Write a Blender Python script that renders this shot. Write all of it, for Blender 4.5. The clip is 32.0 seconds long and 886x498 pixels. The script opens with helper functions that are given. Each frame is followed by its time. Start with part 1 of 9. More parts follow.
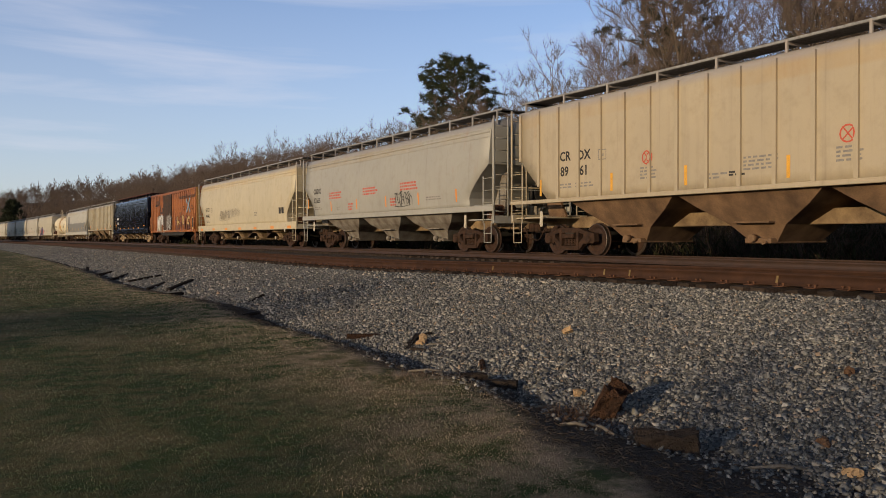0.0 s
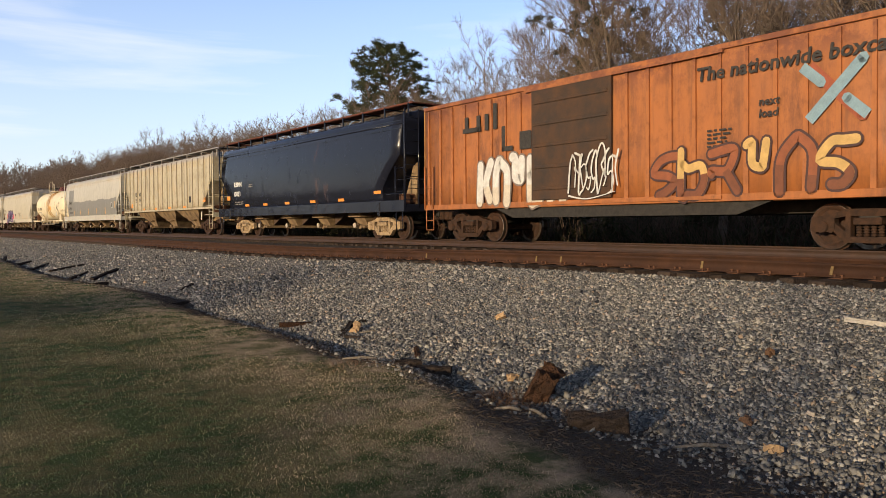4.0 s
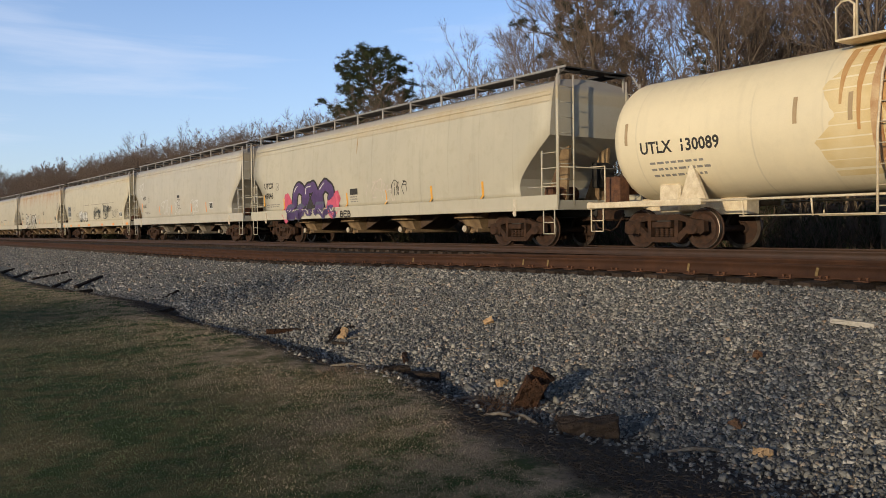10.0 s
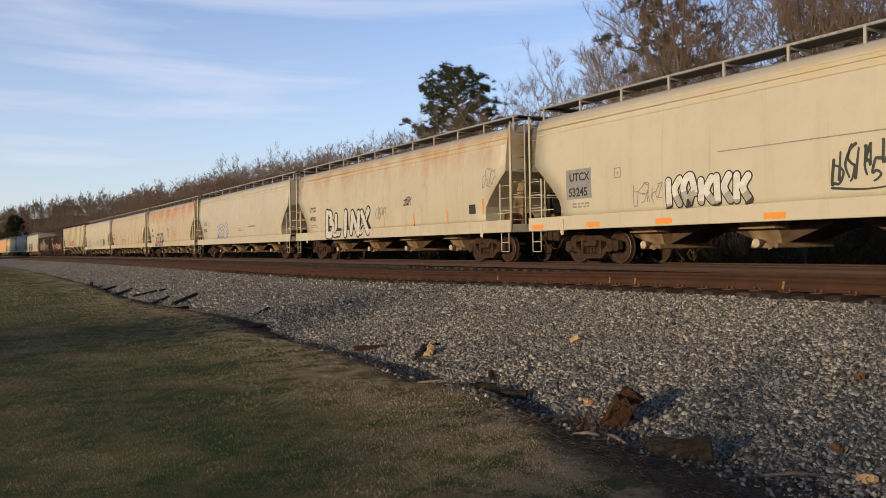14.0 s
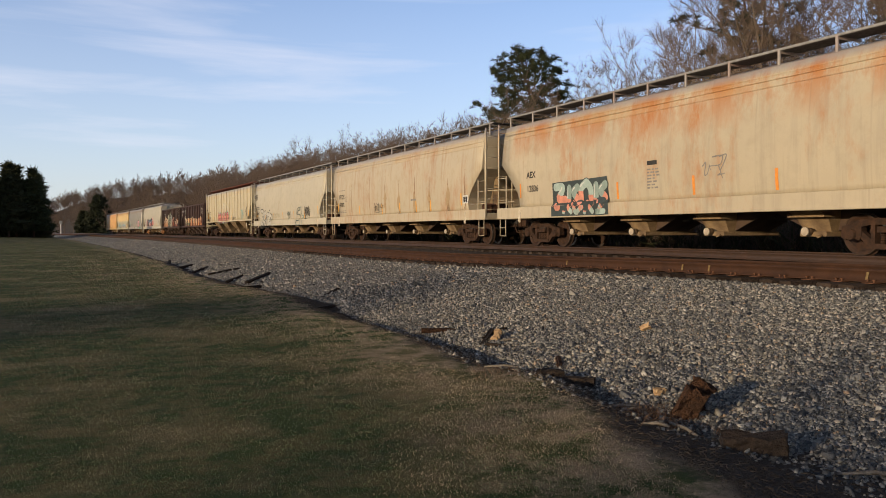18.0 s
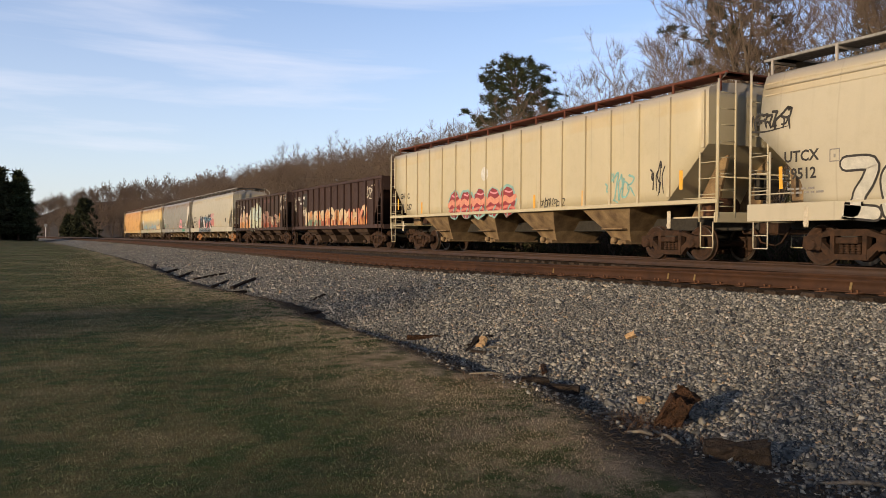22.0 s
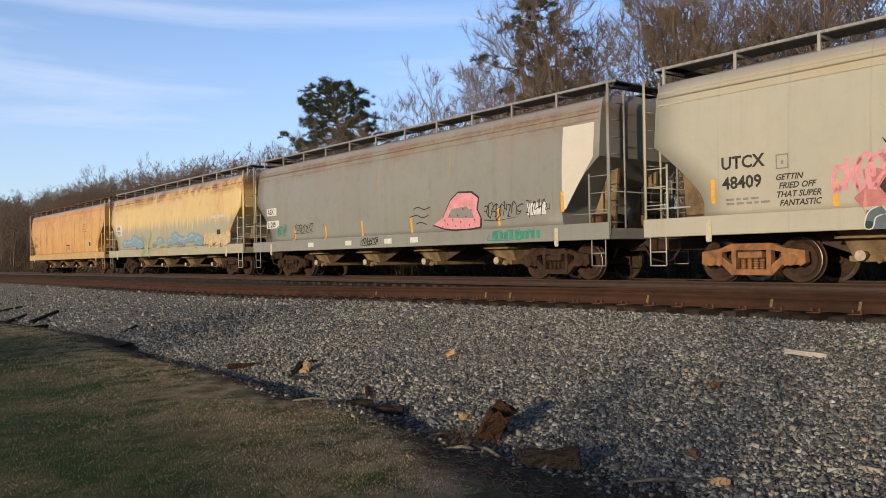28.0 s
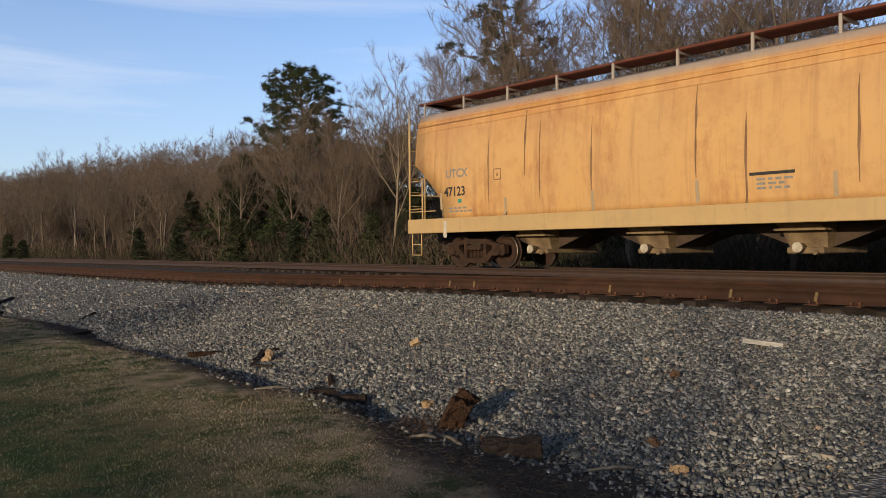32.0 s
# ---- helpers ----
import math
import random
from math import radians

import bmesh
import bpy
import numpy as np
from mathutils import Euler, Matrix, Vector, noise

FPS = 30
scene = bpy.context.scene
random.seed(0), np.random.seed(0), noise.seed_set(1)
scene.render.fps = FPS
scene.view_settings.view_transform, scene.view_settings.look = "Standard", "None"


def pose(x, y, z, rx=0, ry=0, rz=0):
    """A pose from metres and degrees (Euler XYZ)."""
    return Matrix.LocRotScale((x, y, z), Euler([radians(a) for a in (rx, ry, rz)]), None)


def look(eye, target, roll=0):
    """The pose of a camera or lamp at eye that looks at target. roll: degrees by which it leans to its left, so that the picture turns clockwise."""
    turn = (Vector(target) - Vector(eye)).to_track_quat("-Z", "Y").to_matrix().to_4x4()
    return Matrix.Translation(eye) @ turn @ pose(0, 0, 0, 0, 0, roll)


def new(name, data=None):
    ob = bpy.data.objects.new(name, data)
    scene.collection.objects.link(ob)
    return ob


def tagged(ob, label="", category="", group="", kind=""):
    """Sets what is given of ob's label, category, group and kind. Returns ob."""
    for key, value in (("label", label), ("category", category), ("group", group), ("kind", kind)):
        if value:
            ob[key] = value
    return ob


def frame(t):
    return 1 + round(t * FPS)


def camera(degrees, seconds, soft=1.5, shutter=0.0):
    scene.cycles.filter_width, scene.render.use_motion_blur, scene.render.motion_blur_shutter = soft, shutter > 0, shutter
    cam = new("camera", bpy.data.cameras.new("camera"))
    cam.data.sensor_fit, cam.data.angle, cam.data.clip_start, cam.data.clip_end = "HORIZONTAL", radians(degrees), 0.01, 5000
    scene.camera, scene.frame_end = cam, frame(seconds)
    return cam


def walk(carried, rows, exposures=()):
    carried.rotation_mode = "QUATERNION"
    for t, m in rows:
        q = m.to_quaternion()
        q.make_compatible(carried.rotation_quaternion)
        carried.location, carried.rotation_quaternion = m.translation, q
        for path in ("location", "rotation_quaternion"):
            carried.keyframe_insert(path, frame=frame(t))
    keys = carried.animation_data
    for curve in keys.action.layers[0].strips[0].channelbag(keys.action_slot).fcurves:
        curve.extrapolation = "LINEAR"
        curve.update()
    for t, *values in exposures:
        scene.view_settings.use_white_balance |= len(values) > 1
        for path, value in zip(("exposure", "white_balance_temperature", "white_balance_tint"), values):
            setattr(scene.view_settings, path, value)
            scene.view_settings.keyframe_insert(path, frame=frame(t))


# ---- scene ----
# ---- camera ----
cam = camera(56.9, 32.0, soft=0.75, shutter=0.0)
PATH = [
    (0.0, pose(0.033, -0.012, 1.490, 89.122, 0.192, -29.639)),
    (0.5, pose(0.018, 0.003, 1.483, 88.193, 0.965, -30.094)),
    (1.0, pose(0.015, -0.006, 1.485, 88.338, 1.225, -31.353)),
    (1.5, pose(0.012, 0.000, 1.471, 88.274, 1.127, -32.102)),
    (2.0, pose(0.015, -0.007, 1.471, 88.159, 0.675, -33.292)),
    (2.5, pose(0.011, 0.001, 1.478, 88.028, 1.109, -33.374)),
    (3.0, pose(0.002, -0.018, 1.482, 88.284, 1.127, -30.051)),
    (3.5, pose(0.026, -0.010, 1.477, 88.322, 0.458, -32.123)),
    (5.5, pose(0.017, 0.003, 1.507, 88.138, 1.398, -37.413)),
    (6.0, pose(0.037, 0.006, 1.510, 88.371, 1.363, -37.708)),
    (6.5, pose(0.013, 0.002, 1.505, 88.923, 1.520, -35.951)),
    (7.0, pose(0.028, -0.002, 1.507, 88.505, 2.135, -36.348)),
    (7.5, pose(0.024, 0.009, 1.503, 88.314, 1.372, -36.561)),
    (8.0, pose(0.020, 0.009, 1.509, 88.236, 1.783, -36.335)),
    (8.5, pose(0.027, 0.015, 1.500, 88.434, 1.670, -34.712)),
    (9.0, pose(0.035, 0.018, 1.502, 88.421, 1.130, -35.282)),
    (9.5, pose(0.029, 0.020, 1.501, 88.749, 1.114, -35.425)),
    (10.0, pose(0.025, 0.023, 1.501, 88.475, 0.780, -35.326)),
    (10.5, pose(0.020, 0.013, 1.504, 88.307, 1.081, -34.877)),
    (11.0, pose(0.016, 0.016, 1.502, 88.346, 1.277, -34.696)),
    (11.5, pose(0.003, 0.013, 1.505, 88.406, 1.228, -34.299)),
    (12.0, pose(-0.005, 0.015, 1.504, 88.746, 1.334, -31.564)),
    (12.5, pose(0.001, 0.009, 1.505, 88.980, 0.378, -30.417)),
    (13.0, pose(0.009, 0.010, 1.498, 89.185, -0.655, -30.225)),
    (13.5, pose(-0.018, 0.005, 1.506, 89.482, 0.705, -30.820)),
    (14.0, pose(-0.029, -0.004, 1.507, 89.797, 1.031, -29.503)),
    (14.5, pose(-0.008, 0.006, 1.500, 89.531, 0.414, -29.825)),
    (16.5, pose(0.006, 0.008, 1.500, 88.555, 0.862, -28.555)),
    (17.0, pose(-0.022, -0.014, 1.515, 88.631, 0.985, -28.189)),
    (17.5, pose(-0.006, 0.021, 1.503, 88.521, 0.800, -27.103)),
    (18.0, pose(-0.011, 0.030, 1.512, 88.677, 0.216, -24.696)),
    (18.5, pose(-0.031, 0.040, 1.499, 89.719, -1.385, -22.616)),
    (19.0, pose(-0.015, 0.049, 1.498, 89.024, -1.368, -21.925)),
    (19.5, pose(-0.015, 0.049, 1.491, 89.217, -2.672, -23.229)),
    (20.0, pose(-0.010, 0.051, 1.492, 88.786, -2.706, -23.496)),
    (20.5, pose(-0.010, 0.048, 1.493, 88.801, -2.281, -24.213)),
    (21.0, pose(0.009, 0.059, 1.487, 87.928, -1.982, -25.244)),
    (21.5, pose(0.002, 0.054, 1.488, 87.581, -0.899, -27.373)),
    (22.0, pose(0.014, 0.042, 1.503, 89.185, -0.360, -25.561)),
    (22.5, pose(0.003, 0.019, 1.494, 89.167, -1.839, -25.897)),
    (23.0, pose(0.019, 0.034, 1.526, 91.036, -0.814, -29.558)),
    (23.5, pose(0.019, 0.026, 1.521, 92.599, -0.578, -32.134)),
    (24.0, pose(0.004, 0.007, 1.519, 91.187, 0.645, -35.087)),
    (24.5, pose(0.014, 0.005, 1.524, 90.148, 1.041, -32.453)),
    (25.0, pose(0.003, 0.001, 1.507, 88.578, 1.706, -31.988)),
    (25.5, pose(0.036, 0.010, 1.515, 89.009, 1.362, -31.355)),
    (27.5, pose(-0.010, -0.031, 1.517, 89.588, 0.989, -34.601)),
    (28.0, pose(-0.012, -0.035, 1.517, 90.690, 0.949, -37.911)),
    (28.5, pose(-0.002, -0.035, 1.518, 91.284, 1.227, -39.941)),
    (29.0, pose(-0.012, -0.028, 1.513, 91.332, 1.351, -39.635)),
    (29.5, pose(-0.014, -0.027, 1.514, 90.643, 1.470, -38.326)),
    (30.0, pose(0.002, -0.021, 1.512, 89.400, 1.280, -38.848)),
    (30.5, pose(-0.003, -0.028, 1.518, 89.304, 1.111, -39.654)),
    (31.0, pose(-0.002, -0.027, 1.517, 89.948, 0.769, -40.280)),
    (31.5, pose(0.004, -0.021, 1.514, 90.095, 0.714, -40.496)),
    (32.0, pose(0.002, -0.023, 1.518, 89.854, 0.514, -40.401)),
]

walk(cam, PATH, exposures=[(0.0, -0.62, 6500, 10), (1.0, -0.25, 6400, 9), (2.0, -0.42, 6200, 7), (3.0, -0.22, 6700, 10), (6.0, 0.05, 6300, 9), (7.0, -0.58, 6000, 6), (8.0, -0.50, 5900, 5), (10.0, -0.45, 6000, 6), (11.0, -0.48, 6000, 6), (13.0, -0.40, 6500, 9), (14.0, -0.36, 6600, 10), (17.0, -0.35, 6500, 10), (20.0, -0.36, 6700, 10), (22.0, -0.22, 6700, 10), (23.0, -0.30, 6600, 10), (24.0, -0.34, 6700, 9), (25.0, -0.12, 7300, 11), (28.0, -0.34, 6000, 7), (29.0, -0.42, 5900, 4), (30.0, -0.42, 6100, 6), (32.0, -0.42, 6100, 6)])

# ---- light ----
SUN_AZ, SUN_EL = 253.0, 9.5   # degrees clockwise from +Y, and above the horizon
world = bpy.data.worlds.new("sky")
scene.world = world
world.use_nodes = True
wn, wl = world.node_tree.nodes, world.node_tree.links
bg = wn["Background"]
sky = wn.new("ShaderNodeTexSky")
sky.sky_type, sky.sun_disc = "NISHITA", False
sky.sun_elevation, sky.sun_rotation = radians(SUN_EL), radians(SUN_AZ)
sky.air_density, sky.dust_density, sky.ozone_density = 1.0, 0.6, 2.0
tc = wn.new("ShaderNodeTexCoord")
mp = wn.new("ShaderNodeMapping")
mp.inputs["Scale"].default_value = (0.8, 0.45, 9.0)
mp.inputs["Rotation"].default_value = (0.03, -0.07, 0.5)
wl.new(tc.outputs["Generated"], mp.inputs["Vector"])
cn = wn.new("ShaderNodeTexNoise")
cn.inputs["Scale"].default_value, cn.inputs["Detail"].default_value, cn.inputs["Roughness"].default_value = 2.2, 7.0, 0.55
cn.inputs["Distortion"].default_value = 0.35
wl.new(mp.outputs["Vector"], cn.inputs["Vector"])
cr = wn.new("ShaderNodeValToRGB")
cr.color_ramp.elements[0].position, cr.color_ramp.elements[1].position = 0.40, 0.86
cm = wn.new("ShaderNodeMath")
cm.operation = "MULTIPLY"
cm.inputs[1].default_value = 0.72
veil = wn.new("ShaderNodeMapRange")   # cirrus thickens towards the north
veil.inputs["From Min"].default_value, veil.inputs["From Max"].default_value = 0.70, 1.0
veil.inputs["To Min"].default_value, veil.inputs["To Max"].default_value = 0.0, 0.11
sep = wn.new("ShaderNodeSeparateXYZ")
wl.new(tc.outputs["Generated"], sep.inputs["Vector"])
wl.new(sep.outputs["Y"], veil.inputs["Value"])
thick = wn.new("ShaderNodeMath")
wl.new(cn.outputs["Fac"], thick.inputs[0])
wl.new(veil.outputs["Result"], thick.inputs[1])
wl.new(thick.outputs[0], cr.inputs["Fac"])
wl.new(cr.outputs["Color"], cm.inputs[0])
cx = wn.new("ShaderNodeMixRGB")
cx.inputs["Color2"].default_value = (6.7, 6.8, 7.7, 1)
haze = wn.new("ShaderNodeMapRange")   # thin veil that thickens towards the horizon
haze.inputs["From Min"].default_value, haze.inputs["From Max"].default_value = 0.42, 0.0
haze.inputs["To Min"].default_value, haze.inputs["To Max"].default_value = 0.0, 0.55
wl.new(sep.outputs["Z"], haze.inputs["Value"])
mx = wn.new("ShaderNodeMath")
mx.operation = "MAXIMUM"
wl.new(cm.outputs[0], mx.inputs[0])
wl.new(haze.outputs["Result"], mx.inputs[1])
cool = wn.new("ShaderNodeMixRGB")
cool.blend_type = "MULTIPLY"
cool.inputs["Fac"].default_value = 1.0
cool.inputs["Color2"].default_value = (1.13, 1.33, 1.78, 1)
wl.new(sky.outputs["Color"], cool.inputs["Color1"])
wl.new(mx.outputs[0], cx.inputs["Fac"])
wl.new(cool.outputs["Color"], cx.inputs["Color1"])
zen = wn.new("ShaderNodeMapRange")   # deep evening zenith, dimmed further out of view to cut the fill light
zen.inputs["From Min"].default_value, zen.inputs["From Max"].default_value = 0.36, 0.66
zen.inputs["To Min"].default_value, zen.inputs["To Max"].default_value = 1.75, 0.22
wl.new(sep.outputs["Z"], zen.inputs["Value"])
deep = wn.new("ShaderNodeMixRGB")
deep.blend_type = "MULTIPLY"
deep.inputs["Fac"].default_value = 1.0
wl.new(cx.outputs["Color"], deep.inputs["Color1"])
wl.new(zen.outputs["Result"], deep.inputs["Color2"])
wl.new(deep.outputs["Color"], bg.inputs["Color"])
bg.inputs["Strength"].default_value = 0.095

sun_data = bpy.data.lights.new("sun", "SUN")
sun_data.energy, sun_data.angle, sun_data.color = 5.0, radians(0.8), (1.0, 0.77, 0.49)
sun = new("sun", sun_data)
_a, _e = radians(SUN_AZ), radians(SUN_EL)
SUN_FROM = Vector((math.sin(_a) * math.cos(_e), math.cos(_a) * math.cos(_e), math.sin(_e)))
sun.matrix_world = look(SUN_FROM * 100, (0, 0, 0))

# ---- materials ----
MATS = {}


def node_mat(name):
    m = bpy.data.materials.new(name)
    m.use_nodes = True
    nt = m.node_tree
    return m, nt.nodes, nt.links, nt.nodes["Principled BSDF"]


def noise_fac(n, l, vec, scale, detail=5.0, rough=0.6, stretch=(1, 1, 1), lo=0.35, hi=0.65):
    mp_ = n.new("ShaderNodeMapping")
    mp_.inputs["Scale"].default_value = stretch
    l.new(vec, mp_.inputs["Vector"])
    t = n.new("ShaderNodeTexNoise")
    t.inputs["Scale"].default_value, t.inputs["Detail"].default_value, t.inputs["Roughness"].default_value = scale, detail, rough
    l.new(mp_.outputs["Vector"], t.inputs["Vector"])
    r = n.new("ShaderNodeMapRange")
    r.inputs["From Min"].default_value, r.inputs["From Max"].default_value = lo, hi
    l.new(t.outputs["Fac"], r.inputs["Value"])
    return r.outputs["Result"]


def mix(n, l, fac, a, b, kind="MIX"):
    x = n.new("ShaderNodeMixRGB")
    x.blend_type = kind
    for sock, v in (("Fac", fac), ("Color1", a), ("Color2", b)):
        if isinstance(v, (int, float)):
            x.inputs[sock].default_value = v if sock == "Fac" else (v, v, v, 1)
        elif isinstance(v, tuple):
            x.inputs[sock].default_value = (*v[:3], 1)
        else:
            l.new(v, x.inputs[sock])
    return x.outputs["Color"]


def times_(n, l, a, k):
    m = n.new("ShaderNodeMath")
    m.operation = "MULTIPLY"
    l.new(a, m.inputs[0])
    if isinstance(k, (int, float)):
        m.inputs[1].default_value = k
    else:
        l.new(k, m.inputs[1])
    return m.outputs[0]


def bump(n, l, b, height, strength, dist=0.01):
    u = n.new("ShaderNodeBump")
    u.inputs["Strength"].default_value, u.inputs["Distance"].default_value = strength, dist
    l.new(height, u.inputs["Height"])
    l.new(u.outputs["Normal"], b.inputs["Normal"])


def plain(name, col, col2=None, scale=6.0, rough=0.7, metal=0.0, relief=0.3, fine=60.0, dist=0.004, vary=0.0):
    """A surface in two tones, with a coarse and a fine grain."""
    if name in MATS:
        return MATS[name]
    m, n, l, b = node_mat(name)
    co = n.new("ShaderNodeTexCoord").outputs["Object"]
    col2 = col2 or tuple(c * 0.6 for c in col)
    c = mix(n, l, noise_fac(n, l, co, scale), col, col2)
    g = noise_fac(n, l, co, fine, 3.0)
    c = mix(n, l, times_(n, l, g, 0.35), c, tuple(x * 0.55 for x in col2))
    if vary:
        oi = n.new("ShaderNodeObjectInfo")
        v = n.new("ShaderNodeMapRange")
        v.inputs["To Min"].default_value, v.inputs["To Max"].default_value = 1 - vary, 1 + vary
        l.new(oi.outputs["Random"], v.inputs["Value"])
        c = mix(n, l, 1.0, c, v.outputs["Result"], "MULTIPLY")
    l.new(c, b.inputs["Base Color"])
    b.inputs["Roughness"].default_value, b.inputs["Metallic"].default_value = rough, metal
    b.inputs["Specular IOR Level"].default_value = 0.45 if rough < 0.65 else 0.12
    bump(n, l, b, g, relief, dist)
    MATS[name] = m
    return m


def car_paint(name, col, rust=0.2, streak=0.4, grime=0.3, seed=0.0, rust_col=(0.30, 0.12, 0.035), rough=0.5, stain=(0.16, 0.13, 0.10), top_rust=0.0, spec=0.4, edge_rust=0.0, low=None, low_z=(2.1, 2.9), roof=True):
    """Weathered railcar paint: vertical runs of dirt, patches of rust, faded blotches."""
    m, n, l, b = node_mat(name)
    co0 = n.new("ShaderNodeTexCoord").outputs["Object"]
    mp_ = n.new("ShaderNodeMapping")
    mp_.inputs["Location"].default_value = (seed * 3.1, seed * 17.3, seed * 1.7)
    l.new(co0, mp_.inputs["Vector"])
    co = mp_.outputs["Vector"]
    fade = noise_fac(n, l, co, 0.5, 4.0, 0.6, (1, 1, 1), 0.3, 0.7)
    col = tuple(x * k for x, k in zip(col, (0.77, 0.745, 0.70)))
    c = mix(n, l, times_(n, l, fade, 0.55), col, tuple(min(1, x * 0.74 + 0.06 * max(col)) for x in col))
    runs = noise_fac(n, l, co, 1.6, 6.0, 0.65, (0.4, 2.2, 0.16), 0.52, 0.75)
    c = mix(n, l, times_(n, l, runs, streak), c, stain)
    dirt = noise_fac(n, l, co, 2.4, 8.0, 0.7, (1, 1, 1), 0.50, 0.80)
    c = mix(n, l, times_(n, l, dirt, grime), c, stain)
    if low:   # the lower side worn down to another coat, with a ragged edge
        sl = n.new("ShaderNodeSeparateXYZ")
        l.new(co0, sl.inputs["Vector"])
        rag = noise_fac(n, l, co, 1.0, 5.0, 0.6, (0.3, 3.4, 0.10), 0.30, 0.70)
        drop = n.new("ShaderNodeMath")
        drop.operation = "MULTIPLY_ADD"
        l.new(rag, drop.inputs[0])
        drop.inputs[1].default_value = low_z[1] - low_z[0]
        l.new(sl.outputs["Z"], drop.inputs[2])
        under = n.new("ShaderNodeMapRange")
        under.inputs["From Min"].default_value, under.inputs["From Max"].default_value = low_z[1] + 0.22, low_z[1] - 0.12
        l.new(drop.outputs[0], under.inputs["Value"])
        c = mix(n, l, times_(n, l, under.outputs["Result"], 0.9), c, low)
    big = noise_fac(n, l, co, 0.55, 6.0, 0.7, (0.6, 1.0, 0.45), 0.62 - 0.22 * rust, 0.76 - 0.14 * rust)
    small = noise_fac(n, l, co, 2.6, 8.0, 0.75, (1, 1.6, 0.5), 0.40, 0.62)
    rf = times_(n, l, times_(n, l, big, small), min(1.0, 0.35 + 1.3 * rust))
    c = mix(n, l, rf, c, rust_col)
    if top_rust:
        sp = n.new("ShaderNodeSeparateXYZ")
        l.new(co0, sp.inputs["Vector"])
        hi = n.new("ShaderNodeMapRange")
        hi.inputs["From Min"].default_value, hi.inputs["From Max"].default_value = 3.0, 4.1
        l.new(sp.outputs["Z"], hi.inputs["Value"])
        ragged = noise_fac(n, l, co, 0.9, 8.0, 0.75, (0.5, 0.8, 0.40), 0.43, 0.56)
        c = mix(n, l, times_(n, l, times_(n, l, hi.outputs["Result"], ragged), top_rust), c, rust_col)
    if edge_rust:   # rust that bites down from the roof edge
        se = n.new("ShaderNodeSeparateXYZ")
        l.new(co0, se.inputs["Vector"])
        bite = n.new("ShaderNodeMapRange")
        bite.inputs["From Min"].default_value, bite.inputs["From Max"].default_value = 3.60, 4.10
        l.new(se.outputs["Z"], bite.inputs["Value"])
        gnaw = noise_fac(n, l, co, 1.3, 8.0, 0.75, (0.5, 0.7, 0.8), 0.44, 0.54)
        c = mix(n, l, times_(n, l, times_(n, l, bite.outputs["Result"], gnaw), edge_rust), c, (0.16, 0.055, 0.028))
        spot = noise_fac(n, l, co, 3.3, 5.0, 0.6, (1, 1, 0.7), 0.70, 0.74)
        c = mix(n, l, times_(n, l, spot, edge_rust), c, (0.14, 0.05, 0.028))
    if roof and max(col) > 0.2:   # the roof greyer towards the top, and a yellower band below its edge
        sr = n.new("ShaderNodeSeparateXYZ")
        l.new(co0, sr.inputs["Vector"])
        band = n.new("ShaderNodeMapRange")
        band.inputs["From Min"].default_value, band.inputs["From Max"].default_value = 3.80, 3.88
        l.new(sr.outputs["Z"], band.inputs["Value"])
        tone = noise_fac(n, l, co, 0.35, 5.0, 0.65, (0.5, 1, 1), 0.40, 0.62)
        c = mix(n, l, times_(n, l, times_(n, l, band.outputs["Result"], tone), 0.45), c, tuple(x * k for x, k in zip(col, (0.92, 0.74, 0.48))))
        grey = n.new("ShaderNodeMapRange")
        grey.inputs["From Min"].default_value, grey.inputs["From Max"].default_value = 4.12, 4.27
        l.new(sr.outputs["Z"], grey.inputs["Value"])
        c = mix(n, l, times_(n, l, grey.outputs["Result"], 0.7), c, (0.30, 0.285, 0.285))
    sy = n.new("ShaderNodeSeparateXYZ")   # welds between the side sheets
    l.new(co, sy.inputs["Vector"])
    fr = n.new("ShaderNodeMath")
    fr.operation = "PINGPONG"
    fr.inputs[1].default_value = 0.76
    l.new(sy.outputs["Y"], fr.inputs[0])
    weld = n.new("ShaderNodeMapRange")
    weld.inputs["From Min"].default_value, weld.inputs["From Max"].default_value = 0.03, 0.004
    l.new(fr.outputs[0], weld.inputs["Value"])
    worn = noise_fac(n, l, co, 0.9, 5.0, 0.6, (1, 0.5, 0.6), 0.40, 0.62)
    c = mix(n, l, times_(n, l, times_(n, l, weld.outputs["Result"], worn), 0.22), c, stain)
    fine = noise_fac(n, l, co, 40.0, 3.0, 0.6, (1, 1, 1), 0.3, 0.7)
    c = mix(n, l, times_(n, l, fine, 0.06), c, stain)
    l.new(c, b.inputs["Base Color"])
    rr = n.new("ShaderNodeMapRange")
    rr.inputs["To Min"].default_value, rr.inputs["To Max"].default_value = rough, min(1, rough + 0.35)
    l.new(dirt, rr.inputs["Value"])
    l.new(rr.outputs["Result"], b.inputs["Roughness"])
    b.inputs["Specular IOR Level"].default_value = spec
    wav = noise_fac(n, l, co, 1.1, 2.0, 0.5, (0.3, 1.2, 0.8), 0.2, 0.8)
    bump(n, l, b, wav, 0.35, 0.02)
    return m


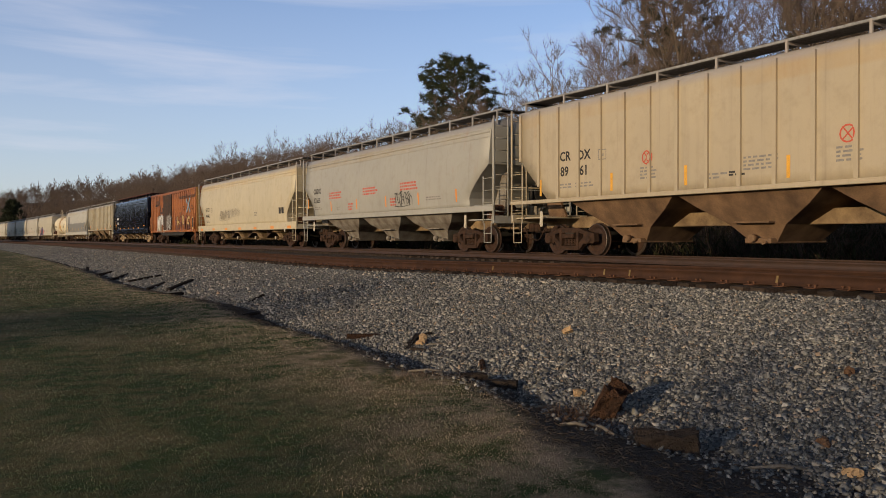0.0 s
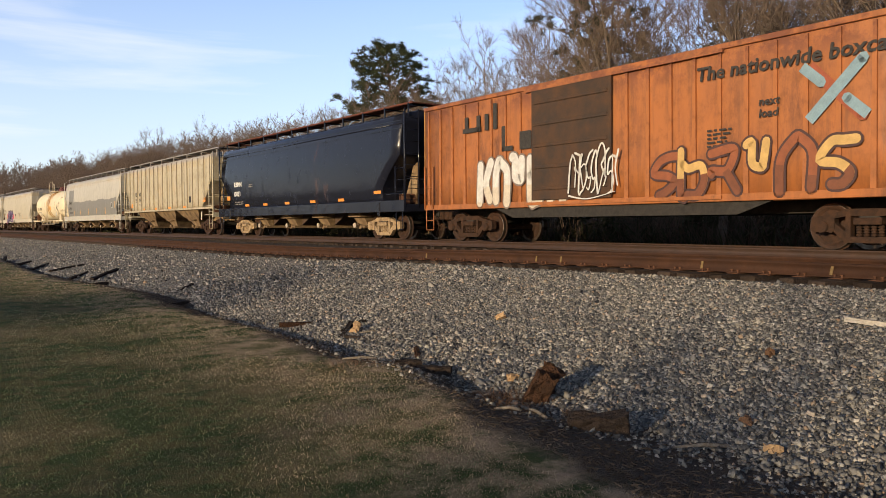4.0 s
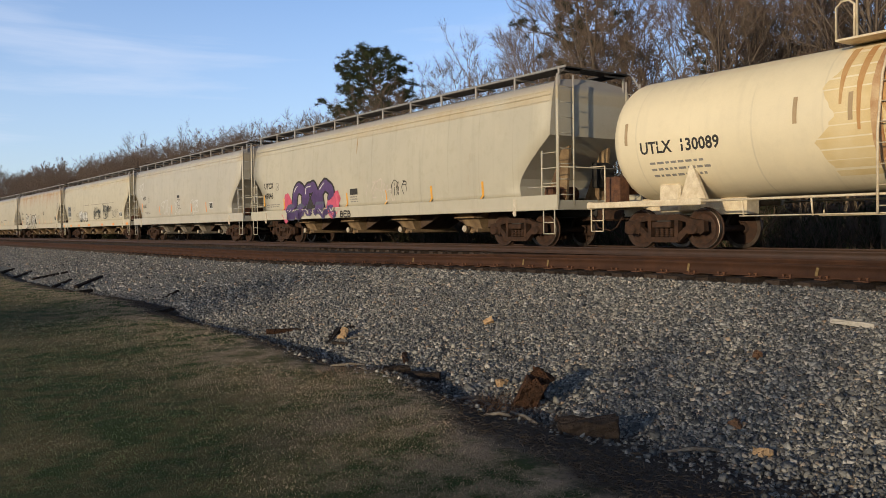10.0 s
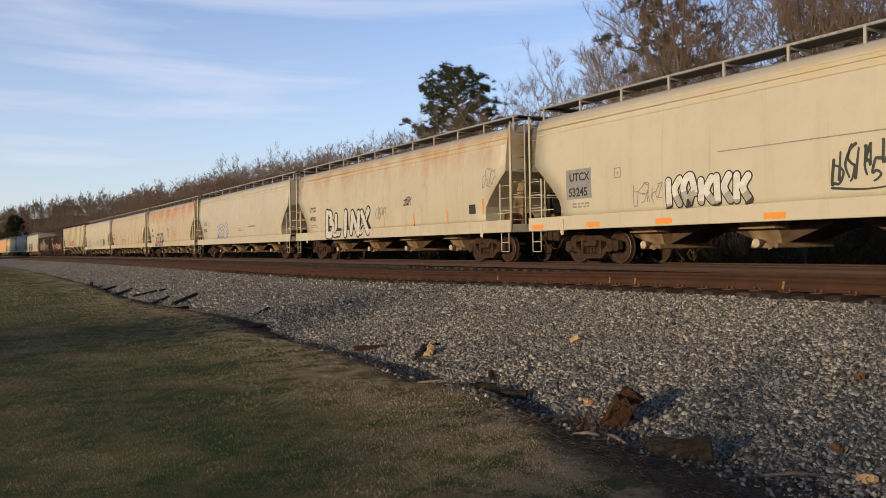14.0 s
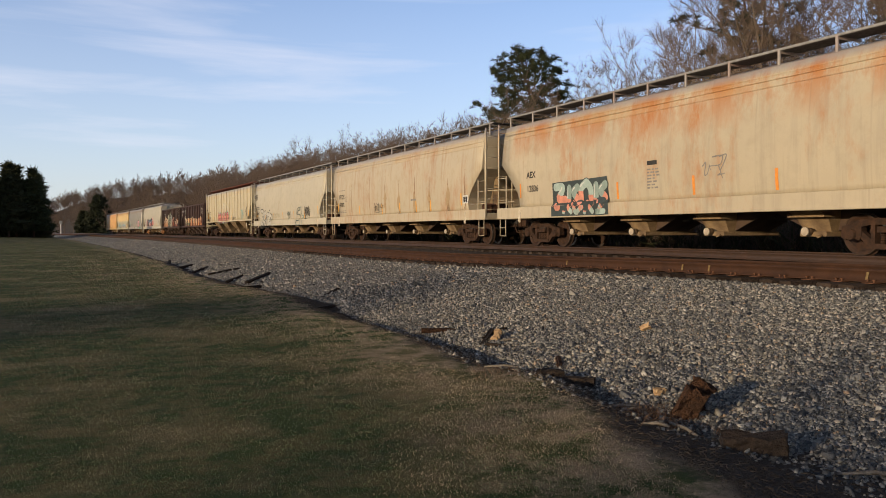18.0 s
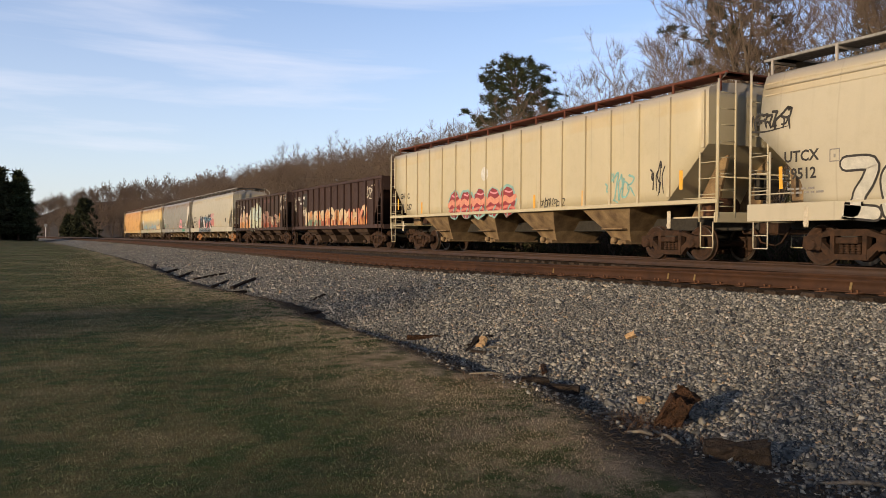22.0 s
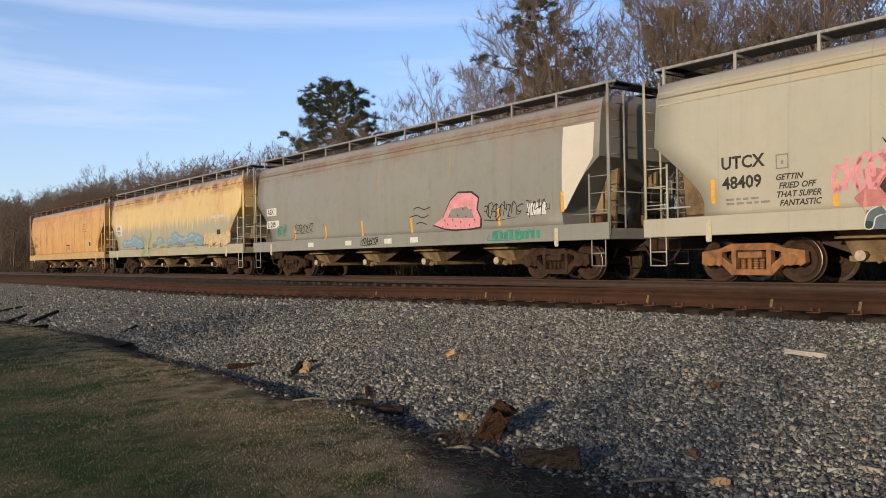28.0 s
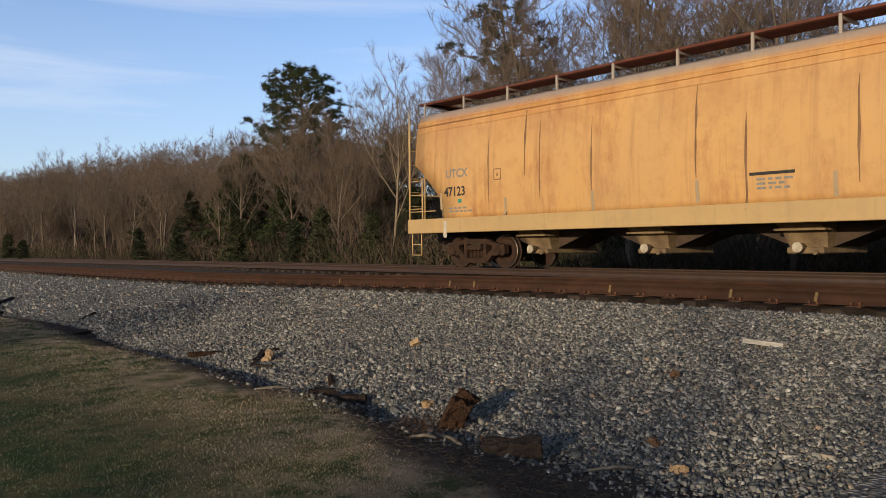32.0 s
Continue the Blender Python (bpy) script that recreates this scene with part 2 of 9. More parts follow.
RUST = plain("rusty_steel", (0.16, 0.075, 0.04), (0.075, 0.04, 0.028), 9.0, 0.85, 0.0, 0.5)
TRUCK = plain("grimy_truck_steel", (0.068, 0.036, 0.022), (0.030, 0.019, 0.014), 7.0, 0.85)
TREAD = plain("wheel_steel", (0.075, 0.040, 0.026), (0.036, 0.024, 0.019), 8.0, 0.65, 0.2)
RIM = plain("bright_wheel_rim", (0.20, 0.16, 0.13), (0.10, 0.075, 0.06), 8.0, 0.38, 0.8)
DARK = plain("dark_underframe_steel", (0.05, 0.045, 0.04), (0.03, 0.028, 0.026), 8.0, 0.8)
GRATE = plain("galvanised_grating", (0.13, 0.12, 0.115), (0.07, 0.065, 0.06), 10.0, 0.7, 0.3)
TIE = plain("creosoted_timber", (0.075, 0.052, 0.038), (0.035, 0.027, 0.022), 5.0, 0.9, 0.0, 0.7, 30.0, 0.012, 0.3)
ROTTEN = plain("rotten_timber", (0.085, 0.042, 0.023), (0.035, 0.021, 0.014), 9.0, 0.95, 0.0, 0.8, 40.0, 0.02)
GREYWOOD = plain("grey_weathered_wood", (0.30, 0.26, 0.21), (0.16, 0.13, 0.10), 12.0, 0.9, 0.0, 0.6, 60.0, 0.006)
BARK = plain("grey_brown_bark", (0.215, 0.165, 0.125), (0.14, 0.108, 0.082), 3.0, 0.95, 0.0, 0.6, 25.0, 0.02)
TWIG = plain("brown_twigs", (0.215, 0.155, 0.118), (0.135, 0.098, 0.076), 1.0, 0.95, 0.0, 0.0)
PALEBARK = plain("pale_bark", (0.34, 0.26, 0.175), (0.21, 0.16, 0.11), 2.0, 0.9, 0.0, 0.5, 25.0, 0.02)
PINEBARK = plain("pine_bark", (0.16, 0.10, 0.07), (0.08, 0.055, 0.042), 4.0, 0.95, 0.0, 0.7, 20.0, 0.03)
NEEDLE = plain("pine_needles", (0.066, 0.075, 0.030), (0.042, 0.050, 0.024), 1.5, 0.75, 0.0, 0.0)
NEEDLE_DARK = plain("dark_evergreen_needles", (0.050, 0.055, 0.028), (0.030, 0.034, 0.020), 1.5, 0.8, 0.0, 0.0)
CEDAR = plain("olive_cedar_foliage", (0.060, 0.062, 0.028), (0.040, 0.042, 0.022), 1.5, 0.85, 0.0, 0.0)
BRUSH = plain("dry_brush_twigs", (0.145, 0.100, 0.070), (0.088, 0.062, 0.046), 1.2, 0.95, 0.0, 0.0)

# ---- building helpers ----
def part(name, bm, material, parent=None, label=""):
    """Links a bmesh as one mesh object under a thing or a part."""
    me = bpy.data.meshes.new(name)
    bm.to_mesh(me)
    bm.free()
    return place(name, me, material, parent, label)


def place(name, me, material, parent=None, label=""):
    if material and not me.materials:
        me.materials.append(material)
    ob = new(name, me)
    if parent:
        ob.parent = parent
    if label:
        ob["label"] = label
    return ob


def mesh_np(name, verts, faces, smooth=False):
    """A mesh from arrays; faces all with the same number of corners."""
    me = bpy.data.meshes.new(name)
    verts, faces = np.asarray(verts, np.float32), np.asarray(faces, np.int32)
    k = faces.shape[1]
    me.vertices.add(len(verts))
    me.vertices.foreach_set("co", verts.ravel())
    me.loops.add(faces.size)
    me.loops.foreach_set("vertex_index", faces.ravel())
    me.polygons.add(len(faces))
    me.polygons.foreach_set("loop_start", np.arange(len(faces), dtype=np.int32) * k)
    if smooth:
        me.polygons.foreach_set("use_smooth", np.ones(len(faces), bool))
    me.update(calc_edges=True)
    return me


def box(bm, x0, x1, y0, y1, z0, z1, m=None, bevel=0.0):
    vs = [bm.verts.new(p) for p in ((x0, y0, z0), (x1, y0, z0), (x1, y1, z0), (x0, y1, z0), (x0, y0, z1), (x1, y0, z1), (x1, y1, z1), (x0, y1, z1))]
    fs = [bm.faces.new([vs[i] for i in f]) for f in ((3, 2, 1, 0), (4, 5, 6, 7), (0, 1, 5, 4), (1, 2, 6, 5), (2, 3, 7, 6), (3, 0, 4, 7))]
    if m is not None:
        bmesh.ops.transform(bm, matrix=m, verts=vs)
    if bevel:
        es = list({e for f in fs for e in f.edges})
        bmesh.ops.bevel(bm, geom=es, offset=bevel, segments=1, affect="EDGES")
    return vs


def tube(bm, pts, r, seg=6, caps=True):
    """A bent round bar through the points; r may be one radius or one per point."""
    pts = [Vector(p) for p in pts]
    rs = r if isinstance(r, (list, tuple)) else [r] * len(pts)
    rings = []
    for i, p in enumerate(pts):
        d = (pts[min(i + 1, len(pts) - 1)] - pts[max(i - 1, 0)]).normalized()
        a = d.orthogonal().normalized()
        if abs(d.z) < 0.9:
            a = d.cross(Vector((0, 0, 1))).normalized()
        b = d.cross(a)
        rings.append([bm.verts.new(p + (a * math.cos(2 * math.pi * k / seg) + b * math.sin(2 * math.pi * k / seg)) * rs[i]) for k in range(seg)])
    for q, w in zip(rings, rings[1:]):
        for k in range(seg):
            f = bm.faces.new((q[k], q[(k + 1) % seg], w[(k + 1) % seg], w[k]))
            f.smooth = True
    if caps:
        bm.faces.new(rings[0][::-1])
        bm.faces.new(rings[-1])


def cyl(bm, p, axis, r, h, seg=16, r2=None):
    """A round bar or disc with its middle at p."""
    d = Vector(axis).normalized()
    a = d.orthogonal().normalized()
    b = d.cross(a)
    r2 = r if r2 is None else r2
    rings = [[bm.verts.new(Vector(p) + d * s * h / 2 + (a * math.cos(2 * math.pi * k / seg) + b * math.sin(2 * math.pi * k / seg)) * q) for k in range(seg)] for s, q in ((-1, r), (1, r2))]
    for k in range(seg):
        bm.faces.new((rings[0][k], rings[0][(k + 1) % seg], rings[1][(k + 1) % seg], rings[1][k])).smooth = True
    bm.faces.new(rings[0][::-1])
    bm.faces.new(rings[1])


# ---- the plan: the line of the tracks and the lie of the land ----
RAIL_Z = 0.93          # rail top above the lawn
NEAR_X, FAR_X = 11.25, 16.30   # middles of the empty track and of the train's track
BEND_R, BEND_FROM = 1 / 3.22771e-4, 6.43


def along(knots):
    """A gentle line through (y, x) knots, as a function of y."""
    ky, kx = np.array(knots).T

    def f(y):
        y = np.asarray(y, float)
        return sum(np.interp(y + d, ky, kx) for d in (-0.35, -0.12, 0.12, 0.35)) / 4
    return f


TOE_LINE = along([(-10, 4.7), (3.6, 4.6), (4.2, 4.72), (4.8, 4.5), (5.6, 4.42), (6.1, 4.5), (6.9, 4.8), (8.0, 4.64), (9.7, 4.78), (12, 4.56), (14.3, 4.68), (16.8, 5.12), (19.3, 5.0), (21.6, 4.62), (25, 4.42), (31, 4.45), (44, 4.85), (60, 4.80)])
LAWN_LINE = along([(-10, 3.0), (3.5, 3.28), (4.8, 3.50), (5.5, 3.76), (6.2, 4.06), (6.9, 4.24), (7.5, 4.10), (8.2, 3.90), (9.6, 4.06), (11.6, 4.24), (13, 4.1), (15.2, 4.15), (18, 4.4), (21, 4.1), (24, 3.8), (28, 3.8), (42, 4.2), (80, 4.2)])


def bend(y):
    """How far the line has swung to the left at y."""
    u = np.clip(np.asarray(y, float) - BEND_FROM, 0, 700)
    return BEND_R - np.sqrt(BEND_R ** 2 - u ** 2)


def sag(y):
    """The empty track lies lower beyond the bank before the camera."""
    u = np.clip((np.asarray(y, float) - 7) / 20, 0, 1)
    return -0.20 * u * u * (3 - 2 * u)


def smooth(a, b, v):
    u = np.clip((np.asarray(v, float) - a) / (b - a), 0, 1)
    return u * u * (3 - 2 * u)


def ripple(x, y, s=1.0):
    return (np.sin(x * 0.9 * s + 1.3 * np.sin(y * 0.37 * s)) + np.sin(y * 0.71 * s + 0.8 * np.sin(x * 0.53 * s + 2)) + 0.6 * np.sin(x * 2.3 * s + y * 1.7 * s)) / 2.6


def land(x, y):
    """Height of the ground: lawn, ditch, the bed's foot and the wooded hill behind the line."""
    x, y = np.asarray(x, float), np.asarray(y, float)
    xs = x + bend(y)
    z = 0.03 * ripple(x, y, 0.5) * smooth(2.0, 8.0, np.hypot(x, y)) + 0.012 * ripple(x, y, 2.1)
    edge, toe = lawn_edge(y), bed_toe(y)
    z = z + 0.05 * smooth(edge - 1.6, edge - 0.1, x) - 0.12 * smooth(edge, toe, x) - 0.25 * smooth(toe, toe + 0.8, x) + 0.25 * smooth(20, 24, xs)
    rise = 7.0 + 11.0 * smooth(20, 260, y) + 9.0 * smooth(250, 700, y)
    z = z + rise * smooth(25.0, 105.0, xs) + 0.5 * smooth(24, 30, xs) * ripple(x, y, 0.2)
    z = z + 1.2 * smooth(90, 260, y) * smooth(10, -40, x)
    return z


def bed_toe(y):
    """Where the crushed stone ends."""
    y = np.asarray(y, float)
    return TOE_LINE(y) + 0.05 * np.sin(y * 2.7 + 1) + 0.04 * np.sin(y * 6.1) - bend(y)


def lawn_edge(y):
    """Where the turf ends; dark soil lies between it and the stone."""
    y = np.asarray(y, float)
    return LAWN_LINE(y) + 0.05 * np.sin(y * 3.7) - bend(y)


def bed(x, y):
    """Height of the stone bed."""
    x, y = np.asarray(x, float), np.asarray(y, float)
    sh, toe = 9.75 - bend(y), bed_toe(y)
    u = np.clip((x - toe) / (sh - toe), 0, 1.0)
    top = RAIL_Z - 0.275
    z = -0.06 + (top + 0.06) * (0.80 * u + 0.20 * u * u)
    xs = x + bend(y)
    z = z + sag(y) * smooth(6.0, 9.6, xs) * (1 - smooth(12.6, 13.6, xs))
    z = z - 1.0 * smooth(18.6, 21.4, xs)
    return z + 0.018 * ripple(x, y, 3.0) * smooth(0, 0.1, u) * (1 - smooth(9.0, 9.6, xs))


def steps(*spans):
    out = [spans[0][0]]
    for a, b, d in spans:
        n = max(1, round((b - a) / d))
        out += [a + (b - a) * (i + 1) / n for i in range(n)]
    return np.array(out)


def sheet(name, xs, ys, height):
    X, Y = np.meshgrid(xs, ys)
    Z = height(X, Y)
    v = np.stack([X, Y, Z], -1).reshape(-1, 3)
    nx, ny = len(xs), len(ys)
    i = (np.arange(ny - 1)[:, None] * nx + np.arange(nx - 1)[None]).ravel()
    return mesh_np(name, v, np.stack([i, i + 1, i + nx + 1, i + nx], 1), True)


# lawn, soil and woodland floor
def ground_material():
    m, n, l, b = node_mat("winter_lawn")
    co = n.new("ShaderNodeTexCoord").outputs["Object"]
    big = noise_fac(n, l, co, 0.45, 6.0, 0.7, (1, 1, 1), 0.47, 0.60)
    mid = noise_fac(n, l, co, 2.3, 6.0, 0.7, (1, 1, 1), 0.44, 0.60)
    fine = noise_fac(n, l, co, 70.0, 3.0, 0.7, (1, 1, 1), 0.30, 0.70)
    c = mix(n, l, big, (0.050, 0.080, 0.028), (0.20, 0.165, 0.090))
    c = mix(n, l, times_(n, l, mid, 0.6), c, (0.20, 0.15, 0.078))
    c = mix(n, l, times_(n, l, fine, 0.55), c, (0.030, 0.032, 0.014))
    at_ = n.new("ShaderNodeAttribute")
    at_.attribute_name = "past_turf"
    wob = n.new("ShaderNodeTexNoise")
    wob.inputs["Scale"].default_value, wob.inputs["Detail"].default_value, wob.inputs["Roughness"].default_value = 2.4, 7.0, 0.7
    l.new(co, wob.inputs["Vector"])
    ad = n.new("ShaderNodeMath")
    ad.operation = "MULTIPLY_ADD"
    l.new(wob.outputs["Fac"], ad.inputs[0])
    ad.inputs[1].default_value = 0.7
    l.new(at_.outputs["Fac"], ad.inputs[2])
    soil = n.new("ShaderNodeMapRange")
    soil.inputs["From Min"].default_value, soil.inputs["From Max"].default_value = 0.22, 0.50
    l.new(ad.outputs[0], soil.inputs["Value"])
    sand = n.new("ShaderNodeMapRange")
    sand.inputs["From Min"].default_value, sand.inputs["From Max"].default_value = -1.3, 0.35
    l.new(ad.outputs[0], sand.inputs["Value"])
    c = mix(n, l, times_(n, l, times_(n, l, sand.outputs["Result"], mid), 0.95), c, (0.37, 0.285, 0.205))
    dirt = mix(n, l, fine, (0.115, 0.098, 0.084), (0.044, 0.037, 0.033))
    c = mix(n, l, soil.outputs["Result"], c, dirt)
    sp = n.new("ShaderNodeSeparateXYZ")
    l.new(co, sp.inputs["Vector"])
    wood = n.new("ShaderNodeMapRange")
    wood.inputs["From Min"].default_value, wood.inputs["From Max"].default_value = 19.5, 23.5
    l.new(sp.outputs["X"], wood.inputs["Value"])
    leaf = mix(n, l, mid, (0.085, 0.056, 0.036), (0.045, 0.032, 0.023))
    c = mix(n, l, wood.outputs["Result"], c, leaf)
    l.new(c, b.inputs["Base Color"])
    b.inputs["Roughness"].default_value, b.inputs["Specular IOR Level"].default_value = 0.95, 0.1
    bump(n, l, b, fine, 0.5, 0.03)
    return m


gx = steps((-1500, -300, 150), (-300, -60, 24), (-60, -12, 4), (-12, -4, 0.8), (-4, 2.4, 0.4), (2.4, 5.6, 0.12), (5.6, 20, 3), (20, 60, 2.5), (60, 140, 8), (140, 500, 40), (500, 1800, 200))
gy = steps((-600, -60, 60), (-60, -6, 6), (-6, 2, 0.5), (2, 24, 0.16), (24, 60, 1.0), (60, 160, 5), (160, 400, 12), (400, 900, 40), (900, 2600, 200))
ground = place("ground", sheet("ground", gx, gy, land), ground_material())
_gx, _gy = np.meshgrid(gx, gy)
ground.data.attributes.new("past_turf", "FLOAT", "POINT").data.foreach_set("value", np.clip(_gx - lawn_edge(_gy), -5, 5).astype(np.float32).ravel())
tagged(ground, "mown winter lawn, bare soil and a leaf-strewn wooded slope", "ground", kind="structure")


# crushed stone
def stone_material(name, scale, island, stained=0.0):
    m, n, l, b = node_mat(name)
    co = n.new("ShaderNodeTexCoord").outputs["Object"]
    if island:
        rnd = n.new("ShaderNodeNewGeometry").outputs["Random Per Island"]
    else:
        v = n.new("ShaderNodeTexVoronoi")
        v.inputs["Scale"].default_value = scale
        l.new(co, v.inputs["Vector"])
        sv = n.new("ShaderNodeSeparateColor")
        l.new(v.outputs["Color"], sv.inputs["Color"])
        rnd = sv.outputs["Red"]
    r = n.new("ShaderNodeValToRGB")
    e = r.color_ramp.elements
    e[0].position, e[0].color = 0.0, (0.055, 0.055, 0.054, 1)
    e[1].position, e[1].color = 1.0, (0.62, 0.59, 0.52, 1)
    for p, c in ((0.28, (0.120, 0.117, 0.110, 1)), (0.55, (0.225, 0.213, 0.190, 1)), (0.74, (0.36, 0.335, 0.285, 1)), (0.90, (0.49, 0.455, 0.39, 1)), (0.95, (0.38, 0.26, 0.16, 1))):
        k = e.new(p)
        k.color = c
    l.new(rnd, r.inputs["Fac"])
    g = noise_fac(n, l, co, 55.0, 4.0, 0.65)
    c = mix(n, l, times_(n, l, g, 0.30), r.outputs["Color"], (0.11, 0.11, 0.108))
    patch = noise_fac(n, l, co, 0.5, 4.0, 0.6, (1, 1, 1), 0.45, 0.65)
    c = mix(n, l, times_(n, l, patch, 0.40), c, (0.115, 0.115, 0.115))
    if stained:
        c = mix(n, l, stained, c, (0.036, 0.022, 0.015))
    l.new(c, b.inputs["Base Color"])
    b.inputs["Roughness"].default_value, b.inputs["Specular IOR Level"].default_value = 0.9, 0.25
    if island:
        bump(n, l, b, g, 0.4, 0.006)
    else:
        bump(n, l, b, v.outputs["Distance"], 1.0, 0.035)
    return m


def bed_strip(name, cols, material, label):
    X, Y = np.meshgrid(cols, steps((-60, -8, 4), (-8, 1, 0.5), (1, 26, 0.16), (26, 60, 0.5), (60, 120, 2), (120, 420, 6), (420, 640, 20)))
    Xs = X - bend(Y)
    Z = bed(Xs, Y) - np.where(Xs < bed_toe(Y), 0.12, 0)
    nx = len(cols)
    i = (np.arange(len(Y) - 1)[:, None] * nx + np.arange(nx - 1)[None]).ravel()
    ob = place(name, mesh_np(name, np.stack([Xs, Y, Z], -1).reshape(-1, 3), np.stack([i, i + 1, i + nx + 1, i + nx], 1), True), material)
    return tagged(ob, label, "ballast", kind="structure")


bed_strip("ballast_bed", steps((3.9, 5.4, 0.1), (5.4, 10.0, 0.2)), stone_material("crushed_stone_bed", 24.0, False), "sloping bank of grey crushed limestone under the tracks")
bed_strip("track_bed", steps((10.0, 13.4, 0.4), (13.4, 22.0, 0.5)), stone_material("rust_stained_stone", 24.0, False, 0.85), "rust-stained dark ballast between the rails")


def stone_field(name, count, x0, x1, y0, y1, size, seed, keep, material):
    """Loose angular stones lying on the bed, as one joined mesh."""
    rg = np.random.default_rng(seed)
    cube = np.array([(a, b, c) for a in (-1, 1) for b in (-1, 1) for c in (-1, 1)]) * 0.66
    fc = np.array([(0, 1, 3), (0, 3, 2), (4, 6, 7), (4, 7, 5), (0, 4, 5), (0, 5, 1), (2, 3, 7), (2, 7, 6), (0, 2, 6), (0, 6, 4), (1, 5, 7), (1, 7, 3)])
    x, y = rg.uniform(x0, x1, count), rg.uniform(y0, y1, count)
    ok = keep(x, y, rg.random(count))
    x, y = x[ok], y[ok]
    n = len(x)
    s = size * (np.exp(rg.normal(0, 0.30, n)) * np.clip(np.hypot(x, y) / 13, 1, 1.5))[:, None]
    sc = s * np.clip(rg.normal((1.0, 0.8, 0.62), (0.22, 0.18, 0.14), (n, 3)), 0.35, 1.6)
    shape = cube[None] * (1 + np.clip(rg.normal(0, 0.32, (n, 8, 3)), -0.8, 0.7))
    p = shape * sc[:, None]
    q = rg.normal(size=(n, 4))
    q[:, 1:3] *= 0.6
    q /= np.linalg.norm(q, axis=1, keepdims=True)
    w, a, b_, c = q.T
    R = np.stack([1 - 2 * (b_ * b_ + c * c), 2 * (a * b_ - c * w), 2 * (a * c + b_ * w), 2 * (a * b_ + c * w), 1 - 2 * (a * a + c * c), 2 * (b_ * c - a * w), 2 * (a * c - b_ * w), 2 * (b_ * c + a * w), 1 - 2 * (a * a + b_ * b_)], 1).reshape(n, 3, 3)
    p = np.einsum("nij,nkj->nki", R, p)
    z = np.maximum(bed(x, y), land(x, y)) + s[:, 0] * rg.uniform(-0.25, 0.30, n)
    p += np.stack([x, y, z], 1)[:, None]
    f = (fc[None] + 8 * np.arange(n)[:, None, None]).reshape(-1, 3)
    return place(name, mesh_np(name, p.reshape(-1, 3), f), material)


STONE = stone_material("crushed_stone", 17.0, True)
near_keep = lambda x, y, r: (x > bed_toe(y) + 0.12 - 0.9 * r ** 4) & (x < 9.86) & (r < np.clip(1.50 - np.hypot(x, y) / 19, 0.30, 1))
stones = stone_field("loose_ballast", 215000, 4.0, 10.0, 2.2, 19.0, 0.0192, 3, near_keep, STONE)
tagged(stones, "loose angular grey and buff limestone ballast", "gravel", kind="stuff")
far_keep = lambda x, y, r: (x > bed_toe(y) - 0.05) & (x < 9.9 - bend(y)) & (r < np.clip(1.25 - y / 70, 0.28, 1))
stones_far = stone_field("loose_ballast", 46000, -2.0, 10.0, 19.0, 110.0, 0.0215, 4, far_keep, STONE)
tagged(stones_far, "loose crushed limestone along the bank further off", "gravel", kind="stuff")


# ---- tracks ----
def rail_mesh(off, middle, dip):
    """A rail with foot, web and head along the line."""
    prof = [(-0.07, 0), (0.07, 0), (0.07, 0.015), (0.012, 0.035), (0.009, 0.135), (0.036, 0.148), (0.036, 0.178), (0.028, 0.185), (-0.028, 0.185), (-0.036, 0.178), (-0.036, 0.148), (-0.009, 0.135), (-0.012, 0.035), (-0.07, 0.015)]
    ys = steps((-60, 0, 10), (0, 60, 2.5), (60, 620, 10))
    xs = middle + off - bend(ys)
    zs = RAIL_Z - 0.185 + (sag(ys) if dip else 0 * ys)
    v = np.array([[(x + a, y, z + b) for a, b in prof] for x, y, z in zip(xs, ys, zs)]).reshape(-1, 3)
    k, f = len(prof), []
    for i in range(len(ys) - 1):
        f += [(i * k + j, i * k + (j + 1) % k, (i + 1) * k + (j + 1) % k, (i + 1) * k + j) for j in range(k)]
    return mesh_np("rail", v, f)


RAIL = plain("rusty_rail", (0.075, 0.036, 0.021), (0.045, 0.024, 0.016), 3.0, 0.75, 0.1, 0.3)
RAIL_USED = plain("worn_rail", (0.075, 0.040, 0.026), (0.05, 0.03, 0.021), 3.0, 0.6, 0.2, 0.3)
SPIKE = plain("paint_mark", (0.24, 0.17, 0.075), (0.14, 0.09, 0.045), 20.0, 0.8)


def tie_mesh(seed):
    rg = random.Random(seed)
    bm = bmesh.new()
    box(bm, -1.30, 1.30, -0.115, 0.115, -0.17, 0.0, bevel=0.012)
    for v in bm.verts:
        v.co += Vector((rg.uniform(-0.02, 0.02), rg.uniform(-0.01, 0.01), rg.uniform(-0.012, 0.006)))
    me = bpy.data.meshes.new("tie")
    bm.to_mesh(me)
    bm.free()
    me.materials.append(TIE)
    return me


def plate_mesh():
    bm = bmesh.new()
    box(bm, -0.17, 0.17, -0.095, 0.095, 0.0, 0.014, bevel=0.003)
    for sx, sy in ((-0.085, 0.05), (0.085, -0.05), (-0.085, -0.05)):
        box(bm, sx - 0.012, sx + 0.012, sy - 0.012, sy + 0.012, 0.014, 0.045)
        box(bm, sx - 0.018, sx + 0.018, sy - 0.020, sy + 0.020, 0.045, 0.056)
    me = bpy.data.meshes.new("tie_plate")
    bm.to_mesh(me)
    bm.free()
    me.materials.append(RUST)
    return me


TIES = [tie_mesh(i) for i in range(5)]
PLATE = plate_mesh()


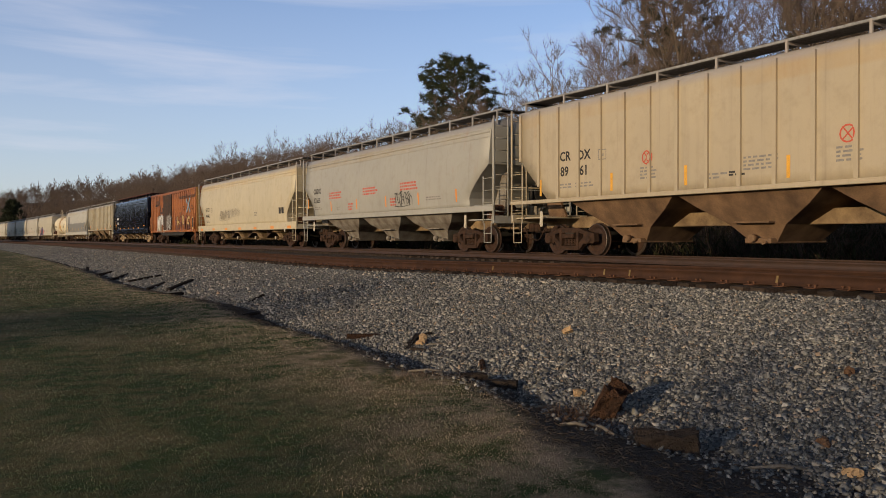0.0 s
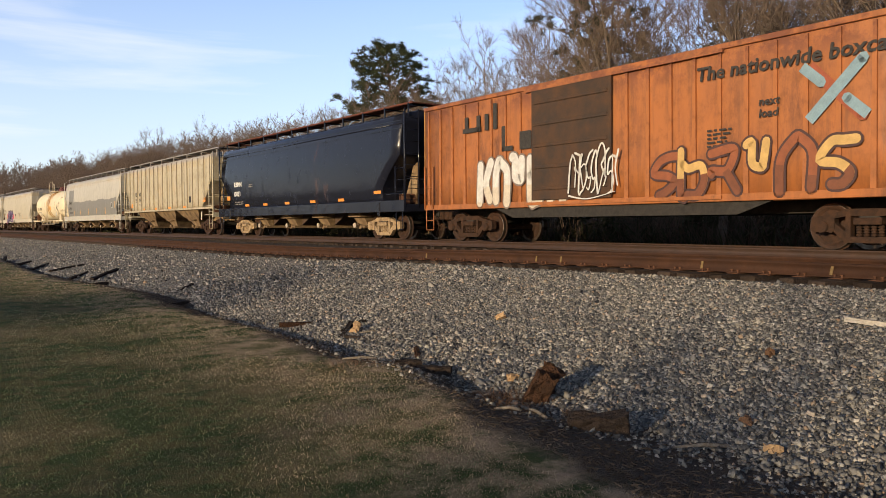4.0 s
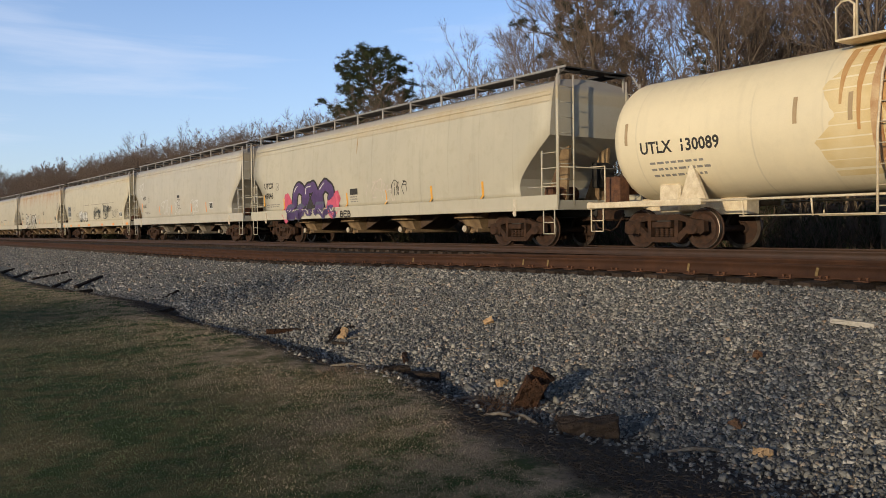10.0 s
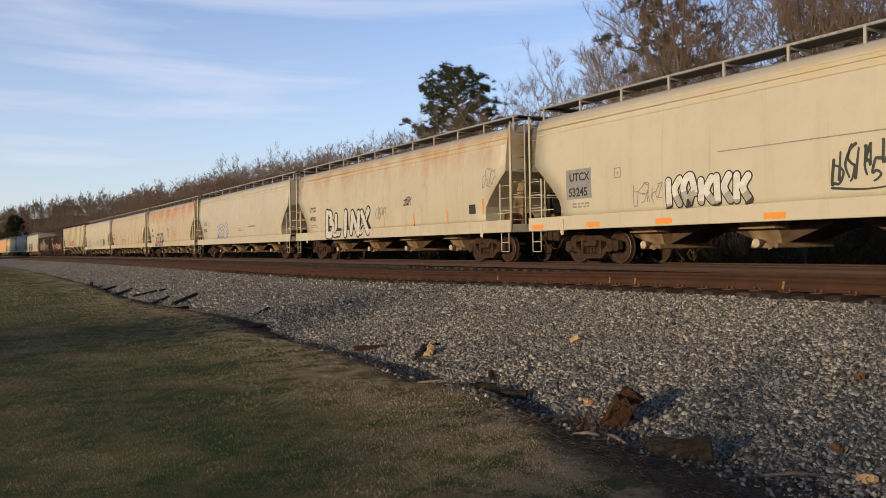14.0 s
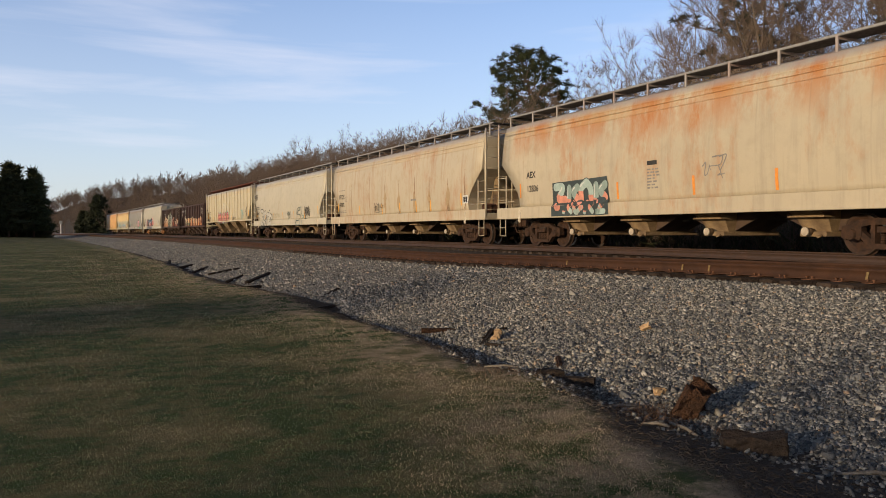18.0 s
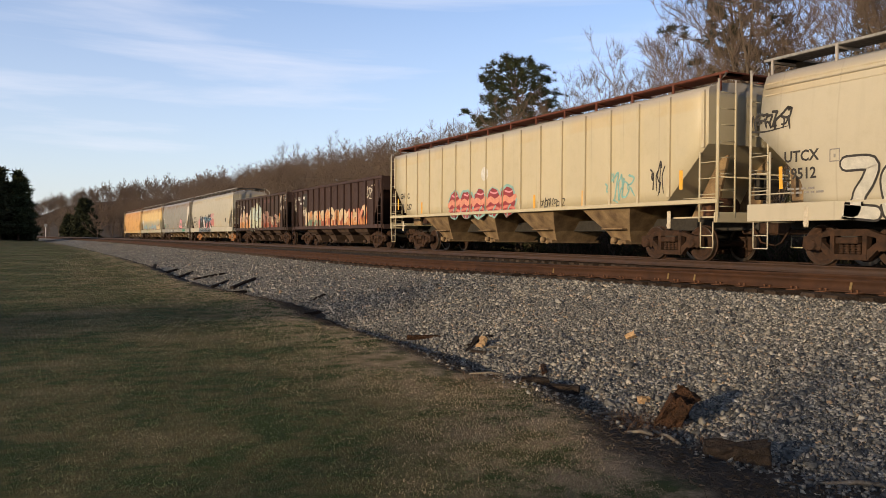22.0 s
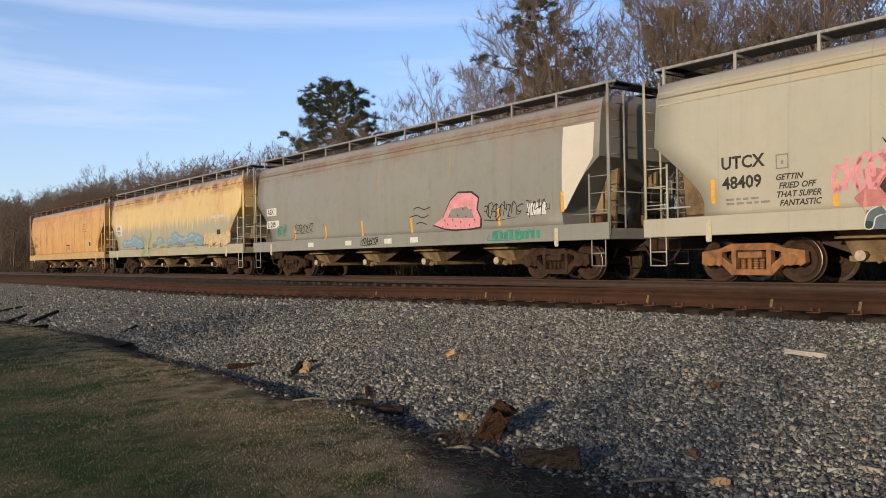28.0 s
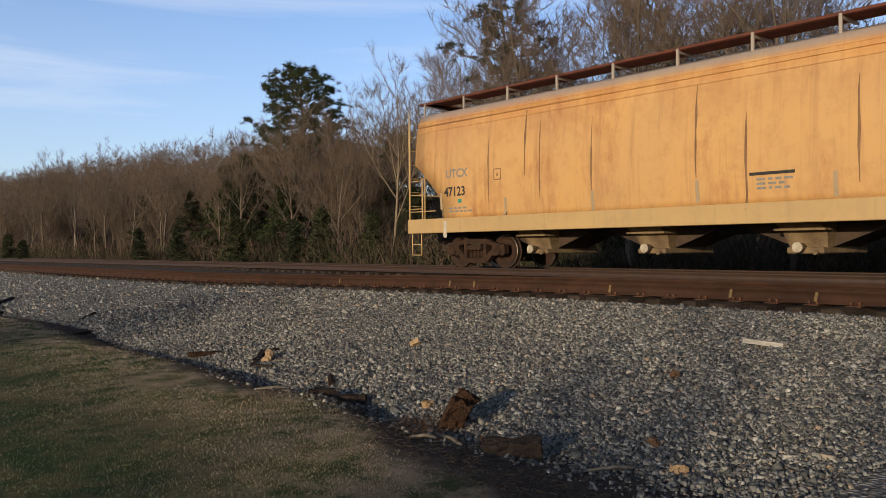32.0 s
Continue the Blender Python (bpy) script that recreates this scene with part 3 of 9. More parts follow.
def railway_track(middle, dip, label, rail_mat, first, last, seed):
    top = new("railway_track")
    tagged(top, label, "track", kind="structure")
    for o in (-0.753, 0.753):
        place("rail", rail_mesh(o, middle, dip), rail_mat, top)
    rg = random.Random(seed)
    rest = []
    i = 0
    y = -55.0
    while y < 330:
        x, z = middle - float(bend(y)), RAIL_Z - 0.199 + (float(sag(y)) if dip else 0)
        turn = math.degrees(-float(bend(y + 0.5) - bend(y - 0.5))) * -1
        if first < y < last:
            t = place("tie", TIES[i % 5], TIE, top)
            t.matrix_basis = pose(x + rg.uniform(-0.09, 0.06), y + rg.uniform(-0.03, 0.03), z, 0, 0, turn + rg.uniform(-1.5, 1.5))
            if dip:
                for o in (-0.753, 0.753):
                    p = place("tie_plate", PLATE, RUST, top)
                    p.matrix_basis = pose(x + o, y, z - 0.002)
        else:
            rest.append((x, y, z))
        i += 1
        y += 0.53
    c = np.array([(-1.3, -0.11, -0.17), (1.3, -0.11, -0.17), (1.3, 0.11, -0.17), (-1.3, 0.11, -0.17), (-1.3, -0.11, 0), (1.3, -0.11, 0), (1.3, 0.11, 0), (-1.3, 0.11, 0)])
    v = (c[None] + np.array(rest)[:, None]).reshape(-1, 3)
    q = np.array([(4, 5, 6, 7), (0, 1, 5, 4), (1, 2, 6, 5), (2, 3, 7, 6), (3, 0, 4, 7)])
    far = place("ties", mesh_np("ties", v, (q[None] + 8 * np.arange(len(rest))[:, None, None]).reshape(-1, 4)), TIE, top)
    far["kind"] = "stuff"
    return top


empty_track = railway_track(NEAR_X, True, "empty rusty track on dark timber ties", RAIL, -6, 40, 5)
train_track = railway_track(FAR_X, False, "running track under the train, on timber ties", RAIL_USED, 5, 30, 6)
for k, yy in enumerate((3.2, 4.9, 6.1, 8.2, 11.4, 12.1, 16.0)):
    bm = bmesh.new()
    box(bm, -0.004, 0.004, -0.02, 0.02, 0.03, 0.16, Matrix.Rotation(radians(12), 4, "X"))
    mk = part("paint_mark", bm, SPIKE, empty_track, "faded yellow paint mark on the rail")
    mk.matrix_basis = pose(NEAR_X - 0.753 - 0.026, yy, RAIL_Z - 0.19 + float(sag(yy)))

# ---- rolling stock ----
# In a car's own space y runs back along the train, z = 0 is the rail top and the side at -x faces the lawn.
YELLOW = plain("reflective_yellow", (0.85, 0.42, 0.03), (0.65, 0.33, 0.05), 12.0, 0.45)
ORANGE = plain("reflective_orange", (0.85, 0.30, 0.03), (0.70, 0.26, 0.05), 12.0, 0.45)
BLACKINK = plain("black_stencil", (0.035, 0.033, 0.032), (0.06, 0.055, 0.05), 14.0, 0.7)
WHITEINK = plain("white_stencil", (0.75, 0.74, 0.70), (0.55, 0.54, 0.5), 14.0, 0.7)
GREYINK = plain("faded_stencil", (0.30, 0.28, 0.25), (0.22, 0.2, 0.18), 14.0, 0.8)
REDINK = plain("red_stencil", (0.62, 0.10, 0.06), (0.5, 0.12, 0.08), 14.0, 0.7)
BRACKET = plain("cream_bracket_paint", (0.62, 0.55, 0.42), (0.45, 0.38, 0.28), 9.0, 0.6)


def prism(bm, poly, x0, x1):
    """A plate: an outline in y, z, thick from x0 to x1."""
    a = [bm.verts.new((x0, y, z)) for y, z in poly]
    b = [bm.verts.new((x1, y, z)) for y, z in poly]
    bm.faces.new(a)
    bm.faces.new(b[::-1])
    k = len(poly)
    for i in range(k):
        bm.faces.new((a[i], b[i], b[(i + 1) % k], a[(i + 1) % k]))


def lathe(bm, prof, x, y, z, seg=24):
    """Turns an outline (radius, x) round an axle that lies along x."""
    rings = [[bm.verts.new((x + h, y + r * math.cos(2 * math.pi * k / seg), z + r * math.sin(2 * math.pi * k / seg))) for k in range(seg)] for r, h in prof]
    for q, w in zip(rings, rings[1:]):
        for k in range(seg):
            bm.faces.new((q[k], q[(k + 1) % seg], w[(k + 1) % seg], w[k]))
    bm.faces.new(rings[0])
    bm.faces.new(rings[-1][::-1])


def done(bm, name, *mats):
    bmesh.ops.recalc_face_normals(bm, faces=bm.faces[:])
    me = bpy.data.meshes.new(name)
    bm.to_mesh(me)
    bm.free()
    for m in mats:
        me.materials.append(m)
    return me


def wheelset_mesh():
    bm = bmesh.new()
    for s in (-1, 1):
        pr = [(0.10, 0.09), (0.13, 0.085), (0.14, 0.04), (0.33, 0.015), (0.385, 0.05), (0.44, 0.062), (0.457, 0.055), (0.460, -0.05), (0.487, -0.058), (0.487, -0.085), (0.40, -0.088), (0.38, -0.03), (0.15, -0.04), (0.12, -0.09)]
        lathe(bm, [(r, h * s) for r, h in pr], s * 0.755, 0, 0.457, 28)
    cyl(bm, (0, 0, 0.457), (1, 0, 0), 0.08, 2.1, 12)
    for f in bm.faces:
        c = f.calc_center_median()
        r = math.hypot(c.y, c.z - 0.457)
        if 0.435 < r < 0.462:
            f.material_index = 1
    bmesh.ops.translate(bm, vec=(0, 0, -0.457), verts=bm.verts[:])
    return done(bm, "wheelset", TREAD, RIM)


def frame_mesh():
    bm = bmesh.new()
    for s in (-1, 1):
        m = lambda p: [(s * y, z) for y, z in p]
        prism(bm, m([(0.66, 0.62), (0.70, 0.70), (1.14, 0.64), (1.16, 0.40), (1.05, 0.33), (1.02, 0.36), (0.80, 0.36), (0.72, 0.33), (0.66, 0.42)]), -0.08, 0.08)
        prism(bm, m([(0.70, 0.56), (0.72, 0.40), (0.46, 0.16), (0.36, 0.16), (0.36, 0.30)]), -0.07, 0.07)
        prism(bm, m([(0.34, 0.26), (0.44, 0.26), (0.44, 0.70), (0.34, 0.70)]), -0.08, 0.08)
        cyl(bm, (0, s * 0.89, 0.457), (1, 0, 0), 0.115, 0.34, 14, 0.10)
    prism(bm, [(-0.74, 0.60), (-0.72, 0.70), (-0.45, 0.80), (0.45, 0.80), (0.72, 0.70), (0.74, 0.60), (0.44, 0.66), (-0.44, 0.66)], -0.075, 0.075)
    prism(bm, [(-0.46, 0.15), (0.46, 0.15), (0.42, 0.27), (-0.42, 0.27)], -0.09, 0.09)
    for yy in (-0.21, -0.07, 0.07, 0.21):
        for k in range(4):
            cyl(bm, (0, yy, 0.30 + 0.05 * k), (0, 0, 1), 0.062, 0.030, 8)
        cyl(bm, (0, yy, 0.38), (0, 0, 1), 0.045, 0.22, 6)
    box(bm, -0.14, 0.14, -0.27, 0.27, 0.49, 0.63, bevel=0.02)
    return done(bm, "side_frame", TRUCK)


def bolster_mesh():
    bm = bmesh.new()
    box(bm, -1.1, 1.1, -0.2, 0.2, 0.50, 0.72, bevel=0.03)
    cyl(bm, (0, 0, 0.78), (0, 0, 1), 0.2, 0.14, 14)
    for s in (-1, 1):
        box(bm, -0.95, 0.95, s * 0.42 - 0.06, s * 0.42 + 0.06, 0.33, 0.47, bevel=0.02)
    return done(bm, "truck", DARK)


WHEELSET, SIDEFRAME, BOLSTER = wheelset_mesh(), frame_mesh(), bolster_mesh()


WHEELS = []


def add_truck(car, y, mat=None):
    t = place("truck", BOLSTER, DARK, car)
    t.matrix_basis = pose(0, y, 0)
    for s in (-1, 1):
        f = place("side_frame", SIDEFRAME, TRUCK, t)
        f.matrix_basis = pose(s * 1.03, 0, 0)
        if mat:
            f.material_slots[0].link = "OBJECT"
            f.material_slots[0].material = mat
    for s in (-1, 1):
        w = place("wheelset", WHEELSET, TREAD, t)
        w.matrix_basis = pose(0, s * 0.89, 0.457)
        WHEELS.append((w, s * 0.89))
    return t


def tiltbox(bm, p, q, wx, wy):
    """A straight bar of rectangular section from p to q."""
    p, q = Vector(p), Vector(q)
    tube(bm, [p, q], max(wx, wy) / 2, 4)


def ladder(car, mat, x, y0, y1, z0, tall, short, gap=0.40, plane="side", bend_in=0.0):
    """Two stiles with rungs between, on a car's side (along y) or end (along x, then x and y swap)."""
    bm = bmesh.new()
    P = (lambda u, z: (x, u, z)) if plane == "side" else (lambda u, z: (u, x, z))
    if bend_in:
        tube(bm, [P(y0, z0), P(y0, tall), (x + bend_in, y0, tall + abs(bend_in))], 0.032, 6)
    else:
        tube(bm, [P(y0, z0), P(y0, tall)], 0.032, 6)
    tube(bm, [P(y1, z0), P(y1, short)], 0.028, 6)
    z = z0 + 0.28
    while z < short - 0.04:
        tube(bm, [P(y0, z), P(y1, z)], 0.014, 5)
        z += gap
    return part("ladder", bm, mat, car)


def step_iron(car, mat, x, y, w=0.42, drop=0.62, z=0.98):
    bm = bmesh.new()
    for k in (0.32, drop):
        tube(bm, [(x, y - w / 2, z - k), (x, y + w / 2, z - k)], 0.016, 5)
    for s in (-1, 1):
        tube(bm, [(x, y + s * w / 2, z + 0.02), (x, y + s * w / 2, z - drop)], 0.018, 5)
    return part("sill_step", bm, mat, car)


def coupler(car, half, s):
    bm = bmesh.new()
    box(bm, -0.16, 0.16, min(s * (half - 1.1), s * (half - 0.28)), max(s * (half - 1.1), s * (half - 0.28)), 0.70, 0.98, bevel=0.02)
    box(bm, -0.13, 0.13, min(s * (half - 0.30), s * (half + 0.02)), max(s * (half - 0.30), s * (half + 0.02)), 0.68, 0.98, bevel=0.05)
    tube(bm, [(-0.3, s * (half - 0.55), 0.85), (-0.32, s * (half - 0.3), 0.50), (-0.18, s * half, 0.42)], 0.025, 6)
    return part("coupler", bm, TRUCK, car)


def shell(L, prof, cuts, cols):
    """A car's body: an outline of half widths and heights, each height with its own half length."""
    ring = [(-w, z, e) for w, z, e in prof] + [(w, z, e) for w, z, e in prof[::-1] if w > 1e-4]
    us = np.linspace(-1, 1, cols)
    v = [(x, e * u, z) for u in us for x, z, e in ring]
    k, f = len(ring), []
    for i in range(cols - 1):
        for j in range(k):
            f.append((i * k + j, i * k + (j + 1) % k, (i + 1) * k + (j + 1) % k, (i + 1) * k + j))
    bm = bmesh.new()
    vs = [bm.verts.new(p) for p in v]
    for q in f:
        bm.faces.new([vs[i] for i in q]).smooth = True
    for i, rev in ((0, False), (cols - 1, True)):
        r = [vs[i * k + j] for j in range(k)]
        h = len(prof)
        # close each end by strips from side to side
        left, right = r[:h], ([r[h - 1]] if prof[-1][0] < 1e-4 else []) + r[h:]
        right = right[::-1]
        for a in range(min(len(left), len(right)) - 1):
            q = [left[a], left[a + 1], right[a + 1], right[a]]
            q = list(dict.fromkeys(q))
            if len(q) > 2:
                bm.faces.new(q if rev else q[::-1])
    bmesh.ops.recalc_face_normals(bm, faces=bm.faces[:])
    return bm


def side_at(prof, z):
    for (w0, z0, _), (w1, z1, _) in zip(prof, prof[1:]):
        if z0 <= z <= z1 and z1 > z0:
            return w0 + (w1 - w0) * (z - z0) / (z1 - z0)
    return prof[0][0]


def pieces(name, bm, mat, parent, label=""):
    """Every loose piece of the mesh as a part of its own."""
    bm.verts.index_update()
    bm.faces.index_update()
    left = set(bm.verts)
    while left:
        todo, seen = [next(iter(sorted(left, key=lambda v: v.index)))], set()
        while todo:
            v = todo.pop()
            if v not in seen:
                seen.add(v)
                todo += [e.other_vert(v) for e in v.link_edges]
        left -= seen
        one = bmesh.new()
        new_ = {v: one.verts.new(v.co) for v in sorted(seen, key=lambda v: v.index)}
        for f in {f.index: f for v in seen for f in v.link_faces}.values():
            one.faces.new([new_[v] for v in f.verts])
        part(name, one, mat, parent, label)
    bm.free()


def decal(car, name, polys, mat, prof, off=0.006, label=""):
    """Flat paint on the side: outlines in (u, z), u to the reader's right, wrapped on the body."""
    bm = bmesh.new()
    for poly in polys:
        vs = [bm.verts.new((-(max(side_at(prof, z), 1.651 if z < 1.385 and prof[0][1] == 1.36 else 0) + off), -u, z)) for u, z in poly]
        if len(vs) > 2:
            bm.faces.new(vs)
    return part(name, bm, mat, car, label)


def decal_each(car, name, polys, mat, prof, off=0.006, label=""):
    for k, poly in enumerate(polys):
        decal(car, name, [poly], mat, prof, off + 0.0005 * k, label)


def rect(u, z, w, h):
    n = max(1, math.ceil(h / 0.12))
    return [[(u, z + h * i / n), (u + w, z + h * i / n), (u + w, z + h * (i + 1) / n), (u, z + h * (i + 1) / n)] for i in range(n)]


def lettering(car, text, u, z, size, mat, prof, wide=1.0, label="", off=0.007, slant=0.0, bold=0.0):
    """Painted words on the side, wrapped on the body."""
    cu = bpy.data.curves.new("letters", "FONT")
    cu.body, cu.size, cu.resolution_u, cu.offset, cu.shear = text, size / 0.72, 2, bold, slant
    tmp = bpy.data.objects.new("letters", cu)
    me = bpy.data.meshes.new_from_object(tmp)
    bpy.data.objects.remove(tmp)
    bpy.data.curves.remove(cu)
    me.name = "lettering"
    for v in me.vertices:
        uu, zz = u + v.co.x * wide, z + v.co.y
        v.co = (-(side_at(prof, zz) + off), -uu, zz)
    me.materials.clear()
    return place("lettering", me, mat, car, label)


def bars(car, rows, u, z, w, mat, prof, gap=0.085, h=0.045, seed=1):
    """Small print that cannot be read, as plain bars."""
    rg = random.Random(seed)
    for r in range(rows):
        x = u
        while x < u + w * rg.uniform(0.75, 1.0):
            d = rg.uniform(0.06, 0.2)
            decal(car, "small_print", rect(x, z - r * gap, d, h), mat, prof, 0.005)
            x += d + 0.05


def stroke_polys(pts, w):
    """A brush stroke as a ribbon of quads."""
    out = []
    for (a, b), (c, d) in zip(pts, pts[1:]):
        dx, dz = c - a, d - b
        k = math.hypot(dx, dz) or 1
        nx, nz = -dz / k * w / 2, dx / k * w / 2
        out.append([(a + nx, b + nz), (a - nx, b - nz), (c - nx, d - nz), (c + nx, d + nz)])
        out.append([(c + w * 0.5 * math.cos(t), d + w * 0.5 * math.sin(t)) for t in (0, 1.05, 2.09, 3.14, 4.19, 5.24)])
    return out


def spline(pts, n=5):
    """A smooth line through the points."""
    p = [np.array(q, float) for q in pts]
    if len(p) < 3:
        return [tuple(q) for q in p]
    out = []
    for k in range(len(p) - 1):
        a, b, c, d = p[max(0, k - 1)], p[k], p[k + 1], p[min(len(p) - 1, k + 2)]
        for j in range(n):
            t = j / n
            out.append(tuple(0.5 * (2 * b + (c - a) * t + (2 * a - 5 * b + 4 * c - d) * t * t + (3 * b - a - 3 * c + d) * t ** 3)))
    return out + [tuple(p[-1])]


def ribbon(pts, w, taper=1.0):
    """A sprayed stroke with round ends, as a strip of quads; the width runs from w to w * taper."""
    n = len(pts)
    left, right = [], []
    for k, (a, b) in enumerate(pts):
        (a0, b0), (a1, b1) = pts[max(0, k - 1)], pts[min(n - 1, k + 1)]
        dx, dz = a1 - a0, b1 - b0
        d = math.hypot(dx, dz) or 1.0
        h = w / 2 * (1 + (taper - 1) * k / max(1, n - 1))
        left.append((a - dz / d * h, b + dx / d * h))
        right.append((a + dz / d * h, b - dx / d * h))
    out = [[left[k], right[k], right[k + 1], left[k + 1]] for k in range(n - 1)]
    for (a, b), (c, d), h, s in ((pts[0], pts[1], w / 2, -1), (pts[-1], pts[-2], w / 2 * taper, -1)):
        t = math.atan2(d - b, c - a)
        out.append([(a + h * math.cos(t + math.pi / 2 + k * math.pi / 5), b + h * math.sin(t + math.pi / 2 + k * math.pi / 5)) for k in range(6)])
    return out


# letters and loose shapes on a ten-by-ten field, a digit each for across and up; "/" lifts the can
FORMS = dict(
    B="0009/094968664505/056584706000", L="09001060", I="3039", N="0009/0990/9099", X="0099/0990", E="99090090/0575", arch="000639599690", hook="09796643300090",
    wave="9969280554836130", fork="0009/995590", ring="402005184979947440", bowl="0900306083763606", step="092925556569", tail="096978550504/5590")
SHAPES = ("arch", "hook", "wave", "fork", "ring", "bowl", "step", "tail")


def form(name, u, z, w, h, rg, loose=0.05, lean=0.0):
    """The strokes of one form, fitted to its place on the side."""
    out = []
    for run in FORMS[name].split("/"):
        pts = [(int(run[k]) / 9, int(run[k + 1]) / 9) for k in range(0, len(run) - 1, 2)]
        pts = [(a + rg.uniform(-loose, loose), b + rg.uniform(-loose, loose)) for a, b in pts]
        out.append(spline([(u + w * (a + lean * b), z + h * b) for a, b in pts]))
    return out


def scrawl(car, u, z, w, h, n, width, mat, prof, seed, label="sprayed scrawl", off=0.009):
    """A sprayed tag: n quick looping forms, crowded together, with a flourish below."""
    rg = random.Random(seed)
    polys = []
    k = max(3, round(n * 1.5))
    for i in range(k):
        tall = h * rg.uniform(0.55, 1.0)
        for run in form(rg.choice(SHAPES), u + w * i / k, z + rg.uniform(0, h - tall), w / k * rg.uniform(0.9, 1.7), tall, rg, 0.12, 0.25):
            polys += ribbon(run, width, 0.6)
    if n > 4:
        polys += ribbon(spline([(u, z - h * 0.04), (u + w * 0.4, z - h * 0.12), (u + w * 0.95, z + h * 0.02)]), width * 0.8, 0.3)
    tag = decal(car, "graffiti_tag", polys, mat, prof, off, label)
    tag["kind"] = "stuff"
    return tag


def blob(cx, cz, rx, rz, seed, n=14, rough=0.24):
    rg = random.Random(seed)
    return [(cx + rx * (1 + rg.uniform(-rough, rough)) * math.cos(6.283 * k / n), cz + rz * (1 + rg.uniform(-rough, rough)) * math.sin(6.283 * k / n)) for k in range(n)]


def bubble(car, u, z, w, h, n, fills, edge, prof, seed, label="graffiti lettering", halo=None):
    """A painted piece on the car's side: fat outlined forms side by side."""
    piece(CARS.index(car), u, z, w, h, n, fills, edge, seed, label, halo)


def piece(i, u, z, w, h, n, fills, edge, seed, label="graffiti lettering", halo=None, fat=0.26, rim=0.045, word=None, shine=None, backing=None):
    """Fat forms side by side: a rim, a fill, a second colour over the feet, and a thin shine."""
    rg = random.Random(seed)
    step = w / n
    if halo:
        cloud = [blob(u + w * (k + 0.5) / n, z + h * rg.uniform(0.40, 0.6), step * 0.75, h * 0.62, seed + 50 + k, 16, 0.2) for k in range(n)]
        paint_on(i, "graffiti_halo", cloud, halo, 0.006)
    if backing:
        paint_on(i, "graffiti_ground", [[(u + w * k / (2 * n), z), (u + w * (k + 1) / (2 * n), z), (u + w * (k + 1) / (2 * n), z + h * (0.6 + 0.25 * math.sin(2.1 * k + 2 + seed))), (u + w * k / (2 * n), z + h * (0.6 + 0.25 * math.sin(2.1 * k + seed)))] for k in range(2 * n)], backing, 0.008)
    for k in range(n):
        tall = h * rg.uniform(0.86, 1.08)
        wide = min(fat * h, step * 0.36)
        runs = form(word[k] if word else rg.choice(SHAPES), u + step * k + wide * 0.5, z + wide * 0.5, step * 1.04 - wide, tall - wide, rg, 0.06, rg.uniform(-0.04, 0.10))
        o = 0.010 + 0.0022 * (k % 2)
        for q, run in enumerate(runs):
            e = o + 0.0006 * q
            paint_on(i, "graffiti_letter", ribbon(run, wide + 2 * rim), edge, e, label if k == 0 and q == 0 else "")
        for q, run in enumerate(runs):
            e = o + 0.0006 * q
            body = ribbon(run, wide)
            paint_on(i, "graffiti_band", body, fills[k % 2 * (len(fills) > 2)], e + 0.006)
            if len(fills) > 1:
                low = [p for p in body if sum(b for _, b in p) / len(p) < z + tall * rg.uniform(0.32, 0.5)]
                if low:
                    paint_on(i, "graffiti_band", low, fills[-1], e + 0.0095)
            if shine:
                top = [(a - wide * 0.22, b + wide * 0.16) for a, b in run[len(run) // 4:len(run) // 4 + max(4, len(run) // 3)]]
                paint_on(i, "graffiti_shine", ribbon(top, wide * 0.16, 0.4), shine, e + 0.012)


def flat(name, col):
    return plain(name, col, tuple(c * 0.75 for c in col), 5.0, 0.55, 0.0, 0.1)


# --- covered hopper with smooth bulging sides ---
def hopper_profile(L, top=4.32, crown=4.52, lo=1.36):
    a, b = L / 2 - 2.05, L / 2 - 0.78
    hi = 2.95
    e = lambda z: a + (b - a) * (0.02 + 0.10 * max(0, 0.3 - (z - lo) / (hi - lo)) + 0.98 * min(1, max(0, ((z - lo) / (hi - lo) - 0.22) / 0.78)) ** 1.25)
    zs = [lo, lo + 0.15, lo + 0.3, lo + 0.5, 2.1, 2.35, 2.65, hi, 3.3, 3.6, 3.9]
    ws = [1.555, 1.57, 1.585, 1.597, 1.605, 1.61, 1.607, 1.60, 1.575, 1.545, 1.51]
    return [(w, z, e(z)) for w, z in zip(ws, zs)] + [(1.475, top - 0.22, b), (1.40, top, b - 0.02), (1.15, top + 0.10, b - 0.04), (0.6, crown - 0.03, b - 0.05), (0.0, crown, b - 0.05)]


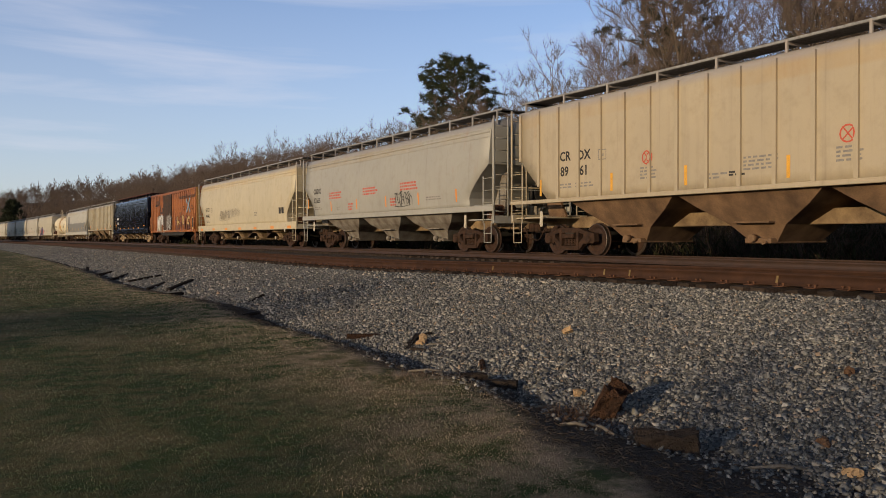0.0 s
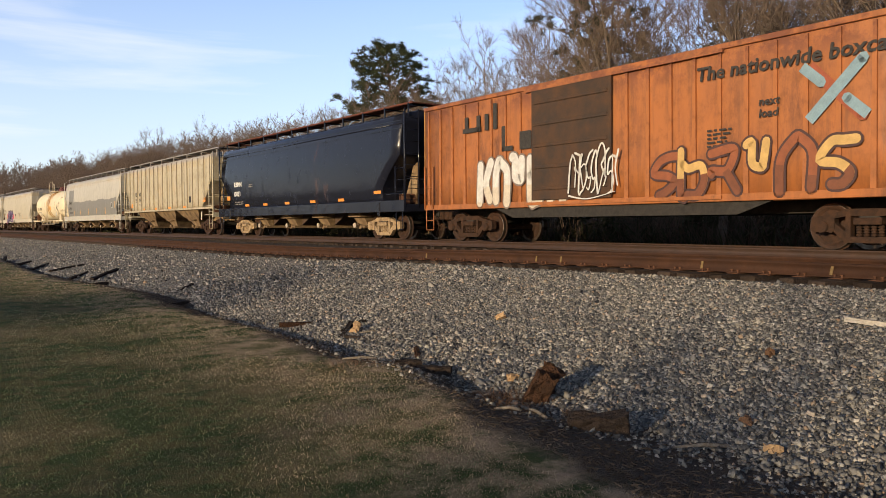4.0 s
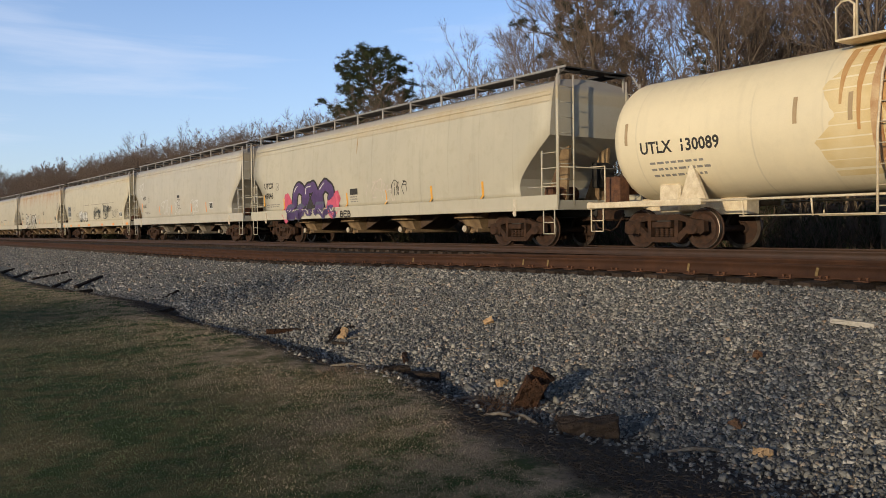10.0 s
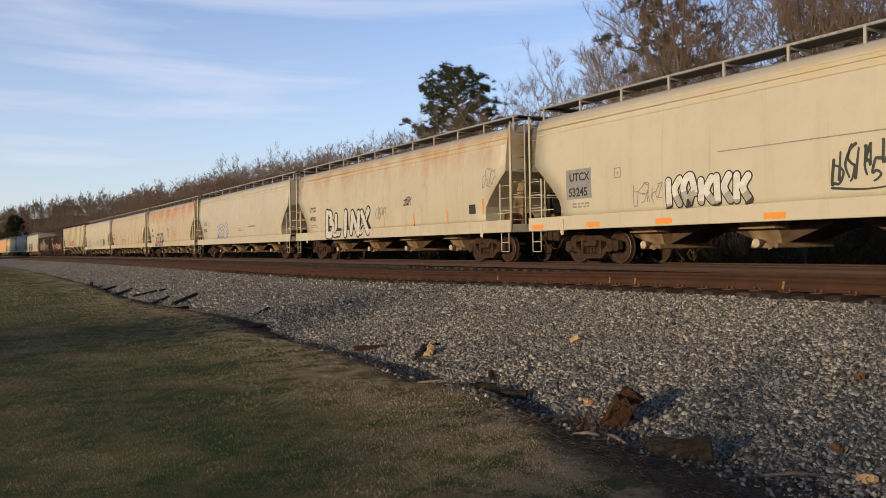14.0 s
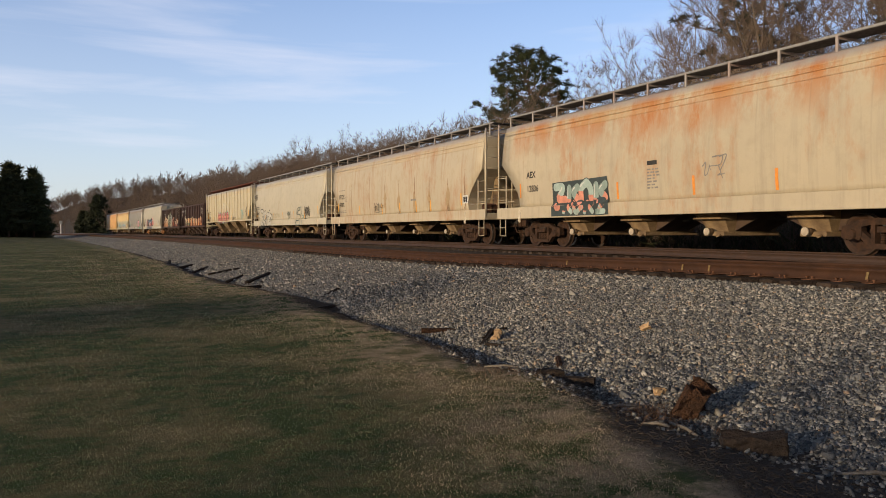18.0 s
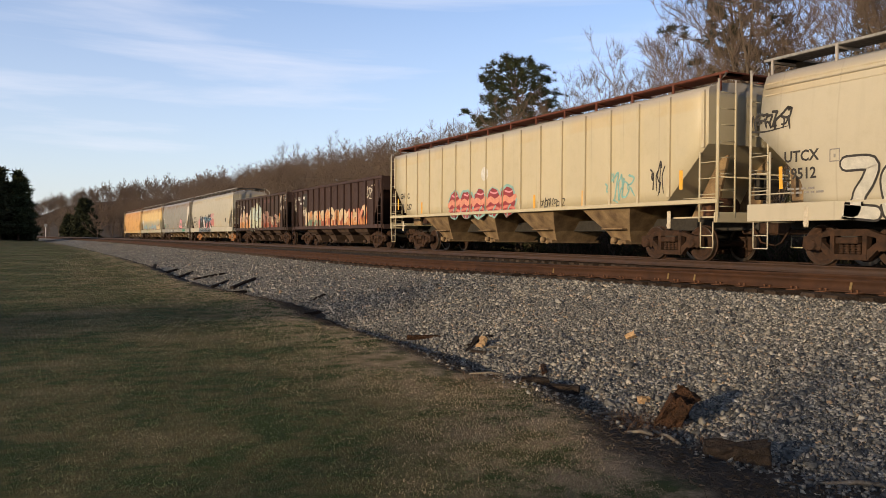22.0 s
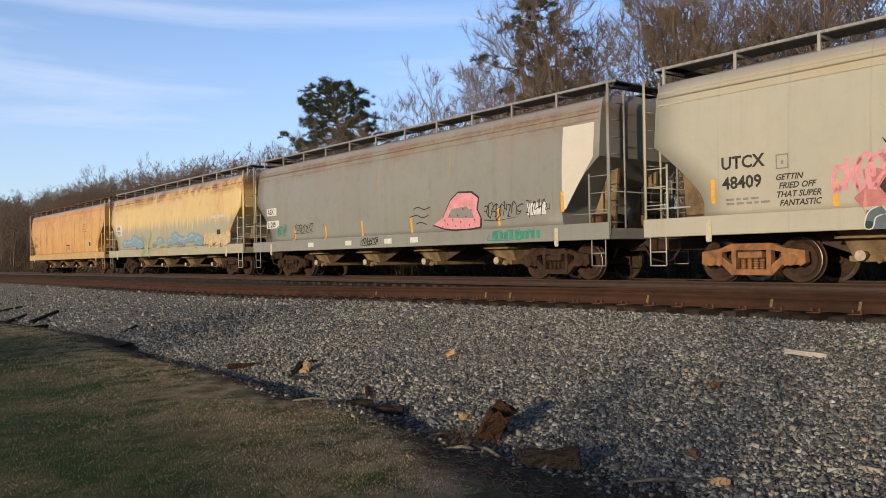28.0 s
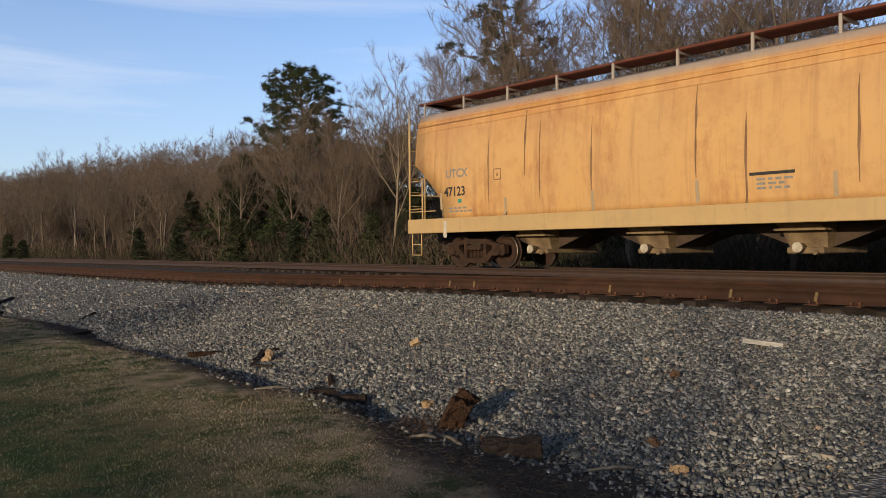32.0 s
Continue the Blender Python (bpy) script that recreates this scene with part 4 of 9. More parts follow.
def bay_mesh(mat_side, w=0.98, depth=0.42, top=1.34):
    bm = bmesh.new()
    z0, z1, z2 = top, 0.86, depth
    lv = [(-1.48, w, z0), (-1.25, w * 0.74, z0 - 0.36), (-0.98, 0.30 + 0.22 * w, z1 - 0.06), (-0.75, 0.34, z2)]
    rings = [[bm.verts.new((x * sx, y * sy, z)) for sx, sy in ((1, -1), (1, 1), (-1, 1), (-1, -1))] for x, y, z in lv]
    for q, r in zip(rings, rings[1:]):
        for k in range(4):
            bm.faces.new((q[k], q[(k + 1) % 4], r[(k + 1) % 4], r[k]))
    bm.faces.new(rings[0])
    bm.faces.new(rings[-1][::-1])
    box(bm, -0.98, 0.98, -0.36, 0.36, z2 - 0.02, z2 + 0.10, bevel=0.02)
    box(bm, -1.22, -0.86, -0.50, 0.50, 0.84, 0.88)
    for s in (-1, 1):
        cyl(bm, (s * 1.05, 0.06, z2 + 0.10), (1, 0, 0), 0.085, 0.16, 10)
        tube(bm, [(s * 0.9, -0.25, z2 + 0.02), (s * 1.12, -0.25, z2 - 0.02)], 0.03, 6)
    return done(bm, "hopper_bay", mat_side)


WALK_EDGE = plain("galvanised_walk_edge", (0.40, 0.38, 0.35), (0.25, 0.235, 0.215), 9.0, 0.55, 0.3)
PALE_CAP = plain("pale_outlet_cap", (0.52, 0.44, 0.33), (0.34, 0.27, 0.19), 12.0, 0.6)


def covered_hopper(spec):
    L, half = spec["L"], spec["L"] / 2
    car = new("covered_hopper_car")
    paint, trim = spec["paint"], spec.get("trim", spec["paint"])
    ribbed = spec.get("ribs", 0)
    if ribbed:
        top = 4.36
        a, b = half - 2.35, half - 0.85
        lo, hi = spec.get('lo', 1.5), 2.95
        e = lambda z: a + (b - a) * min(1, (z - lo) / (hi - lo))
        prof = [(1.56, z, e(z)) for z in (lo, 1.9, 2.4, hi, 3.4)] + [(1.56, top - 0.10, b), (1.54, top, b), (1.1, top + 0.14, b - 0.02), (0.0, top + 0.22, b - 0.02)]
    else:
        prof = hopper_profile(L, lo=spec.get('lo', 1.36))
    part("body", shell(L, prof, 0, 25), paint, car)
    end = half - 0.48
    # sills and underframe
    sz0, sz1 = (lo - 0.08, lo + 0.03) if ribbed else (spec.get('lo', 1.36) - spec.get('sill', 0.38), spec.get('lo', 1.36) + 0.02)
    for s in (-1, 1):
        bm = bmesh.new()
        box(bm, s * 1.60 - 0.05, s * 1.60 + 0.05, -end, end, sz0, sz1, bevel=0.012) if not ribbed else box(bm, s * 1.585 - 0.05, s * 1.585 + 0.05, -end, end, sz0, sz1, bevel=0.012)
        box(bm, s * 1.50 - 0.09, s * 1.50 + 0.09, -end, end, sz0 + 0.002, sz0 + 0.03)
        part("side_sill", bm, trim, car)
    bm = bmesh.new()
    box(bm, -0.22, 0.22, -end, end, 0.80, 1.15, bevel=0.02)
    part("centre_sill", bm, spec.get("centre", DARK), car)
    grate = spec.get("grate", GRATE)
    bays = spec.get("bays", 4)
    span = L - 6.4
    bay = bay_mesh(spec.get("bay_paint", BRACKET), spec.get("bay_w", 0.58), spec.get("bay_z", 0.42), sz0 + (0.34 if not ribbed and "lo" not in spec else 0.05))
    bm = bmesh.new()
    reach = span / bays * 0.47
    prism(bm, [(-reach, sz0 + 0.02), (-0.35, 0.52), (0.35, 0.52), (reach, sz0 + 0.02)], -0.60, 0.60)
    # the dark colour here stands in for the shade between the bays
    slope = done(bm, "slope_sheet", DARK_BAY)
    bm = bmesh.new()
    cyl(bm, (-1.15, 0.06, spec.get("bay_z", 0.42) + 0.10), (1, 0, 0), 0.10, 0.05, 12)
    cap = done(bm, "outlet_cap", PALE_CAP)
    for i in range(bays):
        o = place("hopper_bay", bay, None, car)
        o.matrix_basis = pose(0, -span / 2 + span * (i + 0.5) / bays, 0)
        if not ribbed and "bay_w" not in spec:
            place("slope_sheet", slope, None, car).matrix_basis = o.matrix_basis
            place("outlet_cap", cap, None, car).matrix_basis = o.matrix_basis
    for s in (-1, 1):
        add_truck(car, s * (half - 2.75), spec.get("truck"))
        coupler(car, half, s)
        bm = bmesh.new()
        box(bm, -1.62, 1.62, min(s * end, s * (end - 0.12)), max(s * end, s * (end - 0.12)), 0.98, 1.24, bevel=0.015)
        box(bm, -1.5, 1.5, min(s * (end - 0.12), s * (end - 1.7)), max(s * (end - 0.12), s * (end - 1.7)), 1.10, 1.14)
        part("end_platform", bm, trim, car)
        # slope-sheet braces and bulkhead web
        for xx in (-0.75, 0.75):
            bm = bmesh.new()
            ye = prof[7][2] if not ribbed else prof[3][2]
            y0 = prof[0][2]
            pl = [(s * (y0 + 0.1), 1.14), (s * (y0 + 0.95), 1.14), (s * (ye - 0.12), 2.72), (s * (ye - 0.42), 2.62)]
            prism(bm, pl, xx - 0.04, xx + 0.04)
            part("end_brace", bm, spec.get("bay_paint", paint), car)
        for sx in (-1, 1):
            ladder(car, trim, sx * 1.60, s * (end - 0.04), s * (end - 0.62), 1.0, 4.38, 2.55 if not ribbed else 2.75, 0.40, "side", -sx * 0.28)
            step_iron(car, trim, sx * 1.60, s * (end - 0.36))
        ladder(car, trim, s * (end - 0.02), -1.58, -1.02, 1.1, 4.5, 4.5, 0.40, "end")
        ladder(car, trim, s * (end - 0.02), 1.58, 1.02, 1.1, 4.5, 4.5, 0.40, "end")
        bm = bmesh.new()
        tube(bm, [(-1.6, s * (end - 0.02), 2.1), (1.6, s * (end - 0.02), 2.1)], 0.018, 5)
        tube(bm, [(-1.6, s * (end - 0.02), 1.6), (-1.6, s * (end - 1.2), 1.6)], 0.016, 5)
        part("grab_rail", bm, trim, car)
        for sx in (-1, 1):
            bm = bmesh.new()
            y1 = s * (half - 2.15)
            box(bm, sx * 1.66 - 0.02, sx * 1.66 + 0.02, y1 - 0.065, y1 + 0.065, 0.84, 1.30, bevel=0.02)
            cyl(bm, (sx * 1.685, y1, 0.93), (1, 0, 0), 0.055, 0.012, 10)
            part("jacking_bracket", bm, BRACKET if not spec.get("dark") else paint, car)
    # brake gear on the leading end
    bm = bmesh.new()
    cyl(bm, (0.5, -end + 0.25, 2.0), (0, 1, 0), 0.27, 0.04, 16)
    cyl(bm, (0.5, -end + 0.45, 2.0), (0, 1, 0), 0.05, 0.4, 8)
    box(bm, 0.25, 0.75, -end + 0.42, -end + 0.62, 1.6, 2.3, bevel=0.03)
    part("brake_wheel", bm, DARK, car)
    bm = bmesh.new()
    cyl(bm, (-0.75, -end + 0.75, 1.42), (1, 0, 0), 0.21, 0.9, 14)
    box(bm, -1.35, -1.05, -end + 0.5, -end + 0.8, 1.14, 1.6, bevel=0.03)
    part("brake_cylinder", bm, RUST, car)
    # roof walk on its posts
    zr = 4.72 if not ribbed else 4.70
    wb = half - 0.55
    for s in (-1, 1):
        bm = bmesh.new()
        box(bm, s * 1.22 - 0.02, s * 1.22 + 0.02, -wb, wb, zr - 0.01, zr + 0.05, bevel=0.008)
        part("walk_edge", bm, spec.get("grate", WALK_EDGE), car)
        bm = bmesh.new()
        box(bm, min(s * 0.62, s * 1.2), max(s * 0.62, s * 1.2), -wb, wb, zr - 0.02, zr + 0.015)
        part("running_board", bm, grate, car)
        n = spec.get("posts", 12)
        for i in range(n):
            y = -wb + 0.25 + (2 * wb - 0.5) * i / (n - 1)
            bm = bmesh.new()
            box(bm, s * 1.235 - 0.02, s * 1.235 + 0.02, y - 0.03, y + 0.03, 4.28, zr + 0.02)
            box(bm, min(s * 0.5, s * 1.22), max(s * 0.5, s * 1.22), y - 0.025, y + 0.025, zr - 0.07, zr - 0.02)
            part("bracket", bm, spec.get("post_paint", trim), car)
    for s in (-1, 1):
        bm = bmesh.new()
        box(bm, -1.22, 1.22, min(s * wb, s * (wb - 0.55)), max(s * wb, s * (wb - 0.55)), zr - 0.02, zr + 0.02)
        part("end_walk", bm, grate, car)
    bm = bmesh.new()
    box(bm, -0.30, 0.30, -half + 1.6, half - 1.6, 4.50, 4.66, bevel=0.05)
    part("hatch_cover", bm, paint, car)
    if ribbed:
        bm = bmesh.new()
        prism(bm, [(-0.05, sz1 + 0.03), (0.05, sz1 + 0.03), (0.05, 4.30), (-0.05, 4.30)], -0.06, 0.0)
        rib = done(bm, "rib", paint)
        for s in (-1, 1):
            for i in range(ribbed):
                y = -(half - 1.0) + 2 * (half - 1.0) * i / (ribbed - 1)
                zmin = lo if abs(y) < a else lo + (abs(y) - a) / (b - a) * (hi - lo) + 0.05
                if zmin > 3:
                    continue
                o = place("rib", rib, None, car)
                k = (4.30 - zmin) / (4.30 - sz1 - 0.03)
                o.matrix_basis = Matrix.Translation((s * 1.56 if s < 0 else 1.635, y, 4.30 * (1 - k))) @ Matrix.Diagonal((1, 1, k, 1))
    else:
        # roof-edge seam and stiffener bands
        for s in (-1, 1):
            bm = bmesh.new()
            tube(bm, [(s * 1.50, -half + 0.85, 4.02), (s * 1.50, half - 0.85, 4.02)], 0.022, 5)
            part("roof_seam", bm, paint, car)
            for zz in (3.86, 4.13):
                bm = bmesh.new()
                xx = s * (side_at(prof, zz) + 0.004)
                box(bm, xx - 0.014, xx + 0.014, -half + 0.85, half - 0.85, zz - 0.016, zz + 0.016)
                part("side_chord", bm, paint, car)
    return car, prof



# --- box car ---
def box_car(spec):
    L, half = spec["L"], spec["L"] / 2
    car = new("box_car")
    paint = spec["paint"]
    b = half - 0.62
    prof = [(1.50, 1.02, b), (1.50, 2.0, b), (1.50, 3.2, b), (1.50, 4.26, b), (1.48, 4.34, b), (0.75, 4.50, b), (0.0, 4.56, b)]
    part("body", shell(L, prof, 0, 9), paint, car)
    bm = bmesh.new()
    prism(bm, [(-0.06, 1.16), (0.06, 1.16), (0.035, 4.18), (-0.035, 4.18)], -0.045, 0.0)
    rib = done(bm, "rib", paint)
    n = 25
    door0, door1 = -0.2, 2.75
    for s in (-1, 1):
        for i in range(n):
            y = -(b - 0.25) + 2 * (b - 0.25) * i / (n - 1)
            if door0 - 0.1 < y < door1 + 0.1:
                continue
            o = place("rib", rib, None, car)
            o.matrix_basis = pose(-1.5, y, 0) if s < 0 else pose(1.545, y, 0)
        bm = bmesh.new()
        box(bm, s * 1.56 - 0.04, s * 1.56 + 0.04, door0, door1, 1.18, 4.16, bevel=0.015)
        door = part("door", bm, spec["door"], car, "dark sliding door")
        for k in range(5):
            bm = bmesh.new()
            z = 1.45 + 0.58 * k
            box(bm, s * 1.61 - 0.02, s * 1.61 + 0.02, door0 + 0.1, door1 - 0.1, z, z + 0.09, bevel=0.01)
            part("door_rib", bm, spec["door"], door)
        bm = bmesh.new()
        for z in (1.10, 4.20):
            box(bm, s * 1.575 - 0.03, s * 1.575 + 0.03, door0 - 3.2, door1 + 0.3, z - 0.05, z + 0.03)
        part("door_track", bm, paint, car)
        bm = bmesh.new()
        for z0, z1 in ((1.0, 1.16), (4.22, 4.34)):
            box(bm, s * 1.53 - 0.03, s * 1.53 + 0.03, -b, b, z0, z1, bevel=0.01)
        part("side_sill", bm, paint, car)
        bm = bmesh.new()
        prism(bm, [(-4.6, 1.02), (4.6, 1.02), (3.7, 0.72), (-3.7, 0.72)], s * 1.44 - 0.02, s * 1.44 + 0.02)
        part("skirt", bm, DARK, car)
    for s in (-1, 1):
        bm = bmesh.new()
        for k in range(11):
            z = 1.25 + 0.275 * k
            box(bm, -1.36, 1.36, min(s * b, s * (b + 0.07)), max(s * b, s * (b + 0.07)), z, z + 0.13, bevel=0.03)
        for sx in (-1, 1):
            box(bm, sx * 1.45 - 0.06, sx * 1.45 + 0.06, min(s * b, s * (b + 0.05)), max(s * b, s * (b + 0.05)), 1.02, 4.34)
        part("end_panel", bm, spec["end_paint"], car)
        add_truck(car, s * (half - 2.5))
        coupler(car, half, s)
        for sx in (-1, 1):
            ladder(car, paint, sx * 1.58, s * (b - 0.08), s * (b - 0.55), 1.05, 2.4, 2.4)
            step_iron(car, paint, sx * 1.54, s * (b - 0.32))
    bm = bmesh.new()
    box(bm, -0.2, 0.2, -half + 0.6, half - 0.6, 0.74, 1.02)
    part("centre_sill", bm, DARK, car)
    return car, [(w + 0.05, z, e) for w, z, e in prof]


# --- tank car ---
def tank_car(spec):
    L, half = spec["L"], spec["L"] / 2
    car = new("tank_car")
    paint, trim = spec["paint"], spec["trim"]
    R, zc, cyl_half = 1.46, 2.60, half - 1.48
    prof_y = [(-1, -1.0)]
    rings, seg = [], 40
    ys = [(-cyl_half - 0.62 * math.sin(t), R * math.cos(t) ** 0.8 if t < 1.55 else 0.02) for t in (1.56, 1.35, 1.1, 0.85, 0.6, 0.35, 0.15)]
    line = ys + [(-cyl_half + 2 * cyl_half * i / 12, R) for i in range(13)] + [(-y, r) for y, r in ys[::-1]]
    bm = bmesh.new()
    for y, r in line:
        rings.append([bm.verts.new((r * math.cos(6.2832 * k / seg), y, zc + r * math.sin(6.2832 * k / seg))) for k in range(seg)])
    for q, w in zip(rings, rings[1:]):
        for k in range(seg):
            bm.faces.new((q[k], q[(k + 1) % seg], w[(k + 1) % seg], w[k])).smooth = True
    bm.faces.new(rings[0])
    bm.faces.new(rings[-1][::-1])
    bmesh.ops.recalc_face_normals(bm, faces=bm.faces[:])
    part("tank", bm, paint, car)
    prof = []
    for k in range(25):
        t = -math.pi / 2 + math.pi * k / 24
        prof.append((R * math.cos(t), zc + R * math.sin(t), cyl_half))
    # rusty band round the middle, with ladder and top platform
    for yy, wd in ((-0.42, 0.10), (0.42, 0.10)):
        bm = bmesh.new()
        rr = []
        for k in range(21):
            t = -0.9 + (math.pi + 1.8) * k / 20
            rr.append([bm.verts.new((-(R + d) * math.cos(t) if True else 0, yy + o, zc + (R + d) * math.sin(t))) for d, o in ((0.004, -wd), (0.03, -wd), (0.03, wd), (0.004, wd))])
        for q, w in zip(rr, rr[1:]):
            for j in range(3):
                bm.faces.new((q[j], q[j + 1], w[j + 1], w[j]))
        bmesh.ops.recalc_face_normals(bm, faces=bm.faces[:])
        part("band", bm, spec["band"], car, "rust-stained strap round the tank")
    for s in (-1, 1):
        bm = bmesh.new()
        for y in (-0.32, 0.32):
            tube(bm, [(s * 1.62, y, 0.72), (s * 1.62, y, 2.2), (s * 1.45, y, 3.2), (s * 1.05, y, 4.05)], 0.025, 6)
        for k in range(9):
            z = 0.85 + 0.37 * k
            x = 1.62 if z < 2.2 else 1.62 - 0.17 * (z - 2.2) if z < 3.2 else 1.45 - 0.47 * (z - 3.2)
            tube(bm, [(s * x, -0.32, z), (s * x, 0.32, z)], 0.014, 5)
        part("ladder", bm, trim, car)
        bm = bmesh.new()
        box(bm, min(s * 0.45, s * 1.15), max(s * 0.45, s * 1.15), -1.35, 1.35, 3.98, 4.02)
        part("platform", bm, trim, car)
        bm = bmesh.new()
        for y0, y1, z in ((-1.35, -0.75, 4.72), (-0.6, 0.95, 4.98), (1.0, 1.35, 4.72)):
            tube(bm, [(s * 1.12, y0, 4.02), (s * 1.12, y0, z - 0.1), (s * 1.12, y0 + 0.1, z), (s * 1.12, y1 - 0.1, z), (s * 1.12, y1, z - 0.1), (s * 1.12, y1, 4.02)], 0.024, 6)
        part("handrail", bm, trim, car)
        bm = bmesh.new()
        tube(bm, [(s * 1.58, -half + 0.62, 2.05), (s * 1.58, -half + 2.4, 2.05), (s * 1.58, -half + 2.55, 1.95), (s * 1.58, -half + 2.55, 1.12)], 0.02, 6)
        tube(bm, [(s * 1.58, half - 0.62, 2.0), (s * 1.58, half - 1.1, 2.0), (s * 1.58, half - 1.1, 1.12)], 0.02, 6)
        tube(bm, [(s * 1.56, -half + 2.5, 1.06), (s * 1.56, half - 2.2, 1.06)], 0.028, 6)
        part("safety_rail", bm, trim, car)
        bm = bmesh.new()
        for y in (-3.0, -1.4, 1.6, 3.1):
            tube(bm, [(s * 1.56, y, 1.06), (s * 1.5, y, 0.7)], 0.02, 5)
        tube(bm, [(s * 1.5, -3.2, 0.72), (s * 1.5, 3.2, 0.72)], 0.016, 5)
        part("lower_rail", bm, trim, car)
    bm = bmesh.new()
    cyl(bm, (0, 0.1, 4.1), (0, 0, 1), 0.45, 0.35, 18)
    cyl(bm, (0, 0.1, 4.36), (0, 0, 1), 0.3, 0.22, 14)
    for k in range(6):
        cyl(bm, (0.4 * math.cos(k), 0.1 + 0.4 * math.sin(k), 4.32), (0, 0, 1), 0.04, 0.16, 6)
    part("valve_housing", bm, spec["valve"], car, "dull red valve housing")
    for s in (-1, 1):
        bm = bmesh.new()
        e = half - 0.48
        box(bm, -1.55, 1.55, min(s * e, s * (e - 0.14)), max(s * e, s * (e - 0.14)), 0.96, 1.14, bevel=0.015)
        for sx in (-1, 1):
            box(bm, sx * 1.5 - 0.09, sx * 1.5 + 0.09, min(s * e, s * (e - 3.4)), max(s * e, s * (e - 3.4)), 0.98, 1.12, bevel=0.012)
            prism(bm, [(s * (e - 2.6), 1.1), (s * (e - 3.3), 1.1), (s * (e - 2.9), 1.95)], sx * 1.22 - 0.05, sx * 1.22 + 0.05)
        box(bm, -1.5, 1.5, min(s * (e - 0.1), s * (e - 0.9)), max(s * (e - 0.1), s * (e - 0.9)), 1.06, 1.09)
        part("end_platform", bm, trim, car)
        bm = bmesh.new()
        box(bm, -0.22, 0.22, min(s * e, s * (e - 3.6)), max(s * e, s * (e - 3.6)), 0.78, 1.2)
        box(bm, -1.0, 1.0, s * (half - 2.55) - 0.3, s * (half - 2.55) + 0.3, 0.85, 1.5, bevel=0.05)
        part("stub_sill", bm, trim, car)
        add_truck(car, s * (half - 2.45))
        coupler(car, half, s)
        for sx in (-1, 1):
            step_iron(car, trim, sx * 1.52, s * (e - 0.3), 0.4, 0.58, 1.0)
    bm = bmesh.new()
    cyl(bm, (-0.3, half - 1.0, 1.55), (1, 0, 0), 0.22, 1.0, 12)
    box(bm, -1.3, -0.9, half - 1.3, half - 0.8, 1.1, 1.75, bevel=0.04)
    part("brake_cylinder", bm, RUST, car)
    # yellow placard and hazard diamond
    decal(car, "placard", rect(0.55, 2.15, 0.62, 0.36), YELLOW, prof, 0.012, "yellow warning placard")
    z0 = 1.72
    bm = bmesh.new()
    for d, x, mat in ((0.25, -1.50, 0), ):
        prism(bm, [(-4.0 - d, z0), (-4.0, z0 + d), (-4.0 + d, z0), (-4.0, z0 - d)], x - 0.01, x + 0.01)
    part("hazard_placard", bm, WHITEINK, car, "white hazard diamond in a holder")
    return car, prof


